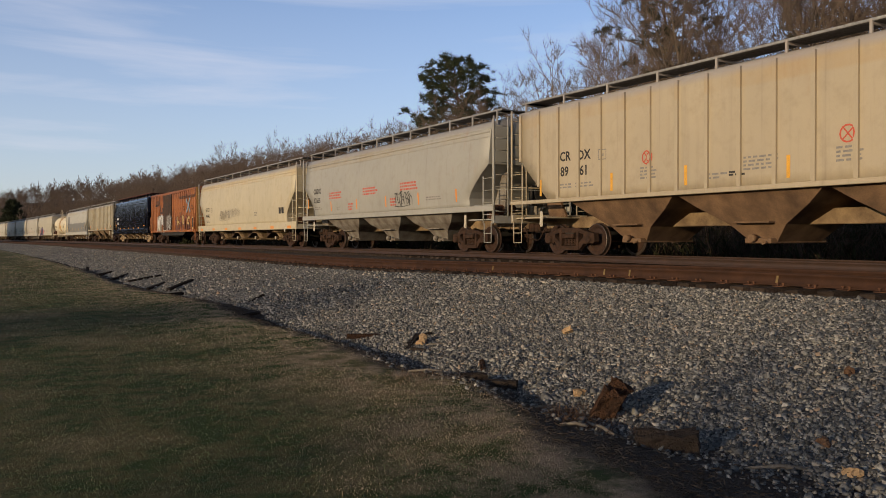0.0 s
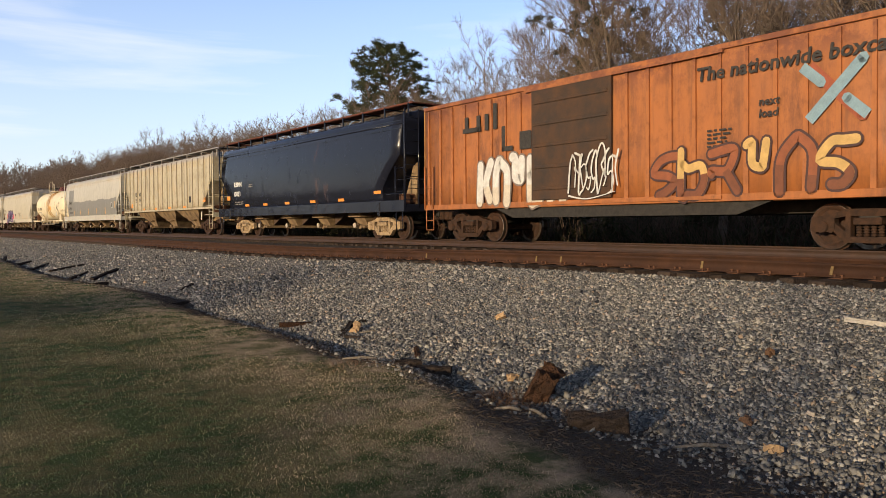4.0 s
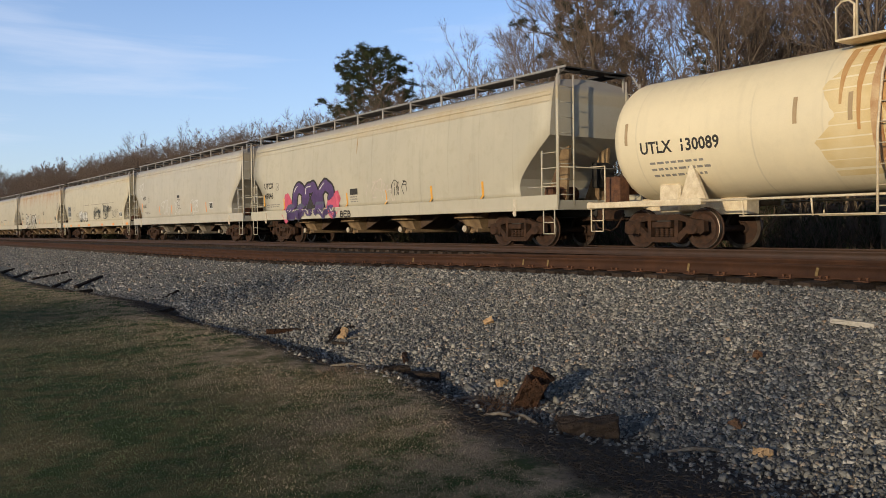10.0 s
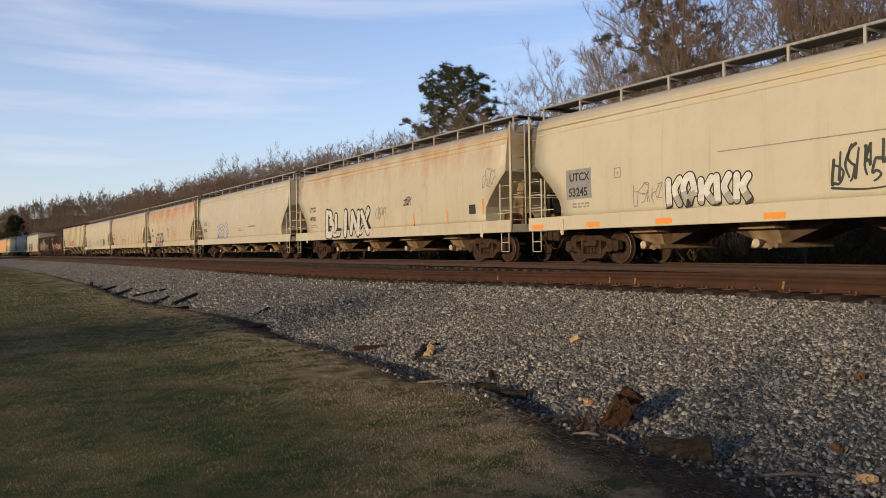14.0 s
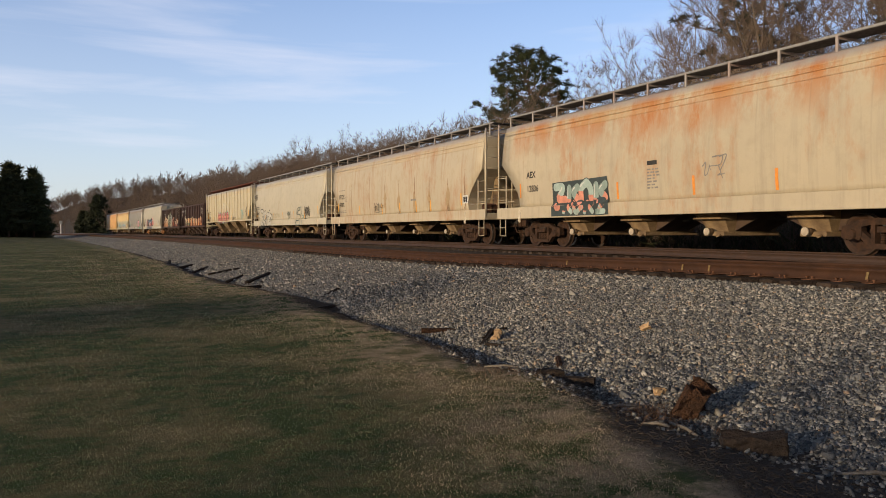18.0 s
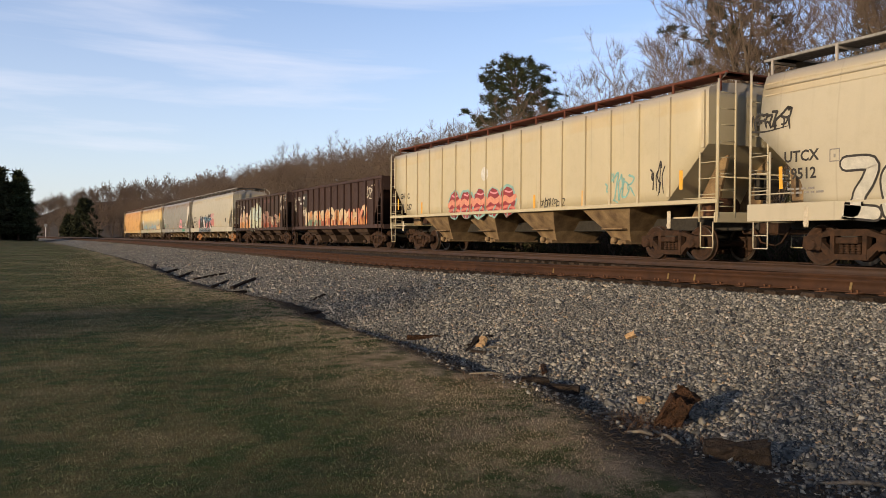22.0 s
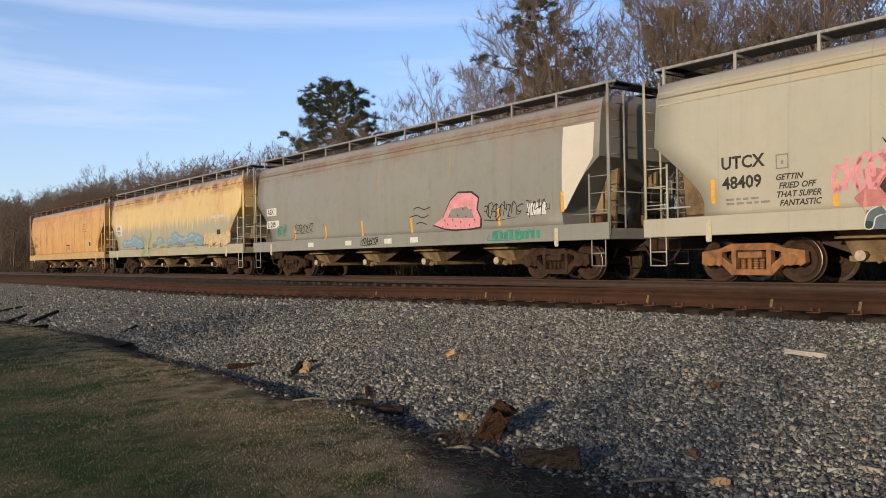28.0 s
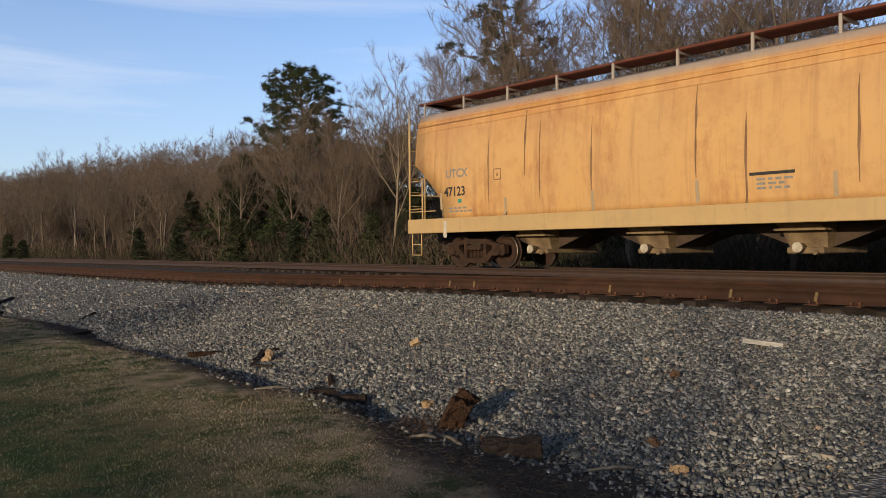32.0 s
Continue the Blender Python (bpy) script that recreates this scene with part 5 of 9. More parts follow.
# --- open coal hopper ---
def coal_hopper(spec):
    L, half = spec["L"], spec["L"] / 2
    car = new("coal_hopper_car")
    paint = spec["paint"]
    b = half - 0.62
    lo, hi, top = 1.18, 2.9, 3.52
    a = b - 1.5
    # open box: outer sides, floor slopes and inner faces
    for s in (-1, 1):
        bm = bmesh.new()
        prism(bm, [(-a, lo), (a, lo), (b - 0.25, hi), (b, hi + 0.05), (b, top), (-b, top), (-b, hi + 0.05), (-b + 0.25, hi)], s * 1.50 - 0.02, s * 1.50 + 0.02)
        part("side_sheet", bm, paint, car)
        bm = bmesh.new()
        box(bm, s * 1.54 - 0.07, s * 1.54 + 0.07, -b, b, top - 0.06, top + 0.08, bevel=0.015)
        part("top_chord", bm, paint, car)
        bm = bmesh.new()
        box(bm, s * 1.53 - 0.06, s * 1.53 + 0.06, -b, b, lo - 0.16, lo + 0.04, bevel=0.012)
        part("side_sill", bm, paint, car)
        bm = bmesh.new()
        prism(bm, [(-0.055, lo), (0.055, lo), (0.045, top), (-0.045, top)], -0.09, 0.0)
        rib = done(bm, "rib", paint)
        n = 15
        for i in range(n):
            y = -(b - 0.06) + 2 * (b - 0.06) * i / (n - 1)
            o = place("rib", rib, None, car)
            o.matrix_basis = pose(-1.52, y, 0) if s < 0 else pose(1.61, y, 0)
    for s in (-1, 1):
        bm = bmesh.new()
        box(bm, -1.5, 1.5, min(s * b, s * (b - 0.04)), max(s * b, s * (b - 0.04)), hi, top + 0.05)
        prism(bm, [(s * b, hi + 0.02), (s * (b - 0.06), hi + 0.02), (s * (a - 0.9), lo - 0.1), (s * (a - 0.84), lo - 0.1)], -1.48, 1.48)
        box(bm, -1.55, 1.55, min(s * b, s * (b + 0.12)), max(s * b, s * (b + 0.12)), 0.98, 1.2)
        for xx in (-0.9, 0.9):
            box(bm, xx - 0.05, xx + 0.05, min(s * b, s * (b - 0.1)), max(s * b, s * (b - 0.1)), 1.1, hi + 0.1)
        pieces("end_sheet", bm, paint, car)
        add_truck(car, s * (half - 2.45))
        coupler(car, half, s)
        for sx in (-1, 1):
            ladder(car, paint, sx * 1.60, s * (b - 0.05), s * (b - 0.52), 1.05, 3.4, 3.4)
            step_iron(car, paint, sx * 1.56, s * (b - 0.3))
    bm = bmesh.new()
    for k in range(3):
        y = -4.4 + 4.4 * k
        prism(bm, [(y - 1.9, lo), (y, 2.3), (y + 1.9, lo), (y + 1.8, lo), (y, 2.2), (y - 1.8, lo)], -1.48, 1.48)
    part("ridge_sheet", bm, DARK, car)
    bay = bay_mesh(spec["bay_paint"], 1.15, 0.38)
    for k in range(4):
        o = place("hopper_bay", bay, None, car)
        o.matrix_basis = pose(0, -4.3 + 2.87 * k, -0.14)
    bm = bmesh.new()
    box(bm, -0.22, 0.22, -b, b, 0.8, 1.15)
    part("centre_sill", bm, DARK, car)
    return car, [(1.54, 1.0, b), (1.54, 4.0, b)]


# ---- the train, car by car ----
GAPS = (-1.0, 17.73, 36.28, 57.68, 75.29, 94.45, 113.67, 134.50, 150.48, 171.59, 190.62, 211.39, 232.18, 253.31, 272.19, 292.73, 313.33, 335.4, 352.5, 369.42, 390.51, 410.40, 430.0, 450.30)
CREAM, PALE, WARMGREY = (0.58, 0.49, 0.35), (0.60, 0.57, 0.51), (0.52, 0.50, 0.45)
TAN_BAY = plain("tan_hopper_paint", (0.33, 0.23, 0.125), (0.11, 0.072, 0.045), 1.6, 0.7)
GREY_BAY = plain("grey_hopper_paint", (0.29, 0.26, 0.21), (0.13, 0.10, 0.075), 1.6, 0.7)
BROWN_BAY = plain("brown_dusty_hopper_paint", (0.24, 0.145, 0.08), (0.10, 0.062, 0.038), 1.4, 0.8)
DARK_BAY = plain("dark_hopper_paint_and_shade", (0.10, 0.065, 0.045), (0.05, 0.035, 0.03), 1.6, 0.85)
RED_WALK = plain("oxide_red_walkway", (0.17, 0.055, 0.036), (0.10, 0.042, 0.030), 4.0, 0.8)
ORANGE_TRUCK = plain("rust_orange_truck", (0.36, 0.17, 0.07), (0.18, 0.09, 0.05), 5.0, 0.85)
TAN_TRUCK = plain("tan_truck", (0.42, 0.30, 0.17), (0.20, 0.14, 0.09), 5.0, 0.85)

SPECS = [
    dict(kind="hopper", lo=1.62, centre=TAN_BAY, ribs=19, bays=3, bay_paint=BROWN_BAY, bay_w=2.05, bay_z=0.40, deep=False, paint=car_paint("cream_ribbed_paint", CREAM, 0.15, 0.25, 0.25, 1.0), posts=10, label="cream ribbed covered hopper car with brown dusty bays"),
    dict(kind="hopper", lo=1.56, sill=0.17, centre=TAN_BAY, bays=3, bay_paint=GREY_BAY, bay_w=1.9, bay_z=0.40, paint=car_paint("light_grey_hopper_paint", (0.47, 0.46, 0.42), 0.05, 0.15, 0.15, 2.0), label="light grey smooth-sided covered hopper car with red stencils"),
    dict(kind="hopper", bays=4, bay_paint=TAN_BAY, paint=car_paint("cream_hopper_paint", (0.68, 0.60, 0.43), 0.05, 0.2, 0.15, 3.0), label="cream covered hopper car with faint brown tags"),
    dict(kind="box", paint=car_paint("rust_orange_box_paint", (0.50, 0.175, 0.048), 0.85, 0.6, 0.6, 4.0, (0.14, 0.055, 0.027), 0.6, (0.09, 0.05, 0.03), roof=False, edge_rust=0.9), door=plain("near_black_door_paint", (0.045, 0.037, 0.032), (0.09, 0.05, 0.03), 2.0, 0.7), end_paint=plain("ochre_end_paint", (0.45, 0.24, 0.07), (0.28, 0.13, 0.05), 2.0, 0.7), label="rusty orange box car with a dark sliding door and white graffiti"),
    dict(kind="hopper", bays=4, bay_paint=TAN_BAY, dark=True, paint=car_paint("black_hopper_paint", (0.016, 0.019, 0.034), 0.0, 0.1, 0.12, 5.0, rough=0.13, stain=(0.014, 0.013, 0.014), spec=0.16), grate=RED_WALK, truck=TAN_TRUCK, label="glossy black covered hopper car with white lettering and red walkway"),
    dict(kind="hopper", lo=1.52, centre=TAN_BAY, ribs=19, bays=3, bay_paint=TAN_BAY, bay_w=2.05, bay_z=0.40, paint=car_paint("stained_tan_ribbed_paint", (0.60, 0.54, 0.40), 0.25, 0.85, 0.6, 6.0, stain=(0.085, 0.070, 0.052)), posts=8, label="stained grey-tan ribbed covered hopper car"),
    dict(kind="hopper", bays=4, bay_paint=TAN_BAY, paint=car_paint("two_tone_grey_paint", (0.60, 0.585, 0.53), 0.05, 0.8, 0.3, 7.0, stain=(0.25, 0.24, 0.22)), label="two-tone grey covered hopper car, patched and faded"),
    dict(kind="tank", paint=car_paint("cream_tank_paint", (0.98, 0.87, 0.63), 0.02, 0.08, 0.08, 8.0), trim=plain("cream_rail_paint", (0.74, 0.64, 0.46), (0.55, 0.44, 0.29), 6.0, 0.6), band=plain("rust_band", (0.62, 0.46, 0.27), (0.36, 0.17, 0.07), 2.2, 0.8), valve=plain("dull_red_valve", (0.20, 0.055, 0.05), (0.12, 0.045, 0.04), 6.0, 0.6), label="cream tank car with a rusty middle band and top platform"),
    dict(kind="hopper", bays=4, bay_paint=TAN_BAY, paint=car_paint("beige_hopper_paint", (0.62, 0.58, 0.47), 0.03, 0.15, 0.15, 9.0), label="beige covered hopper car with a purple graffiti piece"),
    dict(kind="hopper", bays=4, bay_paint=GREY_BAY, paint=car_paint("white_grey_hopper_paint", (0.60, 0.57, 0.50), 0.04, 0.12, 0.12, 10.0), label="greyish white covered hopper car with faint white graffiti"),
    dict(kind="hopper", bays=4, bay_paint=TAN_BAY, paint=car_paint("ivory_hopper_paint", (0.66, 0.61, 0.48), 0.03, 0.12, 0.12, 11.0), label="ivory covered hopper car with black graffiti tags and orange reflectors"),
    dict(kind="hopper", bays=4, bay_paint=TAN_BAY, paint=car_paint("ivory_rust_top_paint", (0.62, 0.57, 0.45), 0.25, 0.2, 0.15, 12.0, (0.36, 0.15, 0.05), top_rust=0.6), label="ivory covered hopper car with a rusty roof edge and outline graffiti"),
    dict(kind="hopper", bays=4, bay_paint=TAN_BAY, paint=car_paint("pale_beige_hopper_paint", (0.60, 0.56, 0.46), 0.02, 0.12, 0.12, 13.0), label="pale beige covered hopper car with blue outline graffiti"),
    dict(kind="hopper", bays=4, bay_paint=TAN_BAY, paint=car_paint("rust_stained_cream_paint", (0.62, 0.54, 0.40), 0.55, 0.3, 0.2, 14.0, (0.40, 0.15, 0.035), top_rust=1.0), label="cream covered hopper car heavily rusted along the top"),
    dict(kind="hopper", bays=4, bay_paint=TAN_BAY, paint=car_paint("rust_streaked_cream_paint", (0.60, 0.53, 0.40), 0.55, 0.75, 0.25, 15.0, (0.36, 0.15, 0.045), stain=(0.33, 0.18, 0.08)), label="cream covered hopper car with brown rust streaks"),
    dict(kind="hopper", bays=4, bay_paint=TAN_BAY, paint=car_paint("warm_white_hopper_paint", (0.62, 0.57, 0.45), 0.02, 0.12, 0.12, 16.0), label="warm white covered hopper car with black graffiti"),
    dict(kind="hopper", lo=1.54, ribs=17, bays=4, bay_paint=TAN_BAY, bay_w=1.2, paint=car_paint("yellowish_cream_ribbed_paint", (0.66, 0.59, 0.42), 0.03, 0.08, 0.1, 17.0), grate=RED_WALK, post_paint=RED_WALK, posts=13, label="yellowish cream ribbed covered hopper car with red and pink graffiti"),
    dict(kind="coal", paint=car_paint("dark_brown_coal_paint", (0.060, 0.030, 0.024), 0.35, 0.3, 0.4, 18.0, (0.12, 0.05, 0.03), 0.7, (0.03, 0.025, 0.022)), bay_paint=DARK_BAY, label="dark brown open coal hopper car with an orange graffiti band"),
    dict(kind="coal", paint=car_paint("rusty_black_coal_paint", (0.060, 0.036, 0.028), 0.45, 0.3, 0.4, 19.0, (0.13, 0.055, 0.03), 0.7, (0.03, 0.025, 0.022)), bay_paint=DARK_BAY, label="rusty black open coal hopper car covered with graffiti"),
    dict(kind="hopper", bays=4, bay_paint=TAN_BAY, truck=ORANGE_TRUCK, paint=car_paint("light_beige_hopper_paint", (0.57, 0.54, 0.45), 0.04, 0.12, 0.12, 20.0), label="light beige covered hopper car with blue and red graffiti"),
    dict(kind="hopper", bays=4, bay_paint=TAN_BAY, truck=TRUCK, paint=car_paint("blue_grey_hopper_paint", (0.33, 0.33, 0.31), 0.10, 0.3, 0.25, 21.0, (0.34, 0.14, 0.05), top_rust=0.2, edge_rust=0.6), label="grey covered hopper car with a pink graffiti blob"),
    dict(kind="hopper", bays=4, bay_paint=TAN_BAY, paint=car_paint("peeling_yellow_paint", (0.86, 0.63, 0.27), 0.45, 0.45, 0.25, 22.0, (0.42, 0.17, 0.05), stain=(0.36, 0.345, 0.30), top_rust=0.35, edge_rust=1.0, low=(0.33, 0.315, 0.24)), label="peeling yellow and grey covered hopper car with blue graffiti"),
    dict(kind="hopper", bays=4, bay_paint=TAN_BAY, paint=car_paint("faded_orange_hopper_paint", (0.80, 0.46, 0.165), 0.6, 0.75, 0.45, 23.0, (0.33, 0.12, 0.04), stain=(0.30, 0.14, 0.06), top_rust=0.45), grate=RED_WALK, trim=car_paint("faded_yellow_sill_paint", (0.66, 0.44, 0.19), 0.15, 0.2, 0.2, 24.0), label="faded orange covered hopper car at the end of the train"),
]
TRAIN, CARS, PROFS = [], [], []
for i, sp in enumerate(SPECS):
    sp["L"] = GAPS[i + 1] - GAPS[i] - 0.04
    made, prof = {"hopper": covered_hopper, "box": box_car, "tank": tank_car, "coal": coal_hopper}[sp["kind"]](sp)
    tagged(made, sp["label"], "freight car", "cars of the freight train")
    TRAIN.append((made, (GAPS[i] + GAPS[i + 1]) / 2))
    CARS.append(made)
    PROFS.append(prof)

# ---- lettering, reflectors and graffiti ----
def clip_u(poly, a, b):
    """The piece of an outline between u = a and u = b."""
    for lim, keep in ((a, lambda u: u >= a), (b, lambda u: u <= b)):
        out = []
        for p, q in zip(poly, poly[1:] + poly[:1]):
            if keep(p[0]):
                out.append(p)
            if keep(p[0]) != keep(q[0]):
                t = (lim - p[0]) / (q[0] - p[0])
                out.append((lim, p[1] + t * (q[1] - p[1])))
        poly = out
        if len(poly) < 3:
            return []
    return poly


RIB_SPOTS = {}


def over_ribs(i, polys, mat, off):
    """The same paint where it crosses the side's ribs."""
    us, half_w, proud = RIB_SPOTS[i]
    out = {}
    for p in polys:
        lo_u, hi_u = min(a for a, _ in p), max(a for a, _ in p)
        for u in us:
            if u + half_w > lo_u and u - half_w < hi_u:
                c = clip_u(list(p), u - half_w, u + half_w)
                if c:
                    out.setdefault(u, []).append(c)
    for found in out.values():
        decal(CARS[i], "graffiti_on_rib", found, mat, [(w + proud, z, e) for w, z, e in PROFS[i]], off)


def paint_on(i, name, polys, mat, off=0.008, label=""):
    (decal_each if name in ("graffiti_halo", "graffiti_outline", "graffiti_fill") else decal)(CARS[i], name, polys, mat, PROFS[i], off, label)
    if i in RIB_SPOTS:
        over_ribs(i, polys, mat, off)


for i_, n_ in ((0, 19), (5, 19), (16, 17)):
    h_ = SPECS[i_]["L"] / 2 - 1.0
    RIB_SPOTS[i_] = ([-h_ + 2 * h_ * k / (n_ - 1) for k in range(n_)], 0.05, 0.06)
for i_ in (17, 18):
    h_ = SPECS[i_]["L"] / 2 - 0.68
    RIB_SPOTS[i_] = ([-h_ + 2 * h_ * k / 14 for k in range(15)], 0.05, 0.07)


def mark(i, words, u, z, size, mat, wide=1.0, label="", **kw):
    lettering(CARS[i], words, u, z, size, mat, PROFS[i], wide, label, **{"bold": size * 0.035, **kw})


def stripes(i, spots, w, h, mat, label="yellow reflective stripe"):
    for u, z in spots:
        decal(CARS[i], "reflector", rect(u - w / 2, z - h / 2, w, h), mat, PROFS[i], 0.007, label)


def sill_reflectors(i, us, w=0.55, h=0.14, z=1.10, mat=ORANGE):
    for u in us:
        bm = bmesh.new()
        box(bm, -1.657, -1.651, -u - w / 2, -u + w / 2, z - h / 2, z + h / 2)
        part("reflector", bm, mat, CARS[i], "orange reflective sticker on the sill")


def prints(i, rows, u, z, w, mat=BLACKINK, gap=0.085, h=0.045, seed=1):
    bars(CARS[i], rows, u, z, w, mat, PROFS[i], gap, h, seed)


def square(i, u, z, s, mat, t=0.025):
    paint_on(i, "stencil_box", rect(u, z, s, t) + rect(u, z + s, s, t) + rect(u, z, t, s) + rect(u + s - t, z, t, s) + rect(u + s * 0.4, z + s * 0.35, s * 0.2, s * 0.3), mat, 0.006)


def band_paint(i, u0, u1, z0, zt, mats, seed, step=0.8, label="graffiti band"):
    """A long run of crowded fat forms along the bottom of a side, on a ground of overspray."""
    n = max(3, round((u1 - u0) / step))
    piece(i, u0, z0, u1 - u0, zt - z0, n, mats[1:], PALEPAINT, seed, label, None, 0.30, 0.035, None, PALEPAINT, mats[0])


PALEPAINT = flat("pale_spray_paint", (0.66, 0.58, 0.46))
WHITEPAINT = flat("white_spray_paint", (0.70, 0.68, 0.63))
BROWNPAINT = flat("brown_spray_paint", (0.14, 0.06, 0.035))
PURPLE = flat("purple_spray_paint", (0.105, 0.055, 0.16))
PINK = flat("pink_spray_paint", (0.62, 0.10, 0.16))
ROSE = flat("rose_spray_paint", (0.78, 0.33, 0.36))
SALMON = flat("salmon_spray_paint", (0.72, 0.30, 0.20))
MAROON = flat("dark_red_spray_paint", (0.32, 0.045, 0.05))
TEAL = flat("teal_spray_paint", (0.24, 0.46, 0.42))
NAVY = flat("dark_blue_spray_paint", (0.035, 0.085, 0.13))
SKYBLUE = flat("faded_blue_spray_paint", (0.24, 0.36, 0.42))
SAGE = flat("sage_green_spray_paint", (0.36, 0.40, 0.22))
GREENP = flat("green_spray_paint", (0.05, 0.30, 0.20))
ORANGEP = flat("orange_spray_paint", (0.62, 0.20, 0.05))
RUSTP = flat("rust_red_spray_paint", (0.34, 0.085, 0.035))
YELLOWP = flat("straw_spray_paint", (0.62, 0.40, 0.14))
GREYPATCH = flat("grey_patch_paint", (0.27, 0.27, 0.255))
RUNRUST = plain("rust_run", (0.29, 0.165, 0.085), (0.20, 0.11, 0.06), 3.0, 0.8)
TANRUN = plain("tan_run", (0.44, 0.32, 0.19), (0.37, 0.27, 0.16), 3.0, 0.8)


def rust_runs(i, spots, mat, seed, h=1.4, w=0.10):
    """Thin ragged runs of rust down the side."""
    rg = random.Random(seed)
    for u, z in spots:
        n = 7
        pts_l = [(u - w * rg.uniform(0.2, 0.6) * math.sin(math.pi * (k + 0.4) / n), z + h * (0.5 - k / (n - 1))) for k in range(n)]
        pts_r = [(u + w * rg.uniform(0.2, 0.6) * math.sin(math.pi * (k + 0.4) / n), z + h * (0.5 - k / (n - 1))) for k in range(n)]
        decal(CARS[i], "rust_run", [[pts_l[k], pts_r[k], pts_r[k + 1], pts_l[k + 1]] for k in range(n - 1)], mat, PROFS[i], 0.004, "brown rust run")


# 0: cream ribbed car
mark(0, "CR", -6.43, 2.72, 0.27, BLACKINK)
mark(0, "DX", -5.62, 2.70, 0.27, BLACKINK)
mark(0, "89", -6.40, 2.29, 0.27, BLACKINK)
mark(0, "61", -5.54, 2.27, 0.27, BLACKINK)
prints(0, 2, -6.42, 2.02, 0.5, GREYINK)
prints(0, 2, -5.72, 2.02, 0.75, GREYINK, seed=2)
square(0, -4.68, 2.62, 0.26, GREYINK)
for u_ in (-2.88, 2.59):
    ring = [[(u_ + r * math.cos(t), 2.54 + r * math.sin(t)) for r, t in ((0.15, a), (0.185, a), (0.185, a + 0.45), (0.15, a + 0.45))] for a in [0.449 * k for k in range(14)]]
    paint_on(0, "stencil_ring", ring + stroke_polys([(u_ - 0.11, 2.43), (u_ + 0.11, 2.65)], 0.03) + stroke_polys([(u_ + 0.09, 2.43), (u_ - 0.09, 2.65)], 0.03), REDINK, 0.008, "red warning ring")
    prints(0, 4, u_ - 0.25, 2.26, 0.5, GREYINK, seed=3)
prints(0, 4, 0.1, 2.25, 0.9, GREYINK, seed=4)
prints(0, 2, -1.0, 1.95, 0.6, GREYINK, seed=5)
prints(0, 2, -0.3, 1.96, 0.4, BLACKINK, 0.06, seed=6)
stripes(0, [(-7.35, 2.0), (-4.21, 2.0), (-1.59, 2.0), (1.25, 2.0), (4.0, 2.0)], 0.09, 0.48, YELLOW)
# 1: light grey car
mark(1, "CRDX", -7.29, 2.66, 0.25, BLACKINK)
mark(1, "12663", -7.25, 2.22, 0.25, BLACKINK)
prints(1, 2, -7.2, 1.98, 0.85, GREYINK)
for u_, z_, w_ in ((-5.24, 2.58, 1.5), (-1.45, 2.60, 1.5), (2.1, 2.62, 1.5), (-3.06, 2.0, 0.5), (1.2, 2.05, 0.5)):
    prints(1, 3, u_, z_, w_, REDINK, 0.12, 0.07, seed=int(u_ * 10) + 99)
scrawl(CARS[1], 1.62, 1.80, 1.4, 0.5, 6, 0.05, BLACKINK, PROFS[1], 31, "black sprayed tag")
stripes(1, [(-8.02, 2.2), (-5.06, 2.0), (-2.13, 2.0), (0.78, 2.0), (3.6, 2.0), (6.4, 2.0)], 0.10, 0.46, ORANGE)
prints(1, 2, -4.4, 1.88, 0.4, GREYINK)
prints(1, 2, 4.2, 2.0, 1.2, GREYINK, seed=8)
# 2: cream car
mark(2, "UTCX", -8.21, 2.36, 0.26, BLACKINK, 1.05)
mark(2, "49945", -8.13, 1.92, 0.26, BLACKINK, 1.05)
prints(2, 2, -8.1, 1.68, 0.95, GREYINK)
square(2, -6.72, 2.28, 0.27, GREYINK)
scrawl(CARS[2], -4.6, 1.72, 2.5, 0.62, 9, 0.035, flat("grey_brown_spray_paint", (0.25, 0.21, 0.17)), PROFS[2], 32, "faint grey-brown sprayed tag")
scrawl(CARS[2], -1.9, 1.95, 2.0, 0.42, 7, 0.03, flat("pale_brown_spray_paint", (0.33, 0.28, 0.21)), PROFS[2], 33, "faint brown sprayed tag")
prints(2, 3, 3.0, 2.0, 0.5, GREYINK)
paint_on(2, "plate", rect(7.4, 1.85, 0.36, 0.34) + rect(7.85, 1.85, 0.36, 0.34), BLACKINK, 0.007)
sill_reflectors(2, (-9.2, -6.0, -2.9, 0.2, 3.3, 6.4, 9.2))
# 3: box car
mark(3, "The nationwide boxcar pool", 2.70, 3.62, 0.30, BLACKINK, 1.10, off=0.006, slant=0.12)
mark(3, "next", 4.25, 2.92, 0.17, BLACKINK, 1.1, slant=0.12)
mark(3, "load", 4.25, 2.68, 0.17, BLACKINK, 1.1, slant=0.12)
mark(3, "any", 6.85, 2.92, 0.17, BLACKINK, 1.1, slant=0.12)
mark(3, "road", 6.85, 2.68, 0.17, BLACKINK, 1.1, slant=0.12)
paint_on(3, "faded_emblem", rect(-6.0, 3.30, 0.9, 0.14) + rect(-5.9, 3.44, 0.18, 0.34) + rect(-5.3, 3.30, 0.18, 0.48) + rect(-4.9, 3.30, 0.18, 0.48) + rect(-4.5, 3.30, 0.18, 0.75) + rect(-4.1, 2.62, 0.5, 0.14) + rect(-4.1, 2.62, 0.16, 0.72) + rect(-3.3, 2.62, 0.5, 0.5) + rect(-2.5, 2.62, 0.5, 0.14) + rect(-2.4, 2.9, 0.3, 0.14), BLACKINK, 0.005, "faded dark bars of an old emblem")
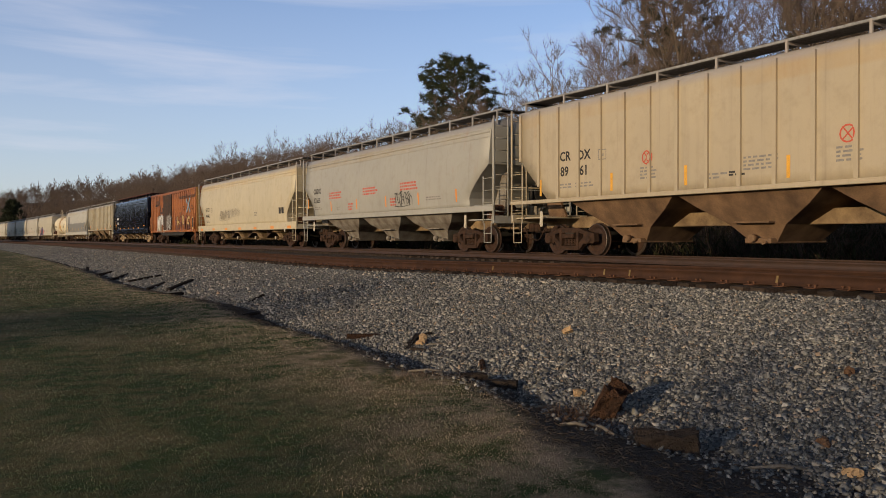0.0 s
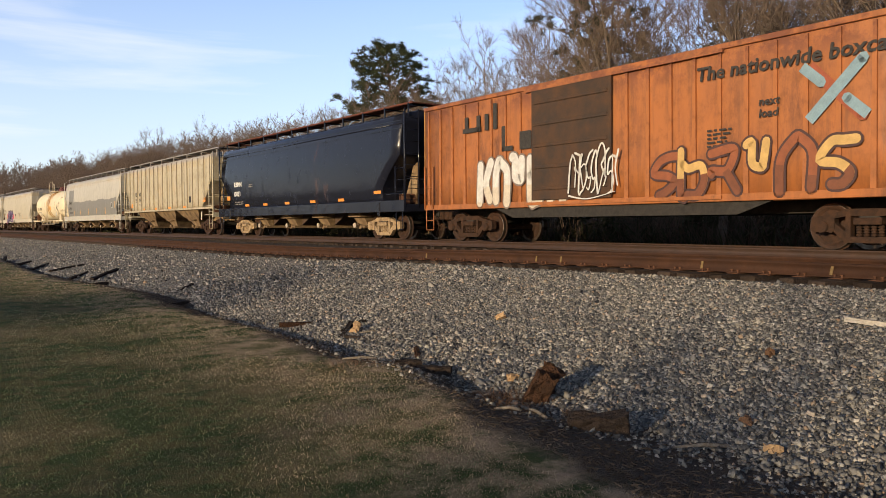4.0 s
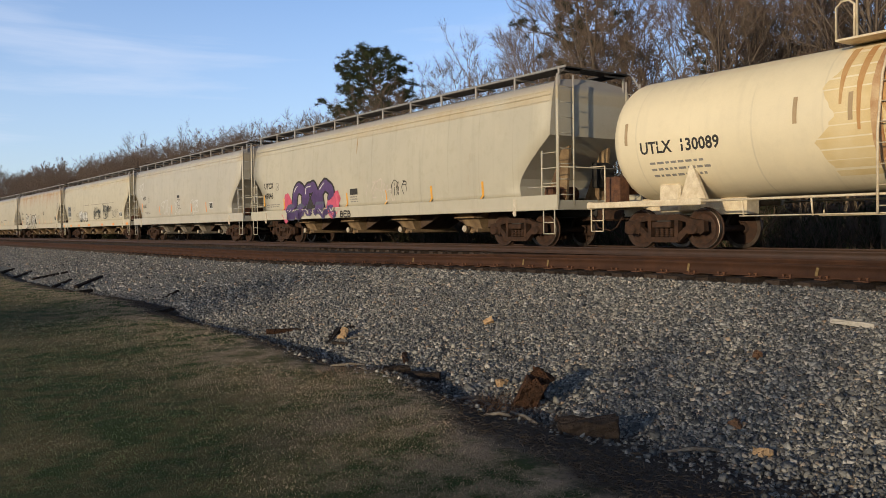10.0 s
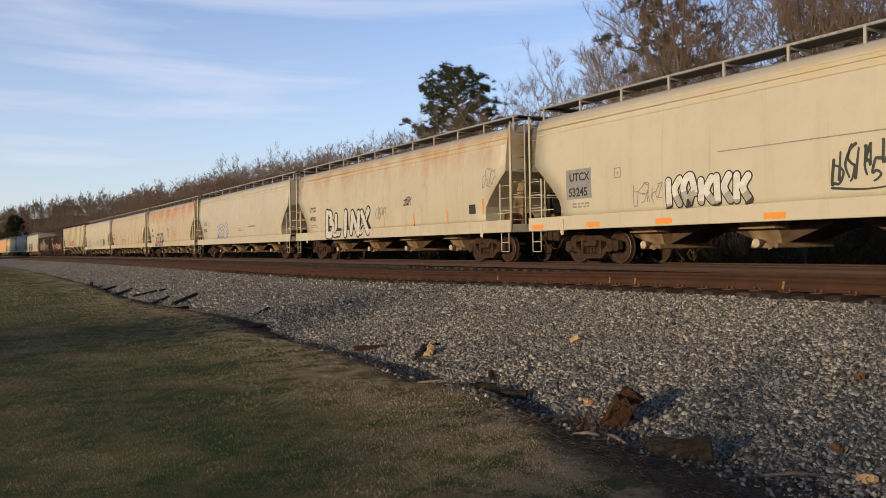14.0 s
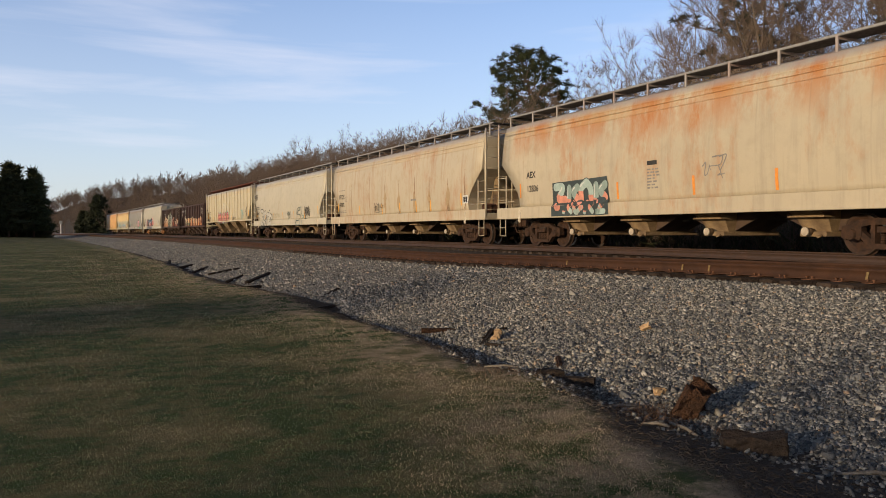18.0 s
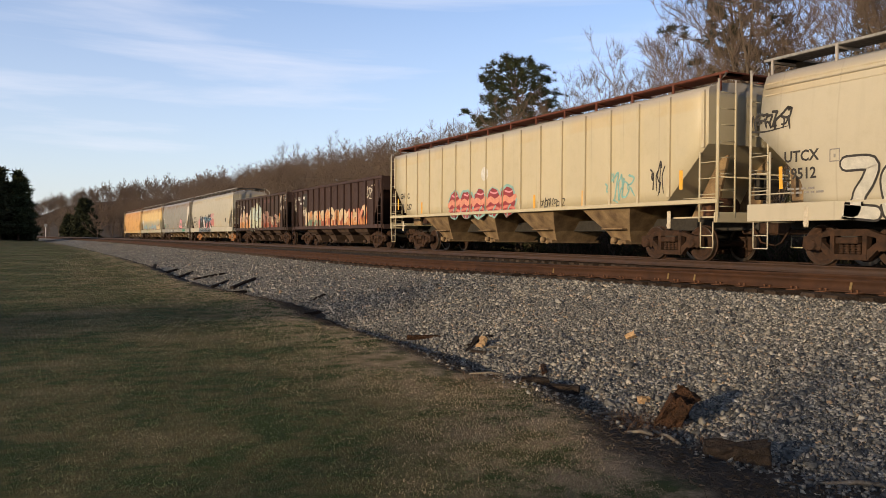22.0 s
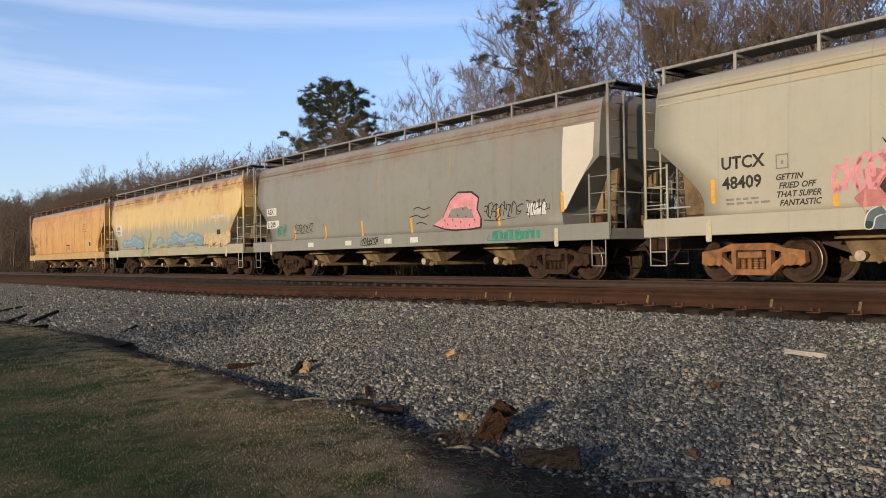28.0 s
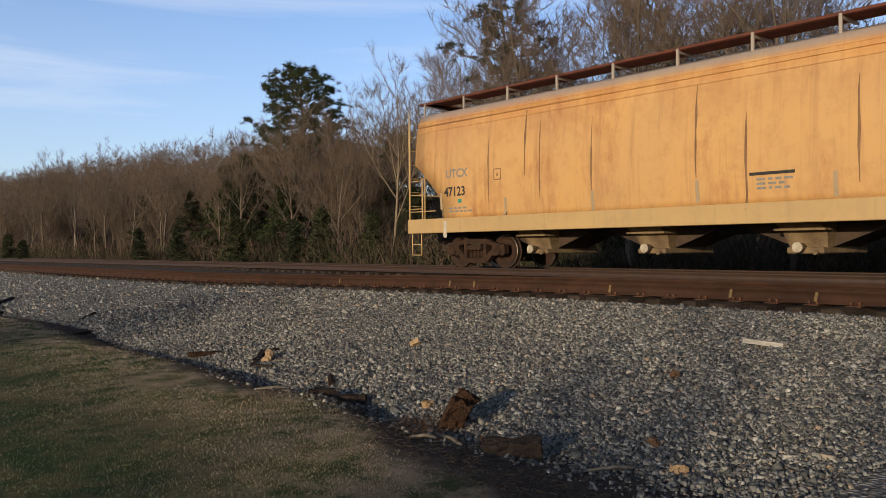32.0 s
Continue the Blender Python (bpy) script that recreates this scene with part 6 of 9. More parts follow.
for s_, m_ in ((1, SKYBLUE), (-1, RUSTP)):
    paint_on(3, "cross_arm", stroke_polys([(5.35, 3.02 - s_ * 0.52), (6.4, 3.02 + s_ * 0.52)], 0.22), m_, 0.007 + 0.002 * s_, "crossed arrows emblem, faded")
paint_on(3, "emblem_tips", stroke_polys([(5.2, 3.55), (5.6, 3.2)], 0.2) + stroke_polys([(6.5, 2.5), (6.1, 2.85)], 0.2), SKYBLUE, 0.011)
piece(3, -5.3, 1.06, 3.9, 1.45, 5, (WHITEPAINT, PALEPAINT), flat("grey_spray_paint", (0.22, 0.17, 0.14)), 41, "white sprayed letters", None, 0.24, 0.05)
scrawl(CARS[3], -1.2, 1.3, 1.7, 1.1, 6, 0.06, WHITEPAINT, [(w + 0.10, z, e) for w, z, e in PROFS[3]], 42, "white sprayed tag across the door")
piece(3, 1.4, 1.12, 4.9, 1.15, 6, (flat("umber_spray_paint", (0.30, 0.095, 0.035)), YELLOWP, flat("dark_rust_spray_paint", (0.20, 0.07, 0.03))), flat("plum_spray_paint", (0.075, 0.035, 0.028)), 43, "faded dark lettering", None, 0.16, 0.05)
paint_on(3, "placard_board", rect(7.0, 1.18, 0.62, 0.95), YELLOWP, 0.010, "yellow-edged placard board")
paint_on(3, "placard_black", rect(7.08, 1.32, 0.46, 0.72), BLACKINK, 0.014)
prints(3, 5, 3.0, 2.5, 0.6, BLACKINK, seed=10)
# 4: black car
mark(4, "RBMN", -6.95, 2.44, 0.23, WHITEINK, 1.2, bold=0.012)
mark(4, "10031", -7.01, 1.98, 0.23, WHITEINK, 1.2, bold=0.012)
prints(4, 2, -6.86, 1.66, 1.4, GREYINK, 0.10, 0.045, seed=11)
prints(4, 2, -5.0, 2.45, 0.45, GREYINK, seed=12)
stripes(4, [(-7.72, 1.90)], 0.42, 0.2, ORANGE, "orange reflective patch")
stripes(4, [(-5.29, 1.5), (-3.08, 1.5), (-0.65, 1.5), (1.9, 1.5), (4.4, 1.5), (7.2, 1.7)], 0.5, 0.11, ORANGE, "orange reflective patch")
# 5: stained ribbed car
mark(5, "RB", -6.34, 2.50, 0.26, BLACKINK)
mark(5, "MN", -5.40, 2.50, 0.26, BLACKINK)
mark(5, "95", -6.30, 2.12, 0.26, BLACKINK)
mark(5, "83", -5.37, 2.12, 0.26, BLACKINK)
prints(5, 3, -5.4, 1.95, 0.6, GREYINK)
square(5, -4.45, 2.45, 0.26, GREYINK)
stripes(5, [(-7.18, 1.9), (7.6, 1.95)], 0.42, 0.24, ORANGE, "orange reflective patch")
stripes(5, [(-4.15, 1.62), (-1.56, 1.62), (1.37, 1.62), (4.2, 1.62)], 0.5, 0.12, ORANGE, "orange reflective patch")
paint_on(5, "plate", rect(5.0, 1.85, 0.4, 0.35), BLACKINK, 0.007)
# 6: two-tone grey car
zz_ = [(-6.1 + 0.7 * k, 2.58 + (0.06 if k % 2 else 0.0) + 0.05 * math.sin(k)) for k in range(1, 22)]
polys = [[(-8.05, 1.4 + 0.085 * k), (-6.1, 1.4 + 0.085 * k), (-6.1, 1.485 + 0.085 * k), (-8.05, 1.485 + 0.085 * k)] for k in range(27)]
polys += [[(-8.28, 1.4 + 0.085 * k), (-8.05, 1.4 + 0.085 * k), (-8.05, 1.485 + 0.085 * k), (-8.28, 1.485 + 0.085 * k)] for k in range(13)]
for a_, b_ in zip([(-6.1, 2.58)] + zz_, zz_):
    for k in range(14):
        f0, f1 = k / 14, (k + 1) / 14
        polys.append([(a_[0], 1.4 + (a_[1] - 1.4) * f0), (b_[0], 1.4 + (b_[1] - 1.4) * f0), (b_[0], 1.4 + (b_[1] - 1.4) * f1), (a_[0], 1.4 + (a_[1] - 1.4) * f1)])
decal(CARS[6], "dark_grey_paint", polys, car_paint("dark_grey_band_paint", (0.25, 0.25, 0.24), 0.0, 0.4, 0.35, 25.0, stain=(0.33, 0.32, 0.30)), PROFS[6], 0.0035, "darker grey lower band, ragged edge")
mark(6, "RBMN", -7.95, 2.44, 0.26, BLACKINK, 1.15, bold=0.008)
mark(6, "10099", -7.94, 1.96, 0.26, BLACKINK, 1.1, bold=0.008)
prints(6, 2, -7.7, 1.72, 1.3, BLACKINK, seed=13)
stripes(6, [(-8.45, 2.1), (-5.92, 1.72), (-3.48, 1.72), (-0.48, 1.72), (2.4, 1.72), (5.2, 1.72), (8.1, 2.1)], 0.11, 0.5, YELLOW)
paint_on(6, "plate", rect(7.0, 1.9, 0.45, 0.4), WHITEINK, 0.008)
paint_on(6, "plate_print", rect(7.06, 1.96, 0.15, 0.28) + rect(7.25, 1.96, 0.15, 0.28), BLACKINK, 0.011)
# 7: tank car
mark(7, "UTLX", -5.9, 2.20, 0.27, BLACKINK, 0.95)
mark(7, "130089", -4.8, 2.20, 0.27, BLACKINK, 0.95)
prints(7, 3, -5.7, 1.95, 1.6, GREYINK, 0.14, 0.05, seed=14)
mark(7, "UTLX", 5.3, 3.2, 0.11, BLACKINK, 0.9)
mark(7, "130089", 5.8, 3.2, 0.11, BLACKINK, 0.9)
prints(7, 4, 3.9, 2.75, 1.5, GREYINK, 0.11, 0.04, seed=15)
prints(7, 3, 2.4, 2.3, 1.0, GREYINK, 0.11, 0.04, seed=16)
paint_on(7, "plate", rect(3.75, 2.05, 0.42, 0.36), BLACKINK, 0.008)
stripes(7, [(-6.3, 2.7), (-2.0, 2.75), (-0.9, 2.7), (1.3, 2.7), (3.0, 2.75), (5.0, 2.85)], 0.09, 0.52, TANRUN, "faded reflective stripe")
RUSTWASH = plain("rust_wash", (0.46, 0.24, 0.09), (0.52, 0.33, 0.15), 2.0, 0.8)
OCHREWASH = plain("ochre_wash", (0.62, 0.46, 0.22), (0.70, 0.56, 0.32), 1.5, 0.8)


def stain(i, name, cu, top, foot, w0, w1, mat, seed, off, label):
    """A ragged stain that runs down the round side from top to foot."""
    rg = random.Random(seed)
    n = max(4, round((top - foot) / 0.09))
    half_w = lambda k, p: (w0 + (w1 - w0) * k / n) * (0.86 + 0.16 * math.sin(0.55 * k + p + seed) + rg.uniform(-0.05, 0.05))
    rows = [(top + (foot - top) * k / n, cu - half_w(k, 0), cu + half_w(k, 2)) for k in range(n + 1)]
    decal(CARS[i], name, [[(a, z), (b, z), (d, y), (c, y)] for (z, a, b), (y, c, d) in zip(rows, rows[1:])], mat, PROFS[i], off, label)


stain(7, "ochre_stain", -0.55, 3.9, 1.45, 0.75, 1.15, OCHREWASH, 72, 0.002, "ochre stain spreading from the valve")
stain(7, "rust_stain", 0.05, 3.95, 2.15, 0.62, 0.40, RUSTWASH, 71, 0.005, "rust stain below the valve")
for k_, (u_, h_) in enumerate(((-0.75, 1.6), (-1.1, 1.1), (0.85, 1.2), (1.15, 0.7))):
    stain(7, "rust_run", u_, 3.85, 3.85 - h_, 0.09, 0.03, RUSTWASH, 73 + k_, 0.007, "thin rust run")
# 8: beige car with purple lettering
mark(8, "UTCX", -8.59, 2.35, 0.25, BLACKINK)
mark(8, "49046", -8.55, 1.92, 0.25, BLACKINK)
prints(8, 2, -8.4, 1.62, 1.5, GREYINK)
square(8, -7.36, 2.25, 0.27, GREYINK)
paint_on(8, "graffiti_halo", [blob(-6.25, 1.45, 0.45, 0.55, 81, 16), blob(-2.25, 1.55, 0.55, 0.58, 82, 16), blob(-1.80, 1.72, 0.17, 0.16, 83, 12), blob(-6.35, 1.92, 0.22, 0.12, 88, 12)], PINK, 0.006, "pink sprayed cloud")
piece(8, -5.75, 1.42, 3.5, 0.98, 3, (PURPLE, flat("deep_purple_spray_paint", (0.085, 0.045, 0.135))), BLACKINK, 84, "purple rounded letters outlined in black", None, 0.40, 0.085, ("arch", "ring", "arch"), WHITEPAINT)
piece(8, -6.35, 1.00, 4.4, 0.62, 5, (PURPLE, flat("deep_purple_spray_paint", (0.085, 0.045, 0.135))), flat("slate_violet_spray_paint", (0.10, 0.09, 0.13)), 85, "small purple letters", None, 0.42, 0.05, None, WHITEPAINT)
for k_, n_ in enumerate("BEB"):
    paint_on(8, "graffiti_tag", [p for run in form(n_, -1.55 + 0.28 * k_, 1.02, 0.20, 0.19, random.Random(4), 0.0) for p in ribbon(run, 0.055)], BLACKINK, 0.010, "black sprayed letters on the sill")
stripes(8, [(-8.64, 1.85), (-6.62, 1.62), (-1.15, 1.63), (1.6, 1.63), (4.3, 1.63), (6.9, 1.63)], 0.10, 0.5, YELLOW)
paint_on(8, "plate", rect(-0.9, 1.8, 0.55, 0.22), BLACKINK, 0.008)
prints(8, 3, -0.9, 1.7, 0.5, GREYINK)
scrawl(CARS[8], 1.9, 1.7, 0.9, 0.45, 3, 0.035, BLACKINK, PROFS[8], 86, "black sprayed tag")
scrawl(CARS[8], 0.3, 1.5, 1.9, 0.7, 4, 0.06, flat("pale_pink_spray_paint", (0.60, 0.52, 0.43)), PROFS[8], 87, "faded pink tag")
rust_runs(8, [(-0.4, 3.6)], TANRUN, 5, 0.7, 0.08)
# 9: greyish white car
mark(9, "AEX", -6.95, 2.50, 0.22, BLACKINK)
mark(9, "6102", -6.93, 2.02, 0.22, BLACKINK)
square(9, -5.9, 2.32, 0.25, GREYINK)
prints(9, 2, -6.6, 1.72, 1.1, GREYINK)
stripes(9, [(-7.11, 2.05), (-3.70, 1.78), (-1.50, 1.78), (1.81, 1.78), (4.06, 1.78)], 0.10, 0.5, ORANGE)
paint_on(9, "plate", rect(-0.48, 2.42, 0.42, 0.14), BLACKINK, 0.008)
prints(9, 7, -0.48, 2.3, 0.45, GREYINK, seed=17)
for u_, z_, w_, sd in ((-3.4, 1.5, 1.5, 91), (1.6, 1.4, 1.3, 92), (-7.9, 2.7, 0.9, 93), (-1.0, 1.4, 0.9, 94)):
    scrawl(CARS[9], u_, z_, w_, 0.8, 3, 0.05, WHITEPAINT, PROFS[9], sd, "faint white sprayed tag")
paint_on(9, "plate", rect(4.55, 1.65, 0.5, 0.36), WHITEINK, 0.008)
paint_on(9, "plate_print", rect(4.6, 1.7, 0.18, 0.26) + rect(4.82, 1.7, 0.18, 0.26), BLACKINK, 0.011)
# 10: ivory car with black tags
paint_on(10, "grey_patch", rect(-8.05, 1.84, 1.1, 0.84), GREYPATCH, 0.005, "square grey repaint patch")
mark(10, "UTCX", -7.9, 2.35, 0.23, BLACKINK)
mark(10, "53245", -7.95, 1.92, 0.24, BLACKINK)
prints(10, 2, -7.8, 1.68, 0.7, GREYINK)
square(10, -6.0, 2.3, 0.25, GREYINK)
piece(10, -4.15, 1.42, 2.55, 0.74, 5, (WHITEPAINT, flat("grey_wash_spray_paint", (0.38, 0.36, 0.31))), BLACKINK, 101, "black and white sprayed letters", None, 0.26, 0.035)
scrawl(CARS[10], 0.35, 1.62, 2.0, 0.78, 8, 0.07, flat("dark_green_black_spray_paint", (0.05, 0.055, 0.045)), PROFS[10], 102, "black looping tag")
scrawl(CARS[10], 3.0, 1.62, 1.5, 0.85, 6, 0.07, flat("dark_green_black_spray_paint", (0.05, 0.055, 0.045)), PROFS[10], 103, "black looping tag")
scrawl(CARS[10], 4.3, 2.0, 0.95, 0.36, 4, 0.045, BLACKINK, PROFS[10], 104, "black sprayed tag")
scrawl(CARS[10], -5.3, 1.55, 1.0, 0.5, 4, 0.03, GREYINK, PROFS[10], 105, "grey sprayed tag")
scrawl(CARS[10], 5.4, 1.6, 1.6, 0.5, 5, 0.03, GREYINK, PROFS[10], 106, "grey sprayed tag")
paint_on(10, "painted_line", stroke_polys([(-2.5, 2.62), (1.5, 2.61), (6.0, 2.6)], 0.025), GREYINK, 0.007)
paint_on(10, "plate", rect(7.3, 1.58, 0.66, 0.34), WHITEINK, 0.008)
paint_on(10, "plate_print", rect(7.35, 1.63, 0.25, 0.24) + rect(7.66, 1.63, 0.25, 0.24), BLACKINK, 0.011)
sill_reflectors(10, (-9.4, -6.86, -4.19, -0.96, 2.9, 5.94, 9.3))
# 11: ivory car with rusty top
mark(11, "UTCX", -7.92, 2.40, 0.22, BLACKINK)
mark(11, "48902", -7.88, 1.94, 0.22, BLACKINK)
prints(11, 2, -7.8, 1.7, 0.9, GREYINK)
piece(11, -5.7, 1.10, 4.9, 1.25, 5, (flat("ivory_spray_paint", (0.62, 0.58, 0.50)),), BLACKINK, 111, "black outlined letters", None, 0.24, 0.075, "BLINX", WHITEPAINT)
scrawl(CARS[11], -0.2, 1.75, 1.0, 0.5, 3, 0.035, GREYINK, PROFS[11], 112, "grey sprayed tag")
scrawl(CARS[11], 8.2, 2.5, 0.7, 0.7, 3, 0.035, GREYINK, PROFS[11], 113, "grey sprayed tag")
scrawl(CARS[11], 2.4, 2.2, 0.7, 0.3, 2, 0.05, BLACKINK, PROFS[11], 114, "black sprayed tag")
stripes(11, [(-7.9, 1.6), (0.62, 1.64), (3.26, 1.62), (5.83, 1.64), (8.25, 1.88)], 0.09, 0.5, ORANGE)
paint_on(11, "plate", rect(7.35, 1.66, 0.42, 0.32), BLACKINK, 0.008)
# 12: pale beige car
mark(12, "UTCX", -8.24, 2.36, 0.25, BLACKINK)
mark(12, "47667", -8.20, 1.88, 0.25, BLACKINK)
prints(12, 3, -8.1, 1.68, 0.9, GREYINK)
square(12, -6.95, 2.25, 0.27, GREYINK)
piece(12, -4.75, 1.40, 2.75, 0.92, 4, (flat("pale_wash_spray_paint", (0.52, 0.51, 0.47)),), flat("slate_blue_spray_paint", (0.15, 0.20, 0.31)), 121, "blue outlined loops", None, 0.20, 0.05, ("wave", "wave", "arch", "ring"))
stripes(12, [(-8.36, 1.89), (-5.81, 1.65), (-3.07, 1.66), (-0.35, 1.65), (2.4, 1.65), (5.1, 1.65), (8.2, 1.9)], 0.10, 0.5, YELLOW)
prints(12, 2, 0.3, 1.9, 0.9, GREYINK, 0.12, 0.06)
paint_on(12, "smear", rect(2.4, 1.95, 1.5, 0.1), GREYINK, 0.006)
# 13: rusted cream car
mark(13, "AEX", -6.85, 2.38, 0.22, BLACKINK)
mark(13, "12836", -6.85, 1.90, 0.22, BLACKINK)
paint_on(13, "graffiti_ground", [[(-5.2, 1.02 + 0.11 * k_), (-2.06 - 0.013 * k_, 1.03 + 0.115 * k_), (-2.06 - 0.013 * (k_ + 1), 1.03 + 0.115 * (k_ + 1)), (-5.2, 1.02 + 0.11 * (k_ + 1))] for k_ in range(10)], flat("black_green_spray_paint", (0.05, 0.065, 0.06)), 0.007, "dark edged graffiti panel")
piece(13, -5.1, 1.42, 2.9, 0.72, 4, (flat("mint_spray_paint", (0.42, 0.52, 0.46)), flat("grey_green_spray_paint", (0.30, 0.38, 0.33)), SALMON), flat("black_green_spray_paint", (0.05, 0.065, 0.06)), 131, "mint and salmon letters", None, 0.36, 0.03, None, WHITEPAINT)
piece(13, -5.1, 1.06, 2.9, 0.46, 5, (SALMON, flat("mint_spray_paint", (0.42, 0.52, 0.46))), flat("black_green_spray_paint", (0.05, 0.065, 0.06)), 132, "salmon letters", None, 0.36, 0.03)
stripes(13, [(-7.29, 1.96), (-1.70, 1.72), (1.49, 1.72), (4.2, 1.72), (7.2, 1.9)], 0.09, 0.5, ORANGE)
paint_on(13, "plate", rect(-0.35, 2.36, 0.42, 0.12), BLACKINK, 0.008)
prints(13, 7, -0.35, 2.22, 0.45, GREYINK, seed=18)
scrawl(CARS[13], 1.8, 1.7, 0.8, 0.7, 2, 0.04, GREYINK, PROFS[13], 132, "grey sprayed tag")
# 14: rust-streaked cream car
mark(14, "UTCX", -8.21, 2.38, 0.25, BLACKINK)
mark(14, "47892", -8.18, 1.94, 0.25, BLACKINK)
prints(14, 1, -8.2, 2.85, 1.0, GREYINK)
prints(14, 2, -8.1, 1.68, 1.3, GREYINK)
square(14, -7.1, 2.22, 0.26, GREYINK)
rust_runs(14, [(-6.1, 2.3), (-3.2, 2.6), (-0.9, 2.45), (0.95, 2.25), (2.85, 2.3), (4.5, 2.1), (6.4, 1.95), (8.0, 2.2)], RUNRUST, 14, 1.7, 0.09)
rust_runs(14, [(-0.9, 2.0), (0.95, 1.9), (2.85, 1.9), (4.5, 1.8), (6.4, 1.9)], TANRUN, 15, 1.1, 0.45)
stripes(14, [(-8.41, 1.91), (-4.77, 1.68), (-1.35, 1.66), (1.0, 1.66), (3.0, 1.66), (4.6, 1.66), (7.64, 1.84)], 0.10, 0.5, YELLOW)
scrawl(CARS[14], -2.5, 1.55, 1.3, 0.42, 5, 0.03, BLACKINK, PROFS[14], 141, "thin black tag")
paint_on(14, "plate", rect(7.8, 1.66, 0.46, 0.32), WHITEINK, 0.008)
paint_on(14, "plate_print", rect(7.85, 1.7, 0.16, 0.23) + rect(8.04, 1.7, 0.16, 0.23), BLACKINK, 0.011)
paint_on(14, "smear", rect(2.4, 1.95, 0.6, 0.08), GREYINK, 0.009)
# 15: warm white car
mark(15, "UTCX", -8.78, 2.28, 0.24, BLACKINK)
mark(15, "59512", -8.76, 1.90, 0.24, BLACKINK)
prints(15, 2, -8.7, 1.66, 0.8, GREYINK)
square(15, -7.6, 2.2, 0.25, GREYINK)
scrawl(CARS[15], -9.75, 3.08, 1.1, 0.42, 5, 0.07, BLACKINK, PROFS[15], 151, "black sprayed tag")
piece(15, -7.3, 1.00, 3.5, 1.12, 4, (flat("bone_spray_paint", (0.56, 0.53, 0.45)),), BLACKINK, 152, "black outlined letters", None, 0.22, 0.05, ("hook", "ring", "arch", "bowl"))
scrawl(CARS[15], -4.3, 1.6, 2.6, 0.3, 8, 0.03, flat("olive_spray_paint", (0.40, 0.36, 0.24)), PROFS[15], 153, "olive sprayed tag")
scrawl(CARS[15], 0.6, 1.38, 0.8, 0.55, 4, 0.05, flat("dark_teal_spray_paint", (0.04, 0.075, 0.07)), PROFS[15], 154, "dark teal sprayed tag")
paint_on(15, "graffiti_outline", ribbon(spline([(3.05, 1.72), (3.25, 2.02), (3.75, 2.15), (4.0, 2.0), (3.5, 1.95), (3.25, 1.72), (3.7, 1.70), (4.0, 1.58), (3.85, 1.30), (3.3, 1.28), (3.0, 1.10)]), 0.06), flat("dark_teal_spray_paint", (0.04, 0.075, 0.07)), 0.009, "big dark outline")
paint_on(15, "graffiti_outline", ribbon(spline([(4.05, 2.1), (4.2, 2.22), (4.28, 1.7), (4.85, 1.55), (4.4, 1.40), (4.55, 1.05)]), 0.06) + ribbon(spline([(2.95, 1.35), (3.1, 1.02), (3.9, 1.00), (4.1, 1.30)]), 0.045), flat("sea_green_spray_paint", (0.20, 0.29, 0.26)), 0.009, "pale green outline")
scrawl(CARS[15], 4.95, 1.45, 1.2, 0.72, 5, 0.07, BLACKINK, PROFS[15], 155, "heavy black looping tag")
stripes(15, [(-8.87, 1.95), (-6.06, 1.75), (-3.33, 1.68), (-0.70, 1.69), (2.31, 1.68), (4.9, 1.68), (8.0, 1.9)], 0.10, 0.5, YELLOW)
# 16: yellowish ribbed car
for t_, u_, z_ in (("GA", -9.40, 2.34), ("C", -8.62, 2.32), ("73", -9.34, 1.84), ("267", -8.66, 1.82)):
    mark(16, t_, u_, z_, 0.25, BLACKINK)
oval = [(-1.36 + 0.27 * math.cos(6.283 * k / 20), 2.96 + 0.27 * math.sin(6.283 * k / 20)) for k in range(20)]
paint_on(16, "white_oval", [oval], WHITEPAINT, 0.006, "plain white disc")
paint_on(16, "graffiti_halo", [blob(-3.85 + 1.06 * k, 1.86 + 0.05 * math.sin(k * 2), 0.60, 0.585, 170 + k, 18, 0.12) for k in range(5)], flat("aqua_spray_paint", (0.26, 0.46, 0.42)), 0.007, "aqua sprayed edge")
for k_ in range(5):
    c_ = -3.85 + 1.06 * k_
    paint_on(16, "graffiti_fill", [blob(c_, 1.86, 0.50, 0.53, 170 + k_, 18, 0.12)], MAROON, 0.0105, "dark red letters" if k_ == 0 else "")
    paint_on(16, "graffiti_band", ribbon(spline([(c_ - 0.50, 1.86), (c_ - 0.2, 2.00), (c_ + 0.12, 1.90), (c_ + 0.50, 2.02)]), 0.21), SALMON, 0.0145)
    paint_on(16, "graffiti_band", ribbon(spline([(c_ - 0.46, 1.64), (c_, 1.70), (c_ + 0.46, 1.62)]), 0.10), flat("coral_spray_paint", (0.66, 0.20, 0.15)), 0.0165)
    paint_on(16, "graffiti_band", ribbon(spline([(c_ - 0.20, 2.26), (c_ + 0.1, 2.20), (c_ + 0.3, 2.24)]), 0.06), ROSE, 0.0165)
    paint_on(16, "graffiti_line", ribbon(spline([(c_ - 0.05, 1.36), (c_ + 0.02, 1.60), (c_ + 0.18, 1.74)]), 0.07), flat("aqua_spray_paint", (0.26, 0.46, 0.42)), 0.0185)
stripes(16, [(-9.68, 2.1), (-7.04, 1.85), (-4.28, 1.85), (-1.06, 1.82), (2.13, 1.78), (4.90, 1.78), (9.2, 2.1)], 0.13, 0.5, YELLOW)
scrawl(CARS[16], 2.35, 1.6, 0.85, 0.28, 4, 0.04, BLACKINK, PROFS[16], 163, "small black tag")
scrawl(CARS[16], 3.3, 1.62, 0.6, 0.2, 3, 0.035, BLACKINK, PROFS[16], 164, "small black tag")
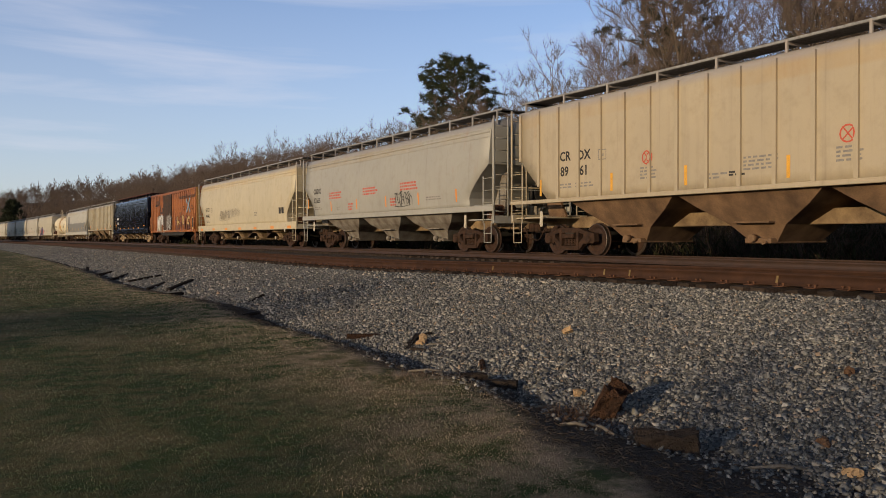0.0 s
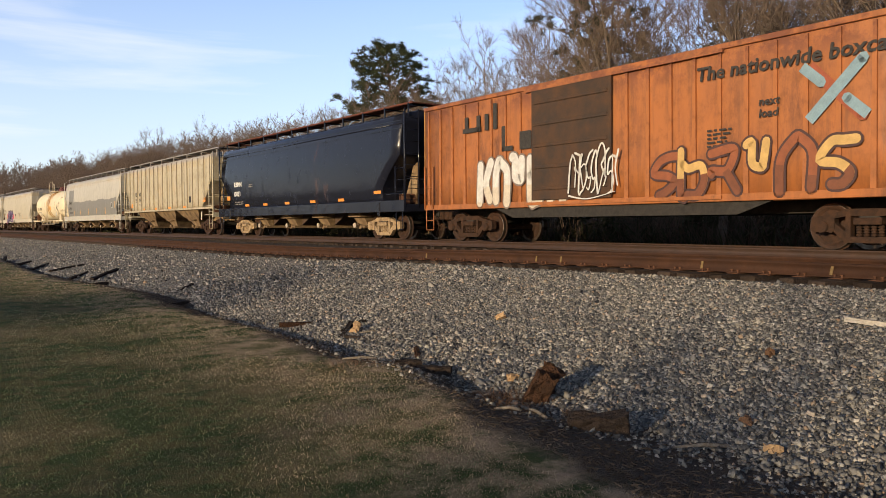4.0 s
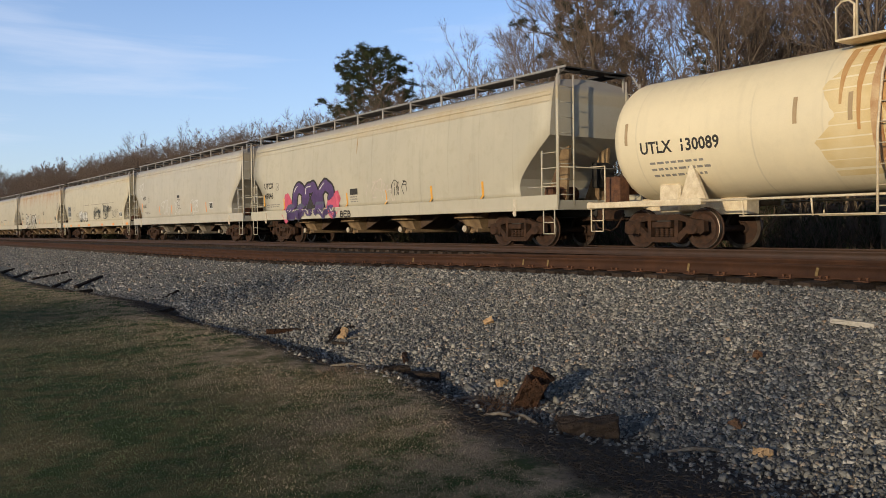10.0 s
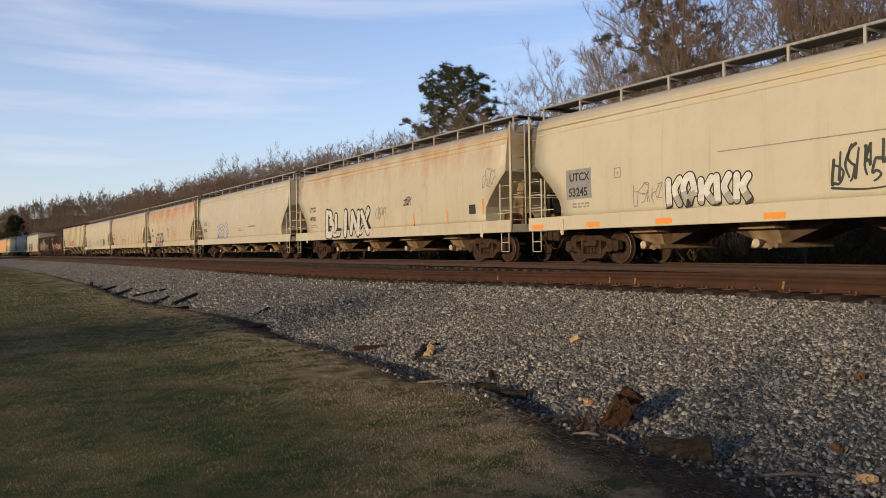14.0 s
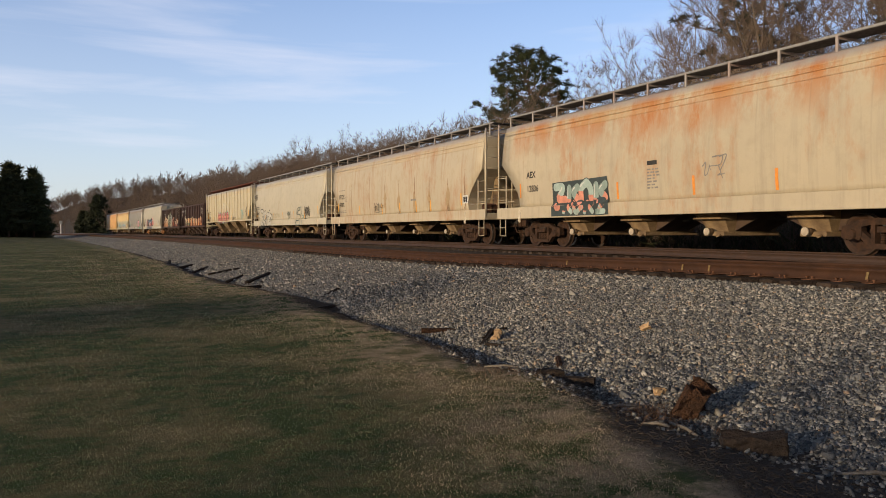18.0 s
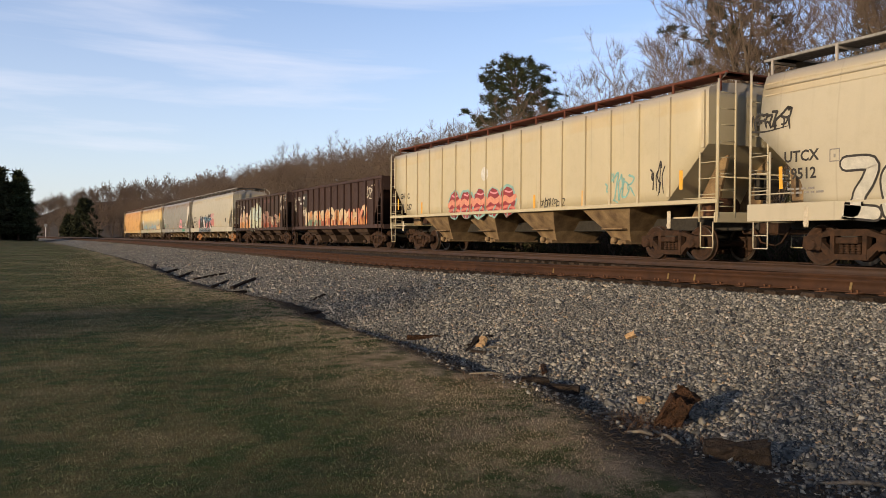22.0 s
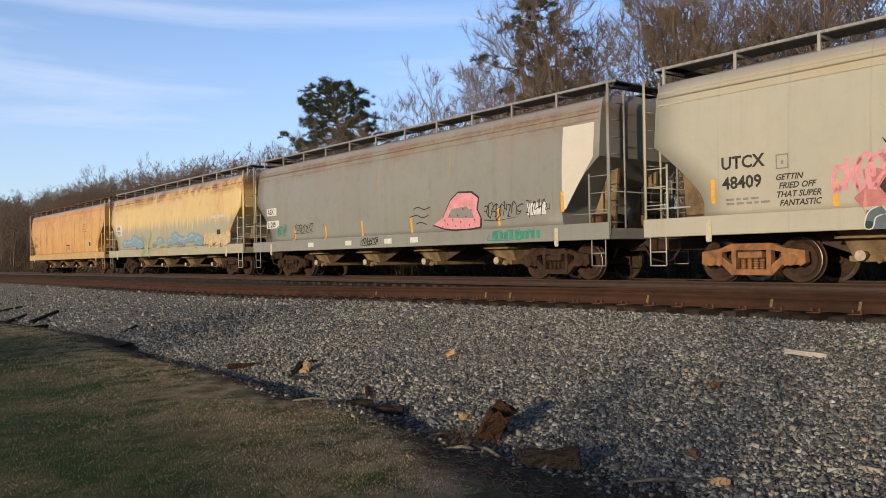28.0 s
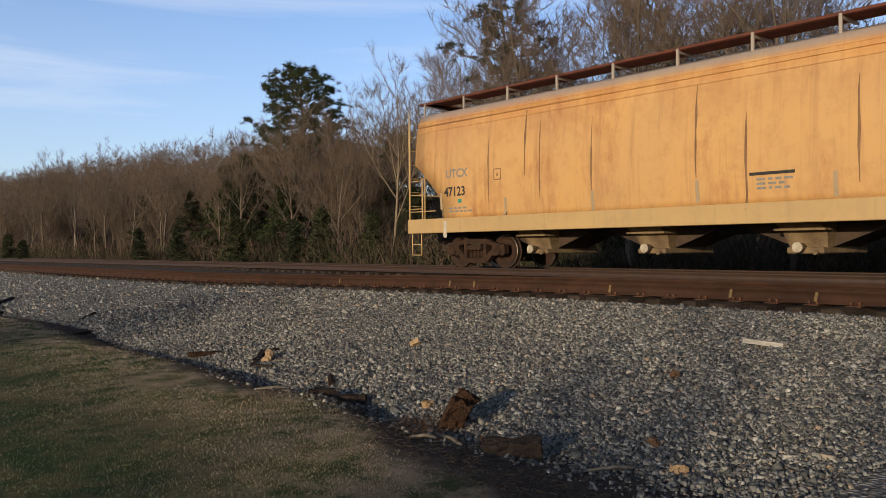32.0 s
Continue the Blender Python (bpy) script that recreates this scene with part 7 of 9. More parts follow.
scrawl(CARS[16], 6.0, 1.65, 1.2, 0.8, 4, 0.07, TEAL, PROFS[16], 165, "teal tag")
scrawl(CARS[16], 8.0, 1.7, 0.5, 0.9, 3, 0.05, BLACKINK, PROFS[16], 166, "black tag")
# 17, 18: coal hoppers
paint_on(17, "stencil_panel", rect(-5.72, 2.42, 1.0, 0.85), BLACKINK, 0.004)
mark(17, "GA", -6.62, 2.88, 0.24, WHITEINK, bold=0.01)
mark(17, "MX", -5.62, 2.88, 0.24, WHITEINK, bold=0.01)
prints(17, 1, -6.2, 2.62, 0.8, WHITEINK, 0.1, 0.12)
scrawl(CARS[17], -5.85, 1.92, 0.95, 0.5, 8, 0.05, PALEPAINT, PROFS[17], 171, "dense white tag")
FLAME, CREAMY = flat("flame_spray_paint", (0.66, 0.30, 0.11)), flat("warm_cream_spray_paint", (0.74, 0.56, 0.34))
piece(17, -5.0, 1.20, 3.9, 0.95, 5, (CREAMY, FLAME, flat("dull_green_spray_paint", (0.16, 0.23, 0.15))), PALEPAINT, 172, "orange and cream graffiti letters", None, 0.30, 0.03, None, PALEPAINT, RUSTP)
piece(17, -1.1, 1.20, 3.4, 0.98, 4, (FLAME, CREAMY, RUSTP), PALEPAINT, 175, "orange and cream graffiti letters", None, 0.32, 0.03, None, PALEPAINT, FLAME)
piece(17, 2.3, 1.20, 3.5, 0.95, 5, (CREAMY, SALMON, FLAME), RUSTP, 176, "cream graffiti letters", None, 0.30, 0.03, None, PALEPAINT, RUSTP)
scrawl(CARS[17], 5.75, 2.45, 0.9, 0.8, 2, 0.06, PALEPAINT, PROFS[17], 173, "pale outlined figure")
scrawl(CARS[17], -7.6, 2.2, 0.8, 0.8, 3, 0.05, PALEPAINT, PROFS[17], 174, "pale tag")
mark(17, "X", -0.25, 3.05, 0.22, PALEPAINT)
stripes(17, [(-6.76, 1.92), (-0.53, 1.66), (2.65, 1.64), (5.60, 1.8)], 0.14, 0.62, ORANGE)
mark(18, "GA", -6.02, 2.78, 0.22, WHITEINK, bold=0.01)
mark(18, "MX", -5.0, 2.78, 0.22, WHITEINK, bold=0.01)
prints(18, 1, -5.3, 2.55, 0.6, WHITEINK, 0.1, 0.1)
piece(18, -6.3, 1.22, 3.6, 1.2, 4, (flat("pale_salmon_spray_paint", (0.68, 0.44, 0.33)), CREAMY, FLAME), BROWNPAINT, 181, "salmon letters", None, 0.27, 0.02, ("arch", "ring", "wave", "bowl"), PALEPAINT, flat("tan_ground_spray_paint", (0.50, 0.34, 0.22)))
piece(18, -2.75, 1.22, 3.5, 1.55, 4, (flat("pale_mint_spray_paint", (0.55, 0.66, 0.60)), flat("pale_mint_spray_paint", (0.55, 0.66, 0.60)), flat("pale_straw_mint_spray_paint", (0.60, 0.62, 0.46))), BLACKINK, 182, "big pale mint letters", flat("straw_mint_spray_paint", (0.50, 0.50, 0.36)), 0.27, 0.04, ("L", "ring", "wave", "step"), WHITEPAINT)
piece(18, 0.85, 1.22, 2.1, 1.15, 2, (flat("umber_pink_spray_paint", (0.36, 0.19, 0.14)), RUSTP), PALEPAINT, 183, "brown pink-edged letters", None, 0.30, 0.022, None, None, BROWNPAINT)
piece(18, 3.0, 1.22, 2.9, 0.80, 4, (flat("umber_pink_spray_paint", (0.36, 0.19, 0.14)), CREAMY, RUSTP), PALEPAINT, 187, "brown and straw letters", None, 0.20, 0.03, None, None, BROWNPAINT)
for k_ in range(6):
    paint_on(18, "faded_bar", rect(1.0 + 0.55 * k_, 3.02, 0.16, 0.24), flat("faded_red_brown_paint", (0.16, 0.06, 0.045)), 0.004)
scrawl(CARS[18], 6.05, 2.32, 0.75, 0.48, 3, 0.06, PALEPAINT, PROFS[18], 184, "white sprayed tag")
scrawl(CARS[18], 6.05, 2.95, 0.7, 0.5, 3, 0.06, PALEPAINT, PROFS[18], 188, "white sprayed tag")
scrawl(CARS[18], 6.9, 3.0, 0.6, 0.4, 3, 0.05, PALEPAINT, PROFS[18], 185, "white sprayed tag")
scrawl(CARS[18], -7.6, 2.9, 1.1, 0.3, 4, 0.05, PALEPAINT, PROFS[18], 186, "white sprayed tag")
mark(18, "X", -0.1, 2.95, 0.22, PALEPAINT)
stripes(18, [(-5.85, 1.86), (3.09, 1.65), (5.87, 1.88)], 0.13, 0.62, ORANGE)
# 19: light beige car
mark(19, "UTCX", -8.09, 2.30, 0.25, BLACKINK)
mark(19, "48409", -8.07, 1.90, 0.25, BLACKINK)
prints(19, 2, -8.0, 1.66, 0.9, GREYINK)
square(19, -6.9, 2.2, 0.26, GREYINK)
for k_, w_ in enumerate(("GETTIN", "FRIED OFF", "THAT SUPER", "FANTASTIC")):
    mark(19, w_, -6.92 + 0.06 * (k_ % 2), 1.99 - 0.165 * k_, 0.115, BLACKINK, 0.98, "hand-sprayed black words", slant=0.3)
scrawl(CARS[19], -5.8, 1.7, 1.2, 0.6, 4, 0.10, ROSE, PROFS[19], 192, "pink sprayed strokes")
paint_on(19, "graffiti_halo", [blob(-4.9 + 0.62 * k, 1.55 + 0.28 * (k % 2), 0.46, 0.50, 193 + k, 14, 0.30) for k in range(10)] + [blob(1.6, 1.85, 0.8, 0.35, 201, 14, 0.25)], flat("washed_red_spray_paint", (0.55, 0.20, 0.18)), 0.006, "red sprayed cloud")
piece(19, -4.75, 1.34, 5.7, 1.08, 7, (NAVY, flat("steel_blue_spray_paint", (0.06, 0.17, 0.25)), flat("deep_teal_spray_paint", (0.03, 0.10, 0.14))), WHITEPAINT, 194, "dark blue angular letters edged in white", BLACKINK, 0.30, 0.035, ("fork", "bowl", "X", "ring", "arch", "fork", "wave"), SKYBLUE)
for k_ in range(9):
    paint_on(19, "graffiti_flick", ribbon(spline([(-4.85 + 0.66 * k_, 2.20), (-4.80 + 0.66 * k_, 2.38), (-4.92 + 0.70 * k_, 2.56 - 0.1 * (k_ % 2))]), 0.09, 0.15), BLACKINK, 0.008)
piece(19, -5.2, 0.99, 6.1, 0.40, 8, (flat("slate_spray_paint", (0.12, 0.15, 0.17)), flat("black_blue_spray_paint", (0.025, 0.035, 0.05))), WHITEPAINT, 196, "slate grey letters on the sill", None, 0.34, 0.022, None, None, flat("slate_spray_paint", (0.12, 0.15, 0.17)))
scrawl(CARS[19], 0.6, 2.2, 1.4, 0.5, 4, 0.09, ROSE, PROFS[19], 195, "pink sprayed strokes")
paint_on(19, "plate", rect(6.9, 1.85, 0.4, 0.34), BLACKINK, 0.008)
stripes(19, [(-8.29, 1.88), (-5.77, 1.67), (-3.13, 1.67), (-0.36, 1.67), (2.5, 1.67), (5.2, 1.67), (8.2, 1.9)], 0.10, 0.5, YELLOW)
# 20: grey car
paint_on(20, "plate", rect(-8.24, 2.40, 0.85, 0.30), WHITEINK, 0.005)
paint_on(20, "plate", rect(-8.24, 1.90, 1.05, 0.30), WHITEINK, 0.005)
mark(20, "AEX", -8.16, 2.46, 0.20, BLACKINK)
mark(20, "21209", -8.18, 1.95, 0.20, BLACKINK)
body_ = [(2.72, 1.60), (3.2, 1.80), (3.55, 2.25), (3.9, 2.45), (4.5, 2.42), (4.78, 2.25), (4.7, 1.95), (4.85, 1.70), (4.8, 1.46), (3.9, 1.40), (3.2, 1.48)]
cx_, cz_ = 3.9, 1.9
decal(CARS[20], "graffiti_outline", [[(cx_ + (a - cx_) * 1.06, cz_ + (b - cz_) * 1.09) for a, b in body_]], BLACKINK, PROFS[20], 0.008, "black edge of a pink painted blob")
decal(CARS[20], "graffiti_fill", [body_], ROSE, PROFS[20], 0.012, "plain pink painted blob")
for k_ in range(13):
    decal(CARS[20], "graffiti_dot", [blob(3.15 + 0.12 * k_, 1.52 + 0.155 * ((k_ * 3) % 5) * (0.35 + 0.05 * k_), 0.028, 0.032, 300 + k_, 8, 0.1)], MAROON, PROFS[20], 0.016)
decal(CARS[20], "graffiti_line", ribbon(spline([(1.75, 2.12), (2.0, 2.16), (2.3, 2.08), (2.6, 2.14)]), 0.03) + ribbon(spline([(1.55, 1.88), (1.9, 1.92), (2.2, 1.84), (2.5, 1.90)]), 0.03) + ribbon(spline([(1.85, 1.66), (2.1, 1.70), (2.4, 1.62)]), 0.03), BLACKINK, PROFS[20], 0.016)
scrawl(CARS[20], 5.0, 1.65, 1.4, 0.42, 6, 0.035, BLACKINK, PROFS[20], 203, "black sprayed tag")
paint_on(20, "plate", rect(6.7, 1.68, 0.7, 0.3), WHITEINK, 0.006)
scrawl(CARS[20], 6.65, 1.64, 0.8, 0.4, 4, 0.03, BLACKINK, PROFS[20], 204, "black tag over a plate")
scrawl(CARS[20], -7.4, 1.6, 0.8, 0.4, 5, 0.035, GREENP, PROFS[20], 205, "green sprayed tag")
scrawl(CARS[20], -5.9, 1.65, 1.3, 0.3, 5, 0.03, BLACKINK, PROFS[20], 206, "black sprayed tag")
bm = bmesh.new()
for k in range(9):
    box(bm, -1.660, -1.652, -7.2 + 0.2 * k, -7.08 + 0.2 * k, 1.08, 1.28)
pieces("graffiti_on_sill", bm, GREENP, CARS[20], "green tag on the sill")
bm = bmesh.new()
for u_ in (-4.6, -2.0, 0.4, 1.8):
    box(bm, -1.658, -1.652, -u_ - 0.2, -u_ + 0.2, 1.1, 1.26)
pieces("sill_plate", bm, WHITEINK, CARS[20])
decal(CARS[20], "white_patch", [[(7.95, 1.75 + 0.0925 * k), (8.05 + 0.07 * min(k, 13), 1.75 + 0.0925 * k), (8.05 + 0.07 * min(k + 1, 13), 1.8425 + 0.0925 * k), (7.95, 1.8425 + 0.0925 * k)] for k in range(22)], plain("fresh_white_patch_paint", (0.66, 0.60, 0.50), (0.60, 0.545, 0.45), 1.2, 0.55, 0.0, 0.1), PROFS[20], 0.006, "fresh white paint at the end")
scrawl(CARS[20], -1.2, 1.10, 1.05, 0.2, 5, 0.04, BLACKINK, [(1.652, 0.9, 0), (1.652, 1.4, 0)], 207, "black tag on the sill")
scrawl(CARS[20], 5.2, 1.08, 1.7, 0.24, 7, 0.035, GREENP, [(1.652, 0.9, 0), (1.652, 1.4, 0)], 208, "green tag on the sill")
rust_runs(20, [(-2.6, 2.4), (-0.2, 3.2), (3.5, 3.3)], TANRUN, 22, 0.8, 0.08)
stripes(20, [(-5.9, 1.6), (-3.6, 1.6), (-1.2, 1.65), (1.6, 1.65), (5.6, 1.7), (7.95, 1.95)], 0.10, 0.5, YELLOW)
# 21: peeling yellow car
paint_on(21, "plate", rect(-7.96, 2.22, 1.02, 0.62), WHITEINK, 0.007, "white lettered board")
mark(21, "AEX", -7.78, 2.56, 0.20, BLACKINK, off=0.011)
mark(21, "21332", -7.9, 2.28, 0.20, BLACKINK, off=0.011)
PLUM, PALEBLUE = flat("dull_plum_spray_paint", (0.27, 0.20, 0.24)), flat("pale_blue_spray_paint", (0.36, 0.47, 0.52))
for u0_, u1_, z0_, z1_, sd in ((-6.7, -3.5, 1.45, 2.12, 211), (-1.8, -0.35, 1.42, 1.95, 212), (0.35, 4.7, 1.45, 2.05, 213)):
    n_ = max(2, round((u1_ - u0_) / 0.75))
    clouds = [(u0_ + (u1_ - u0_) * (k_ + 0.5) / n_, (z0_ + z1_) / 2 + 0.10 * math.sin(2.3 * k_ + sd), (u1_ - u0_) / n_ * 0.80, (z1_ - z0_) * (0.38 + 0.14 * math.sin(1.7 * k_ + sd)), sd + k_) for k_ in range(n_)]
    paint_on(21, "graffiti_halo", [blob(a, b - 0.02, c + 0.04, d + 0.035, e, 22, 0.16) for a, b, c, d, e in clouds], PLUM, 0.006, "dull plum edge of faded graffiti")
    paint_on(21, "graffiti_fill", [blob(a, b, c, d, e, 22, 0.16) for a, b, c, d, e in clouds], SKYBLUE, 0.012, "faded blue shapes")
    for a, b, c, d, e in clouds:
        paint_on(21, "graffiti_band", ribbon(spline([(a - c * 0.5, b + d * 0.1), (a, b + d * 0.5), (a + c * 0.5, b + d * 0.2)]), 0.13, 0.5), PALEBLUE, 0.019)
paint_on(21, "graffiti_fill", ribbon(spline([(-3.5, 2.15), (-3.1, 1.85), (-2.6, 1.35), (-2.2, 1.05)]), 0.26), SAGE, 0.020, "sage green strokes")
paint_on(21, "graffiti_fill", ribbon(spline([(-2.1, 2.22), (-2.45, 1.80), (-2.9, 1.40), (-3.5, 1.05)]), 0.22), SAGE, 0.022)
paint_on(21, "graffiti_fill", ribbon(spline([(-2.0, 1.30), (-1.2, 1.42), (-0.3, 1.55), (0.4, 1.40)]), 0.20, 0.5), SAGE, 0.020)
PATCH = flat("cream_patch_paint", (0.62, 0.47, 0.27))
for k_ in range(10):
    paint_on(21, "cream_patch", [blob(5.25 + 0.27 * k_, 1.62 + 0.13 * math.sin(2.2 * k_), 0.30, 0.26, 230 + k_, 14, 0.2)], PATCH, 0.005 + 0.0006 * k_)
for k_ in range(11):
    paint_on(21, "rust_patch", [blob(4.9 + 0.27 * k_, 1.40 + 0.15 * math.sin(3.1 * k_), 0.10, 0.05 + 0.02 * (k_ % 3), 250 + k_, 10, 0.35)], RUNRUST, 0.013)
paint_on(21, "pale_patch", rect(5.9, 2.6, 1.5, 0.13), PALEPAINT, 0.008)
paint_on(21, "pale_patch", rect(3.6, 2.2, 0.12, 0.4), PALEPAINT, 0.008)
paint_on(21, "plate", rect(6.5, 1.85, 0.4, 0.22), BLACKINK, 0.011)
stripes(21, [(-5.6, 1.6), (-3.0, 1.6), (-0.3, 1.75), (2.4, 1.75), (5.45, 1.8), (7.9, 2.0)], 0.10, 0.5, ORANGE)
# 22: faded orange end car
mark(22, "UTCX", -7.98, 2.48, 0.23, GREYINK)
mark(22, "47123", -8.06, 1.98, 0.25, BLACKINK)
prints(22, 2, -7.9, 1.62, 0.8, GREYINK)
square(22, -6.1, 2.3, 0.27, RUNRUST)
decal(CARS[22], "stencil_box", rect(-7.5, 1.78, 0.14, 0.1), GREENP, PROFS[22], 0.007)
rust_runs(22, [(-6.3, 2.5), (-5.0, 3.3), (-4.5, 2.7), (-2.9, 2.6), (-0.2, 2.9), (0.9, 2.2), (3.0, 2.6), (5.4, 2.4), (7.0, 2.8)], RUNRUST, 23, 1.9, 0.07)
stripes(22, [(-8.2, 1.85), (-5.69, 1.61), (-2.88, 1.62), (-0.18, 1.66), (2.59, 1.65), (5.3, 1.65), (7.9, 2.0)], 0.09, 0.46, TANRUN, "dulled reflective stripe")
paint_on(22, "smear", rect(0.96, 1.9, 0.9, 0.06), BLACKINK, 0.007)
prints(22, 3, 1.1, 1.8, 0.6, GREYINK)
paint_on(22, "plate", rect(6.3, 1.75, 0.42, 0.36), WHITEINK, 0.006)
paint_on(22, "plate_print", rect(6.34, 1.8, 0.34, 0.26), BLACKINK, 0.009)
prints(22, 5, 5.0, 3.2, 0.9, RUNRUST, 0.12, 0.04)

# ---- trees ----
def prism_tubes(segs, sides):
    """Tapered bars (p, q, r0, r1) as one pair of arrays of vertices and quads."""
    S = np.array([(*p, *q, a, b) for p, q, a, b in segs])
    P, Q, ra, rb = S[:, :3], S[:, 3:6], S[:, 6:7], S[:, 7:8]
    d = Q - P
    d /= np.linalg.norm(d, axis=1, keepdims=True) + 1e-9
    ref = np.where(np.abs(d[:, 2:3]) < 0.9, np.array([[0, 0, 1.0]]), np.array([[1.0, 0, 0]]))
    a = np.cross(d, ref)
    a /= np.linalg.norm(a, axis=1, keepdims=True) + 1e-9
    b = np.cross(d, a)
    t = 2 * np.pi * np.arange(sides) / sides
    ring = a[:, None] * np.cos(t)[None, :, None] + b[:, None] * np.sin(t)[None, :, None]
    v = np.concatenate([P[:, None] + ring * ra[:, None], Q[:, None] + ring * rb[:, None]], 1)
    k = np.arange(sides)
    f = np.stack([k, (k + 1) % sides, (k + 1) % sides + sides, k + sides], 1)
    return v.reshape(-1, 3), (f[None] + 2 * sides * np.arange(len(S))[:, None, None]).reshape(-1, 4)


def slivers(base, tip, width, rg):
    """Thin pointed blades from base to tip, as triangles."""
    base, tip = np.asarray(base), np.asarray(tip)
    d = tip - base
    s = np.cross(d, rg.normal(size=d.shape))
    s /= np.linalg.norm(s, axis=1, keepdims=True) + 1e-9
    w = np.broadcast_to(np.asarray(width).reshape(-1, 1) if np.ndim(width) else np.full((len(base), 1), width), (len(base), 1))
    v = np.stack([base - s * w / 2, base + s * w / 2, tip], 1).reshape(-1, 3)
    return v, np.arange(len(v)).reshape(-1, 3)


def grow(seed, height, spread=0.30, levels=4, fork=0.35, twig=0.012, twigs=3, thick=0.010, stems=1):
    """A leafless tree of one or several stems: limbs as bars, twigs as slivers."""
    rg = np.random.default_rng(seed)
    segs, tb, tt = [], [], []

    def limb(p, d, length, r, level):
        n = 5 if level == 0 else 3
        pts, d0 = [p], d
        for i in range(n):
            d = d + rg.normal(0, 0.03 + 0.022 * level, 3) + np.array([0, 0, 0.035])
            d /= np.linalg.norm(d)
            q = p + d * length / n
            r1 = max(0.009, r * (0.84 if level == 0 else 0.76))
            segs.append((p, q, r, r1))
            p, r = q, r1
            pts.append(p)
        if level >= levels:
            for q in pts[1:]:
                for _ in range(twigs):
                    e = d * 1.0 + rg.normal(0, 0.65, 3) + np.array([0, 0, 0.22])
                    e /= np.linalg.norm(e)
                    tb.append(q)
                    tt.append(q + e * rg.uniform(0.25, 0.95) * min(1.1, 0.4 + height / 24))
            return
        kids = 8 if level == 0 else 4 if level == 1 else 2
        for k in range(kids):
            u = fork + (1 - fork) * (k + rg.random()) / kids if level == 0 else 0.25 + 0.75 * (k + rg.random()) / kids
            i = min(len(pts) - 2, int(u * n))
            w = u * n - i
            q = pts[i] * (1 - w) + pts[i + 1] * w
            az = rg.uniform(0, 6.283) if level else 2.4 * k + rg.uniform(-0.5, 0.5)
            side = np.array([math.cos(az), math.sin(az), 0.0])
            e = d * (1.0 - spread) + side * (spread + rg.uniform(0, 0.34)) + np.array([0, 0, 0.08])
            e /= np.linalg.norm(e)
            limb(q, e, length * rg.uniform(0.42, 0.66) * (1.15 - 0.45 * u if level == 0 else 1.0), max(0.013, r * (1.25 - 0.5 * u)), level + 1)
        limb(p, d, length * 0.46, r * 0.9, level + 1)

    for k in range(stems):
        lean = 0.05 if stems == 1 else 0.20
        base = np.zeros(3) if stems == 1 else np.array([*rg.normal(0, 0.5, 2), 0.0])
        limb(base, np.array([*rg.normal(0, lean, 2), 1.0]), height * 0.60 * (rg.uniform(0.65, 1.0) if k else 1.0), height * thick * (1.0 if stems == 1 else 0.6), 0)
    wood = prism_tubes(segs, 4 if levels > 3 else 3)
    tw = slivers(tb, tt, twig, rg)
    return wood, tw


def mesh_join(name, sets):
    """One mesh from several (vertices, triangles or quads) sets, all turned to triangles."""
    vs, fs, n = [], [], 0
    for v, f in sets:
        f = np.asarray(f)
        if f.shape[1] == 4:
            f = np.concatenate([f[:, [0, 1, 2]], f[:, [0, 2, 3]]])
        vs.append(v)
        fs.append(f + n)
        n += len(v)
    return mesh_np(name, np.concatenate(vs), np.concatenate(fs))


BARE = []
for k, (h, sp, fk, st) in enumerate(((13, 0.36, 0.36, 1), (11, 0.34, 0.20, 4), (15, 0.33, 0.42, 1), (10, 0.38, 0.15, 5), (16, 0.30, 0.45, 1), (12, 0.40, 0.28, 2))):
    wood, tw = grow(100 + k, h, sp, 4 if st == 1 else 3, fk, 0.018, 4 if st == 1 else 6, 0.011, st)
    BARE.append((mesh_np("trunk", *wood), mesh_np("twigs", *tw), h))


def bare_tree(k, x, y, height, turn, label, bark=None, group="bare trees on the slope"):
    wm, tm, h = BARE[k % len(BARE)]
    top = new("bare_tree")
    top.matrix_basis = pose(x, y, float(land(x, y)) - 0.1, 0, 0, turn) @ Matrix.Scale(height / h, 4)
    t = place("trunk", wm, BARK, top)
    if bark:
        t.material_slots[0].link = "OBJECT"
        t.material_slots[0].material = bark
    place("crown", tm, TWIG, top)
    return tagged(top, label, "tree", group)


def needle_tufts(rg, centres, n, length, width, flat_=0.6):
    """Bunches of needles about each centre."""
    c = np.repeat(np.asarray(centres), n, 0)
    d = rg.normal(size=c.shape)
    d[:, 2] = d[:, 2] * flat_ + 0.25
    d /= np.linalg.norm(d, axis=1, keepdims=True)
    ln = rg.uniform(0.5, 1.0, (len(c), 1)) * length
    c0 = c + d * ln * 0.15
    return slivers(c0, c0 + d * ln, width, rg)


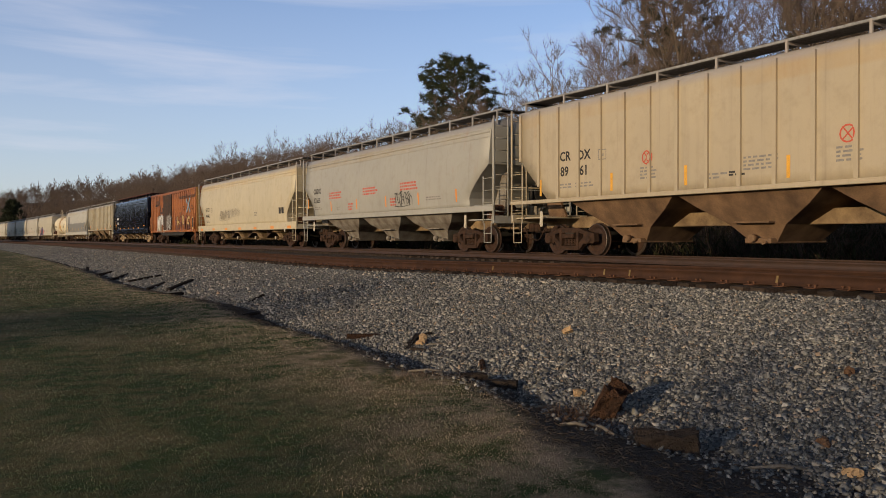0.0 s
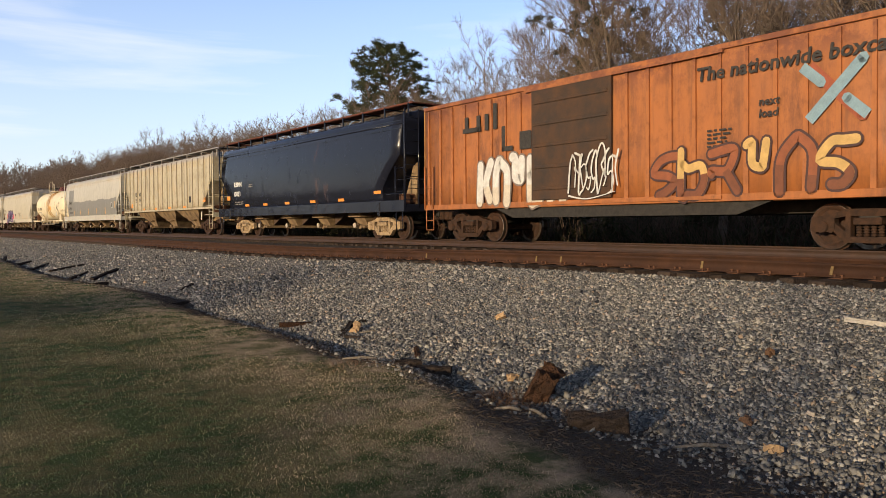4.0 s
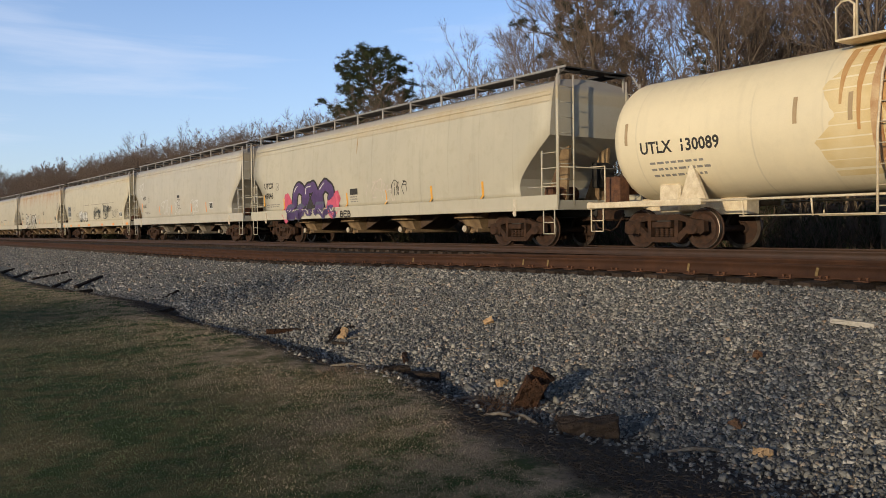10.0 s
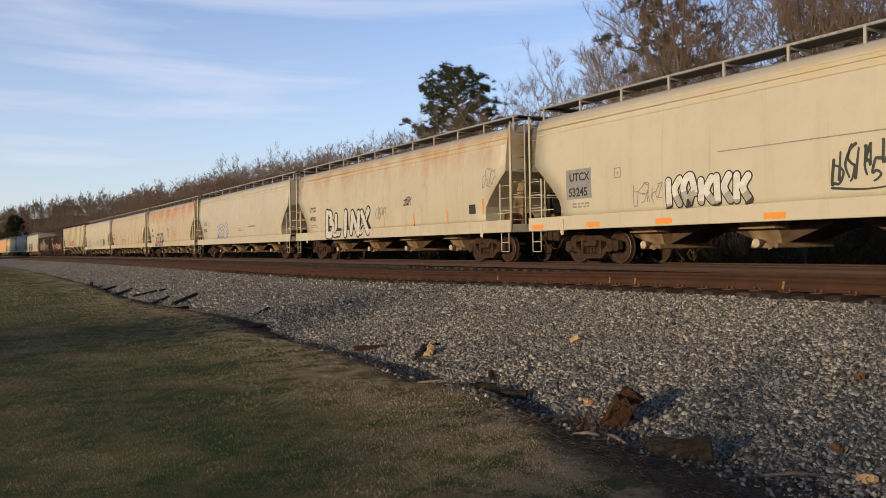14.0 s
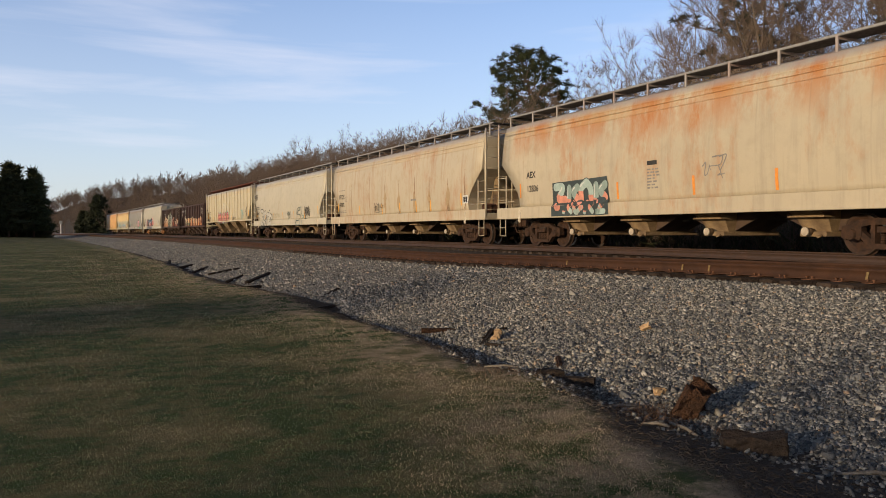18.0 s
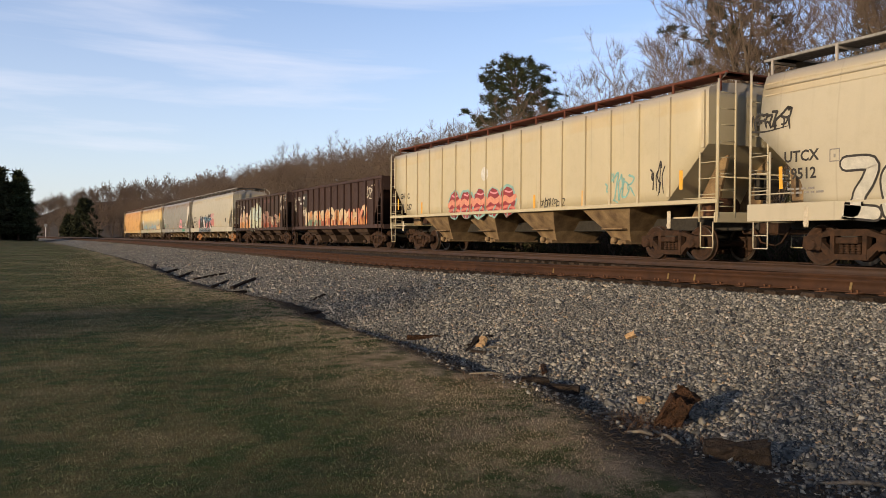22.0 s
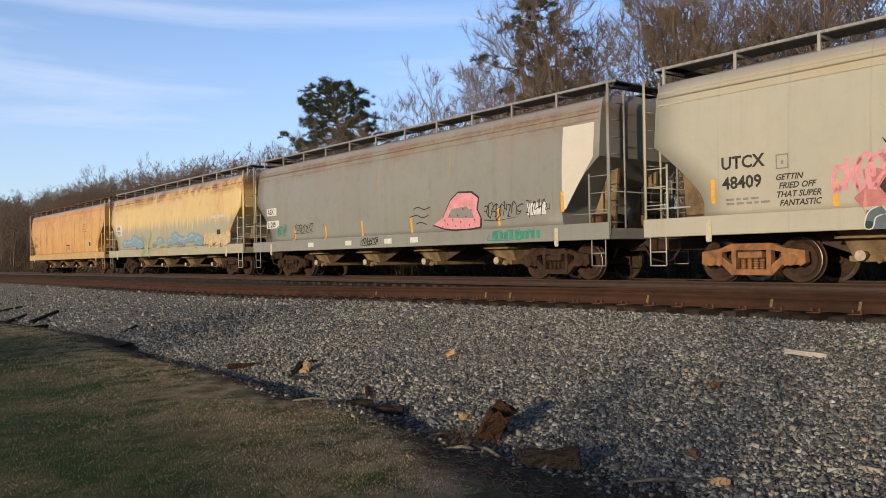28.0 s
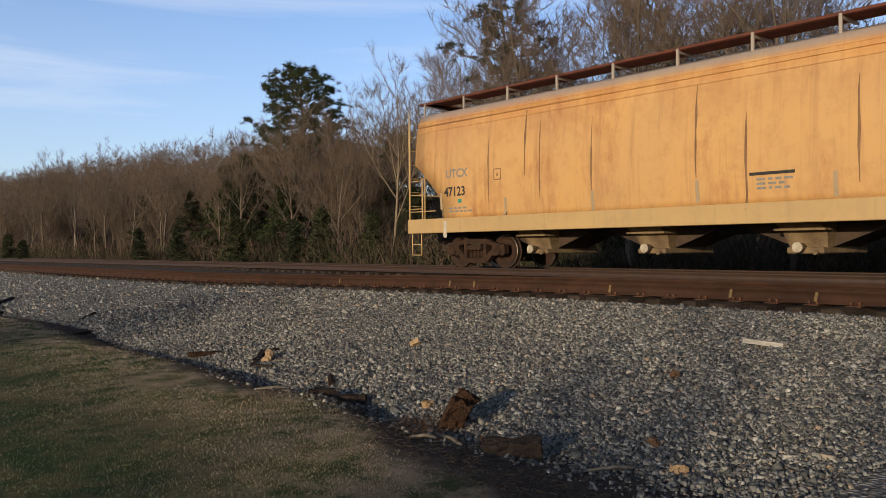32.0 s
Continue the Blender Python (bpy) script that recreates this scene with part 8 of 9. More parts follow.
def pine(seed, height, crown_from, limbs, reach, tuft=0.55, n=26, width=0.07, open_top=True):
    """A pine: bare lower trunk, level limbs that turn up, tufts of needles at their ends."""
    rg = np.random.default_rng(seed)
    segs, tufts = [], []
    p, d, r = np.zeros(3), np.array([0.02, 0.01, 1.0]), height * 0.014
    spine = [p]
    for i in range(8):
        d = d + rg.normal(0, 0.035, 3) * (1, 1, 0)
        d /= np.linalg.norm(d)
        q = p + d * height * 0.96 / 8
        segs.append((p, q, r, r * 0.84))
        p, r = q, r * 0.84
        spine.append(p)
    spine = np.array(spine)
    for k in range(limbs):
        u = crown_from + (0.99 - crown_from) * (k + rg.random() * 0.8) / limbs
        i = min(7, int(u * 8))
        w = u * 8 - i
        q = spine[i] * (1 - w) + spine[i + 1] * w
        rel = (u - crown_from) / (1 - crown_from)
        if open_top:
            lng = 0.35 + reach * float(np.interp(rel, (0, 0.3, 0.55, 0.75, 0.9, 1), (0.80, 1.0, 0.92, 0.68, 0.40, 0.14))) * rg.uniform(0.40, 1.15)
        else:
            lng = reach * (1.05 - rel) * rg.uniform(0.75, 1.1)
        az = 2.4 * k + rg.uniform(-0.4, 0.4)
        e = np.array([math.cos(az), math.sin(az), rg.uniform(-0.10, 0.25) + 0.30 * rel])
        rr = 0.020 + 0.035 * lng / reach
        m = max(2, int(lng / 0.7))
        for j in range(m):
            e = e + np.array([0, 0, 0.10 if open_top else -0.02]) + rg.normal(0, 0.07, 3)
            e /= np.linalg.norm(e)
            z = q + e * lng / m
            segs.append((q, z, rr, rr * 0.8))
            q, rr = z, rr * 0.8
            if j >= m * 0.3:
                for _ in range(3):
                    side = rg.normal(0, 0.42, 3) * (1, 1, 0.5)
                    s1 = q + side
                    segs.append((q, s1, 0.014, 0.008))
                    tufts += [s1, q + side * 0.5 + rg.normal(0, 0.12, 3)]
        tufts += [q + rg.normal(0, 0.15, 3) for _ in range(4)]
    tufts += [spine[-1] + rg.normal(0, 0.25, 3) for _ in range(8)]
    return prism_tubes(segs, 5), needle_tufts(rg, tufts, n, tuft, width)


def evergreen(seed, height, base, reach, layers, mat_n=12, tuft=0.7, width=0.16, taper=0.72):
    """A dense conical or rounded evergreen."""
    rg = np.random.default_rng(seed)
    segs, tufts = [(np.zeros(3), np.array([0, 0, height * 0.98]), height * 0.018, 0.02)], []
    for k in range(layers):
        u = base + (1 - base) * (k + 0.5) / layers
        rel = (u - base) / (1 - base)
        rad = reach * (1 - rel) ** taper * (0.8 + 0.2 * math.sin(k * 1.9)) + 0.15
        m = max(4, int(5 + rad * 3.2))
        for j in range(m):
            az = 6.283 * j / m + rg.uniform(-0.4, 0.4) + k
            lng = rad * rg.uniform(0.65, 1.12)
            tip = np.array([math.cos(az) * lng, math.sin(az) * lng, height * u + rg.uniform(-0.25, 0.15) * (1 + 0.2 * lng)])
            segs.append((np.array([0, 0, height * u]), tip, 0.03, 0.012))
            for w in (0.45, 0.75, 1.0):
                tufts.append(np.array([0, 0, height * u]) * (1 - w) + tip * w + rg.normal(0, 0.16, 3))
    return prism_tubes(segs, 4), needle_tufts(rg, tufts, mat_n, tuft, width, 0.5)


def conifer(name, wood, leaves, x, y, turn, bark, foliage, label, group="", scale=1.0, cat="tree"):
    top = new(name)
    top.matrix_basis = pose(x, y, float(land(x, y)) - 0.1, 0, 0, turn) @ Matrix.Scale(scale, 4)
    place("trunk", wood, bark, top)
    place("crown", leaves, foliage, top)
    return tagged(top, label, cat, group)


# the tall pine that stands out over the slope, and its neighbours
def meshes(pair):
    return mesh_np("trunk", *pair[0]), mesh_np("crown", *pair[1])


at = lambda az, r: (r * math.sin(radians(az)), r * math.cos(radians(az)))
px, py = at(31.2, 68.0)
conifer("pine_tree", *meshes(pine(11, 16.7, 0.28, 125, 4.6, 0.40, 28, 0.05)), px, py, 0, PINEBARK, NEEDLE, "tall green pine with an open rounded crown")
px, py = at(46.0, 52.0)
conifer("pine_tree", *meshes(pine(12, 18.5, 0.42, 52, 3.4, 0.42, 30, 0.05)), px, py, 40, PINEBARK, NEEDLE_DARK, "tall dark pine among bare trees")
px, py = at(55.5, 60.0)
conifer("pine_tree", *meshes(pine(13, 19.0, 0.45, 46, 3.4, 0.42, 28, 0.05)), px, py, 90, PINEBARK, NEEDLE_DARK, "tall dark pine high on the slope")
PINE_S = [meshes(pine(20 + k, 10.5, 0.25, 40, 2.8, 0.6, 22, 0.09, False)) for k in range(2)]
CEDARS = [meshes(evergreen(30 + k, 6.5, 0.06, 1.9, 13, 12, 0.6, 0.14)) for k in range(2)]
for k, (az, r, s) in enumerate(((37.2, 66, 0.95), (27.4, 58, 0.80), (29.5, 54, 0.62), (34.0, 56, 0.66), (25.6, 62, 0.75), (23.3, 70, 0.62), (41.5, 52, 0.55), (38.5, 47, 0.5), (50, 46, 0.62), (58.5, 44, 0.7), (62, 50, 0.9), (20.6, 88, 0.72))):
    px, py = at(az, r)
    conifer("pine_tree", *PINE_S[k % 2], px, py, 77 * k, PINEBARK, (NEEDLE, NEEDLE_DARK, CEDAR)[k % 3], "young pine at the edge of the wood", "young pines", s)
for k, (az, r, s) in enumerate(((32.0, 46, 0.60), (30.0, 47, 0.5), (35.5, 43, 0.55), (39.8, 41, 0.5), (26.2, 50, 0.55), (22.4, 58, 0.5), (17.2, 120, 0.9), (13.2, 72, 0.42), (12.4, 76, 0.5), (46, 38, 0.5), (52, 36, 0.55), (43.2, 39, 0.42), (57, 35, 0.5), (20.0, 64, 0.5), (64, 34, 0.6))):
    px, py = at(az, r)
    conifer("cedar_tree", *CEDARS[k % 2], px, py, 50 * k, BARK, (CEDAR, NEEDLE_DARK)[k % 2], "dark olive cedar in the undergrowth", "cedars", s)
# rounded dark evergreen beside the far bend
px, py = at(1.9, 300.0)
conifer("evergreen_tree", *meshes(evergreen(40, 13.6, 0.0, 5.0, 20, 14, 1.5, 0.42, 0.42)), px, py, 0, BARK, NEEDLE_DARK, "big dark rounded evergreen beside the far bend")
px, py = at(1.0, 305.0)
conifer("evergreen_tree", *meshes(evergreen(41, 8.5, 0.0, 3.6, 14, 14, 1.3, 0.4, 0.45)), px, py, 0, BARK, NEEDLE_DARK, "lower dark evergreen beside the far bend")
# pine grove past the lawn
GROVE = [meshes(evergreen(50 + k, 15.2, 0.10, 4.4, 15, 9, 1.4, 0.30, 0.62)) for k in range(3)]
rg = random.Random(5)
for k in range(22):
    x = -5.6 - 2.9 * (k % 15) - rg.uniform(0, 1.6)
    y = 198 + 16 * (k // 15) + rg.uniform(-7, 9)
    conifer("grove_pine", *GROVE[k % 3], x * y / 200, y, 61 * k, PINEBARK, CEDAR if k % 3 else NEEDLE, "dark grove pine with a bare lower trunk", "pine grove", rg.uniform(0.80, 1.06))

# bare trees, the nearest rows one by one
rg = random.Random(9)
for k in range(150):
    y = -4 + 1.35 * k + rg.uniform(-2, 2) if k < 130 else rg.uniform(170, 270)
    row = k % 4
    x = 26.5 + 5.0 * row + rg.uniform(-1.8, 2.4) - float(bend(y))
    az = math.degrees(math.atan2(x, y))
    h = rg.uniform(8.5, 11.5) if az < 41 else rg.uniform(11.0, 16.0)
    pale = rg.random() < 0.42 and az > 36
    bare_tree(k, x, y, h, rg.uniform(0, 360), "pale-barked leafless tree on the bank" if pale else "leafless brown tree on the wooded slope", PALEBARK if pale else BARK)


def woods(name, n, seed, xr, yr, hr, variants, label, mats):
    """Woodland too far off to tell tree from tree."""
    rg = np.random.default_rng(seed)
    W, T, nw, nt = [], [], 0, 0
    wf, tf = [], []
    for i in range(n):
        (wv, wq), (tv, tq), h = variants[i % len(variants)]
        y = rg.uniform(*yr)
        x = rg.uniform(*xr) - float(bend(y))
        s = rg.uniform(*hr) / h
        a = rg.uniform(0, 6.283)
        R = np.array([[math.cos(a), -math.sin(a), 0], [math.sin(a), math.cos(a), 0], [0, 0, 1]]) * s
        o = np.array([x, y, float(land(x, y)) - 0.2])
        W.append(wv @ R.T + o)
        wf.append(wq + nw)
        nw += len(wv)
        T.append(tv @ R.T + o)
        tf.append(tq + nt)
        nt += len(tv)
    a = place(name, mesh_np(name, np.concatenate(W), np.concatenate(wf)), mats[0])
    b = place(name, mesh_np(name, np.concatenate(T), np.concatenate(tf)), mats[1])
    for o in (a, b):
        tagged(o, label, "woodland", kind="stuff")


FARV = [(*grow(200 + k, 13, 0.42, 3, 0.20, 0.055, 4, 0.011, 1), 13) for k in range(4)]
woods("hillside_woods", 300, 1, (40, 100), (5, 330), (10.5, 14.5), FARV, "leafless brown woodland over the hillside", (BARK, TWIG))
FARW = [(*grow(220 + k, 14, 0.40, 2, 0.15, 0.20, 8, 0.012), 14) for k in range(3)]
woods("distant_woods", 380, 2, (24, 150), (260, 900), (11, 15), FARW, "hazy leafless woodland in the distance", (BARK, TWIG))
# bare trees about the far bend
for k, (az, r, h) in enumerate(((0.9, 330, 13), (1.4, 350, 15), (0.4, 420, 13), (3.6, 310, 14), (4.3, 300, 14), (5.0, 285, 13), (6.0, 270, 13), (7.2, 250, 14), (8.0, 235, 13), (8.9, 215, 15))):
    px, py = at(az, r)
    bare_tree(k + 2, px, py, h, 40 * k, "leafless tree beside the far bend", None, "trees by the bend")


def undergrowth(n, seed, xr, yr, height, label, mat, width):
    rg = np.random.default_rng(seed)
    y = yr[0] + (yr[1] - yr[0]) * rg.random(n) ** 1.3
    x = rg.uniform(*xr, n) - bend(y)
    clump = 0.55 + 0.45 * np.sin(x * 0.8 + 2 * np.sin(y * 0.35)) * np.sin(y * 0.55 + x * 0.3)
    b = np.stack([x, y, land(x, y) + rg.random(n) * height * 0.7 * clump], 1)
    d = rg.normal(0, 0.5, (n, 3)) + (0, 0, 0.9)
    d /= np.linalg.norm(d, axis=1, keepdims=True)
    v, f = slivers(b, b + d * rg.uniform(0.4, 1.3, (n, 1)) * (0.5 + height / 5), width, rg)
    return tagged(place("undergrowth", mesh_np("undergrowth", v, f), mat), label, "brush", kind="stuff")


undergrowth(60000, 7, (23.2, 34), (-6, 190), 3.6, "tangled leafless brush at the foot of the slope", BRUSH, 0.035)
undergrowth(26000, 8, (23.6, 31), (-6, 190), 2.6, "dark low evergreen brush along the line", CEDAR, 0.10)

undergrowth(9000, 9, (-64, 3.5), (203, 226), 3.4, "dark evergreen brush among the grove pines", CEDAR, 0.35)

# trees out of view beyond the lawn, added to throw the long evening shade
rg = random.Random(21)
for k in range(60):
    # taller where their shade has to reach the stone bank
    tall = 1.65 if 12 <= k <= 17 else 1.65 if k in (22, 23, 24) else 0.5 if k > 33 else 0.78
    y = -46 + 2.2 * k + rg.uniform(-1.5, 1.5)
    x = -31 - rg.uniform(0, 9)
    bare_tree(k, x, y, rg.uniform(4.4, 6.4) * tall, 37 * k, "leafless tree at the edge of the lawn", None, "trees at the lawn's edge")
for k in range(9):
    px, py = -30 - 1.5 * (k % 3), -38 + 11.5 * k + 3 * math.sin(k * 2.1)
    conifer("cedar_tree", *CEDARS[k % 2], px, py, 50 * k, BARK, NEEDLE_DARK, "cedar at the edge of the lawn", "trees at the lawn's edge", (0.66 if k < 6 else 0.42) + 0.07 * (k % 3))
# faint blue ridge on the horizon, with the air's haze put into its colour
bm = bmesh.new()
ridge = []
for i in range(41):
    a = radians(-14 + 24 * i / 40)
    h = 62 + 22 * math.sin(i * 0.42) + 9 * math.sin(i * 1.3)
    ridge.append((2300 * math.sin(a), 2300 * math.cos(a), h))
lo_ = [bm.verts.new((x, y, -30)) for x, y, h in ridge]
hi_ = [bm.verts.new((x * 1.1, y * 1.1, h)) for x, y, h in ridge]
for i in range(40):
    bm.faces.new((lo_[i], lo_[i + 1], hi_[i + 1], hi_[i]))
tagged(part("distant_ridge", bm, plain("hazy_blue_ridge", (0.22, 0.235, 0.29), (0.19, 0.205, 0.26), 0.01, 1.0, 0.0, 0.0)), "hazy blue wooded ridge on the horizon", "hill", kind="structure")

# ---- lawn grass and small things on the ground ----
def blade_material(name, dark, mid, straw):
    m, n, l, b = node_mat(name)
    rnd = n.new("ShaderNodeNewGeometry").outputs["Random Per Island"]
    r = n.new("ShaderNodeValToRGB")
    e = r.color_ramp.elements
    e[0].position, e[0].color = 0.0, (*dark, 1)
    e[1].position, e[1].color = 1.0, (*straw, 1)
    for p, c in ((0.55, mid), (0.93, tuple(1.25 * v for v in mid))):
        k = e.new(p)
        k.color = (*c, 1)
    l.new(rnd, r.inputs["Fac"])
    co = n.new("ShaderNodeTexCoord").outputs["Object"]
    c = mix(n, l, times_(n, l, noise_fac(n, l, co, 0.45, 6.0, 0.7, (1, 1, 1), 0.47, 0.60), 0.85), r.outputs["Color"], straw)
    c = mix(n, l, times_(n, l, noise_fac(n, l, co, 2.6, 5.0, 0.7, (1, 1, 1), 0.46, 0.60), 0.7), c, dark)
    c = mix(n, l, times_(n, l, noise_fac(n, l, co, 9.0, 3.0, 0.6, (1, 1, 1), 0.46, 0.60), 0.55), c, tuple(0.8 * v for v in dark))
    c = mix(n, l, times_(n, l, noise_fac(n, l, co, 1.3, 6.0, 0.75, (1, 1, 1), 0.57, 0.66), 0.75), c, tuple(min(1, 1.35 * v) for v in straw))
    l.new(c, b.inputs["Base Color"])
    b.inputs["Roughness"].default_value = 0.85
    return m


def lawn_blades(n, seed, near, far, length, width, mat, edge, inner=-999.0):
    rg = np.random.default_rng(seed)
    r = near * (far / near) ** rg.random(n)
    az = np.radians(rg.uniform(-14, 72, n))
    x, y = r * np.sin(az), r * np.cos(az)
    wob = 0.35 * np.sin(y * 1.3) + 0.25 * np.sin(y * 2.9 + 1) + 0.35 * ripple(x, y, 1.7)
    bald = ripple(x * 0.9 + 3, y * 0.8, 1.5) + 0.5 * ripple(x, y, 4.0)
    past = x - lawn_edge(y)
    ok = (past < edge + 0.35 * wob - 0.25 * rg.random(n)) & (bald + rg.normal(0, 0.35, n) < 0.85 - 0.35 * np.clip((past + 1.1) / 1.2, 0, 1))
    ok &= past > inner * (1 + 1.0 * smooth(14, 24, y)) + 1.2 * wob
    ok &= (inner < -99) | (rg.random(n) < 1 - 0.65 * np.clip((-past - 0.5) / 1.2, 0, 1))
    x, y, r = x[ok], y[ok], r[ok]
    k = len(x)
    b = np.stack([x, y, land(x, y) - 0.005], 1)
    d = rg.normal(0, 0.55, (k, 3))
    d[:, 2] = rg.uniform(0.2, 0.85, k)
    d /= np.linalg.norm(d, axis=1, keepdims=True)
    grow_ = (0.8 + 0.5 * np.clip(r / 12, 0, 3))[:, None]
    v, f = slivers(b, b + d * rg.uniform(0.5, 1.15, (k, 1)) * length * grow_, width * (0.7 + r / 6), rg)
    return place("grass", mesh_np("grass", v, f), mat)


tagged(lawn_blades(470000, 1, 2.3, 120, 0.022, 0.0046, blade_material("winter_grass", (0.046, 0.072, 0.024), (0.092, 0.124, 0.046), (0.26, 0.210, 0.120)), 0.0), "short winter lawn, green and straw mixed", "grass", kind="stuff")
tagged(lawn_blades(30000, 2, 2.6, 60, 0.028, 0.0040, blade_material("dead_grass", (0.085, 0.090, 0.042), (0.19, 0.16, 0.09), (0.32, 0.26, 0.165)), 0.25), "tufts of dead straw-coloured grass", "grass", kind="stuff")
tagged(lawn_blades(320000, 4, 3.0, 75, 0.026, 0.0055, blade_material("pale_dead_grass", (0.18, 0.14, 0.088), (0.27, 0.205, 0.132), (0.38, 0.29, 0.19)), 0.15, -1.8), "strip of pale dead grass along the lawn's edge", "grass", kind="stuff")


def litter(n, seed):
    """Crumbs of bark, chips and dead leaves along the foot of the bank."""
    rg = np.random.default_rng(seed)
    y = 1.5 + 24 * rg.random(n) ** 1.6
    x = lawn_edge(y) - 0.05 + rg.gamma(2.0, 0.26, n)
    z = np.maximum(land(x, y), np.where(x > bed_toe(y), bed(x, y), -9)) + 0.012
    d = rg.normal(0, 1, (n, 3)) * (1, 1, 0.25)
    d /= np.linalg.norm(d, axis=1, keepdims=True)
    b = np.stack([x, y, z], 1)
    v, f = slivers(b, b + d * rg.uniform(0.015, 0.075, (n, 1)), rg.uniform(0.004, 0.014, n), rg)
    return place("litter", mesh_np("litter", v, f), plain("bark_litter", (0.10, 0.078, 0.06), (0.05, 0.04, 0.032), 5.0, 0.95))


tagged(litter(15000, 3), "bark crumbs and dead leaves on dark soil", "litter", kind="stuff")


def chunk(name, size, p, rot, mat, label, category, seed, rough=0.05, cuts=3):
    """A broken piece of timber or a stone, with uneven faces."""
    rg = random.Random(seed)
    bm = bmesh.new()
    box(bm, -size[0] / 2, size[0] / 2, -size[1] / 2, size[1] / 2, -size[2] / 2, size[2] / 2)
    bmesh.ops.subdivide_edges(bm, edges=bm.edges[:], cuts=cuts, use_grid_fill=True)
    s = min(size)
    for v in bm.verts:
        v.co += Vector([rg.uniform(-1, 1) * rough * max(s, 0.04) * 2.2 for _ in range(3)])
    ob = part(name, bm, mat)
    ob.matrix_basis = pose(*p, *rot)
    return tagged(ob, label, category)


def floor_at(x, y):
    return max(float(land(x, y)), float(bed(x, y)) if x > float(bed_toe(y)) else -9)


chunk("tie_stump", (0.17, 0.15, 0.27), (4.64, 5.28, 0.06), (-6, 26, -41), ROTTEN, "rotten reddish-brown tie stump set in the stones", "stump", 1, 0.07)
chunk("tie_stump", (0.18, 0.14, 0.26), (4.80, 5.38, 0.11), (-4, 34, -41), ROTTEN, "leaning rotten tie stump in the stones", "stump", 2, 0.07)
chunk("timber_block", (0.42, 0.17, 0.14), (4.26, 4.22, floor_at(4.26, 4.22) + 0.05), (6, -4, -42), plain("grey_brown_old_timber", (0.085, 0.058, 0.040), (0.045, 0.033, 0.025), 9.0, 0.95, 0.0, 0.7, 40.0, 0.012), "grey-brown block of old timber on the soil", "timber", 3, 0.05)
chunk("wood_slat", (0.09, 0.44, 0.05), (8.27, 4.41, floor_at(8.27, 4.41) + 0.045), (3, 2, 4), plain("bleached_slat_wood", (0.55, 0.50, 0.42), (0.42, 0.37, 0.30), 14.0, 0.8), "pale bleached wooden slat lying on the stones", "wood", 4, 0.03)
for k, (x, y, s, m, lab) in enumerate(((4.88, 5.95, 0.095, "tan", "tan broken stone"), (4.80, 3.17, 0.09, "tan", "tan broken stone"), (6.78, 8.52, 0.12, "tan", "tan broken stone"), (5.31, 9.86, 0.15, "tan", "round tan stone beside dark timber"), (5.15, 3.62, 0.08, "rust", "rusty brown stone"), (6.9, 4.6, 0.09, "rust", "rusty brown stone"))):
    mat = plain("tan_stone", (0.50, 0.33, 0.17), (0.38, 0.25, 0.14), 14.0, 0.85) if m == "tan" else plain("rust_brown_stone", (0.20, 0.11, 0.06), (0.12, 0.07, 0.045), 14.0, 0.9)
    chunk("stone", (s, s * 0.8, s * 0.62), (x, y, floor_at(x, y) + s * 0.30), (20 * k, 13 * k, 71 * k), mat, lab + " on the bank", "stone", 20 + k, 0.10, 2)
def weeds(x, y, n, spread, height, seed):
    """A dry clump of rust-brown stems."""
    rg = np.random.default_rng(seed)
    b = np.stack([x + rg.normal(0, spread, n), y + rg.normal(0, spread, n), np.zeros(n)], 1)
    b[:, 2] = np.maximum(land(b[:, 0], b[:, 1]), np.where(b[:, 0] > bed_toe(b[:, 1]), bed(b[:, 0], b[:, 1]), -9)) - 0.01
    d = rg.normal(0, 0.75, (n, 3)) * (1, 1, 0) + (0, 0, 0.6)
    d /= np.linalg.norm(d, axis=1, keepdims=True)
    v, f = slivers(b, b + d * rg.uniform(0.4, 1.0, (n, 1)) * height, 0.007, rg)
    tagged(place("dead_weeds", mesh_np("dead_weeds", v, f), plain("dry_weed_stems", (0.20, 0.12, 0.07), (0.10, 0.06, 0.04), 4.0, 0.95)), "dry rust-brown weeds at the foot of the bank", "weeds")


weeds(4.45, 5.45, 420, 0.16, 0.17, 1)
weeds(4.22, 5.15, 200, 0.14, 0.12, 2)
weeds(4.55, 4.75, 160, 0.12, 0.10, 3)
weeds(3.95, 7.4, 200, 0.2, 0.12, 4)
DARKTIMBER = plain("blackened_timber", (0.045, 0.033, 0.026), (0.025, 0.02, 0.017), 9.0, 0.95, 0.0, 0.6, 40.0, 0.01)
PIECES = ((5.22, 9.98, 0.80, 0.055, 40, 9), (5.42, 10.15, 0.62, 0.05, 62, 7), (5.12, 9.45, 0.40, 0.045, -30, 2), (5.0, 11.1, 0.50, 0.09, -75, 2), (4.64, 6.92, 0.34, 0.13, -48, 2), (4.5, 7.2, 0.28, 0.11, -60, 2), (5.05, 7.9, 0.34, 0.06, 30, 6), (4.72, 7.6, 0.3, 0.08, 20, 2), (5.29, 25.07, 2.8, 0.15, 25.9, 2.2), (4.9, 26.45, 2.9, 0.13, 22.6, 1.3), (4.3, 21.4, 0.7, 0.16, 60, 0), (5.7, 18.8, 1.1, 0.12, 34.1, 4), (4.72, 32.95, 3.5, 0.16, 18.7, 0.8), (5.13, 30.1, 1.7, 0.14, 47.2, 3.4), (4.6, 36.5, 2.4, 0.18, 20, 1), (4.6, 15.6, 0.6, 0.10, 50, 1), (4.3, 40.0, 2.2, 0.2, 8, 3))
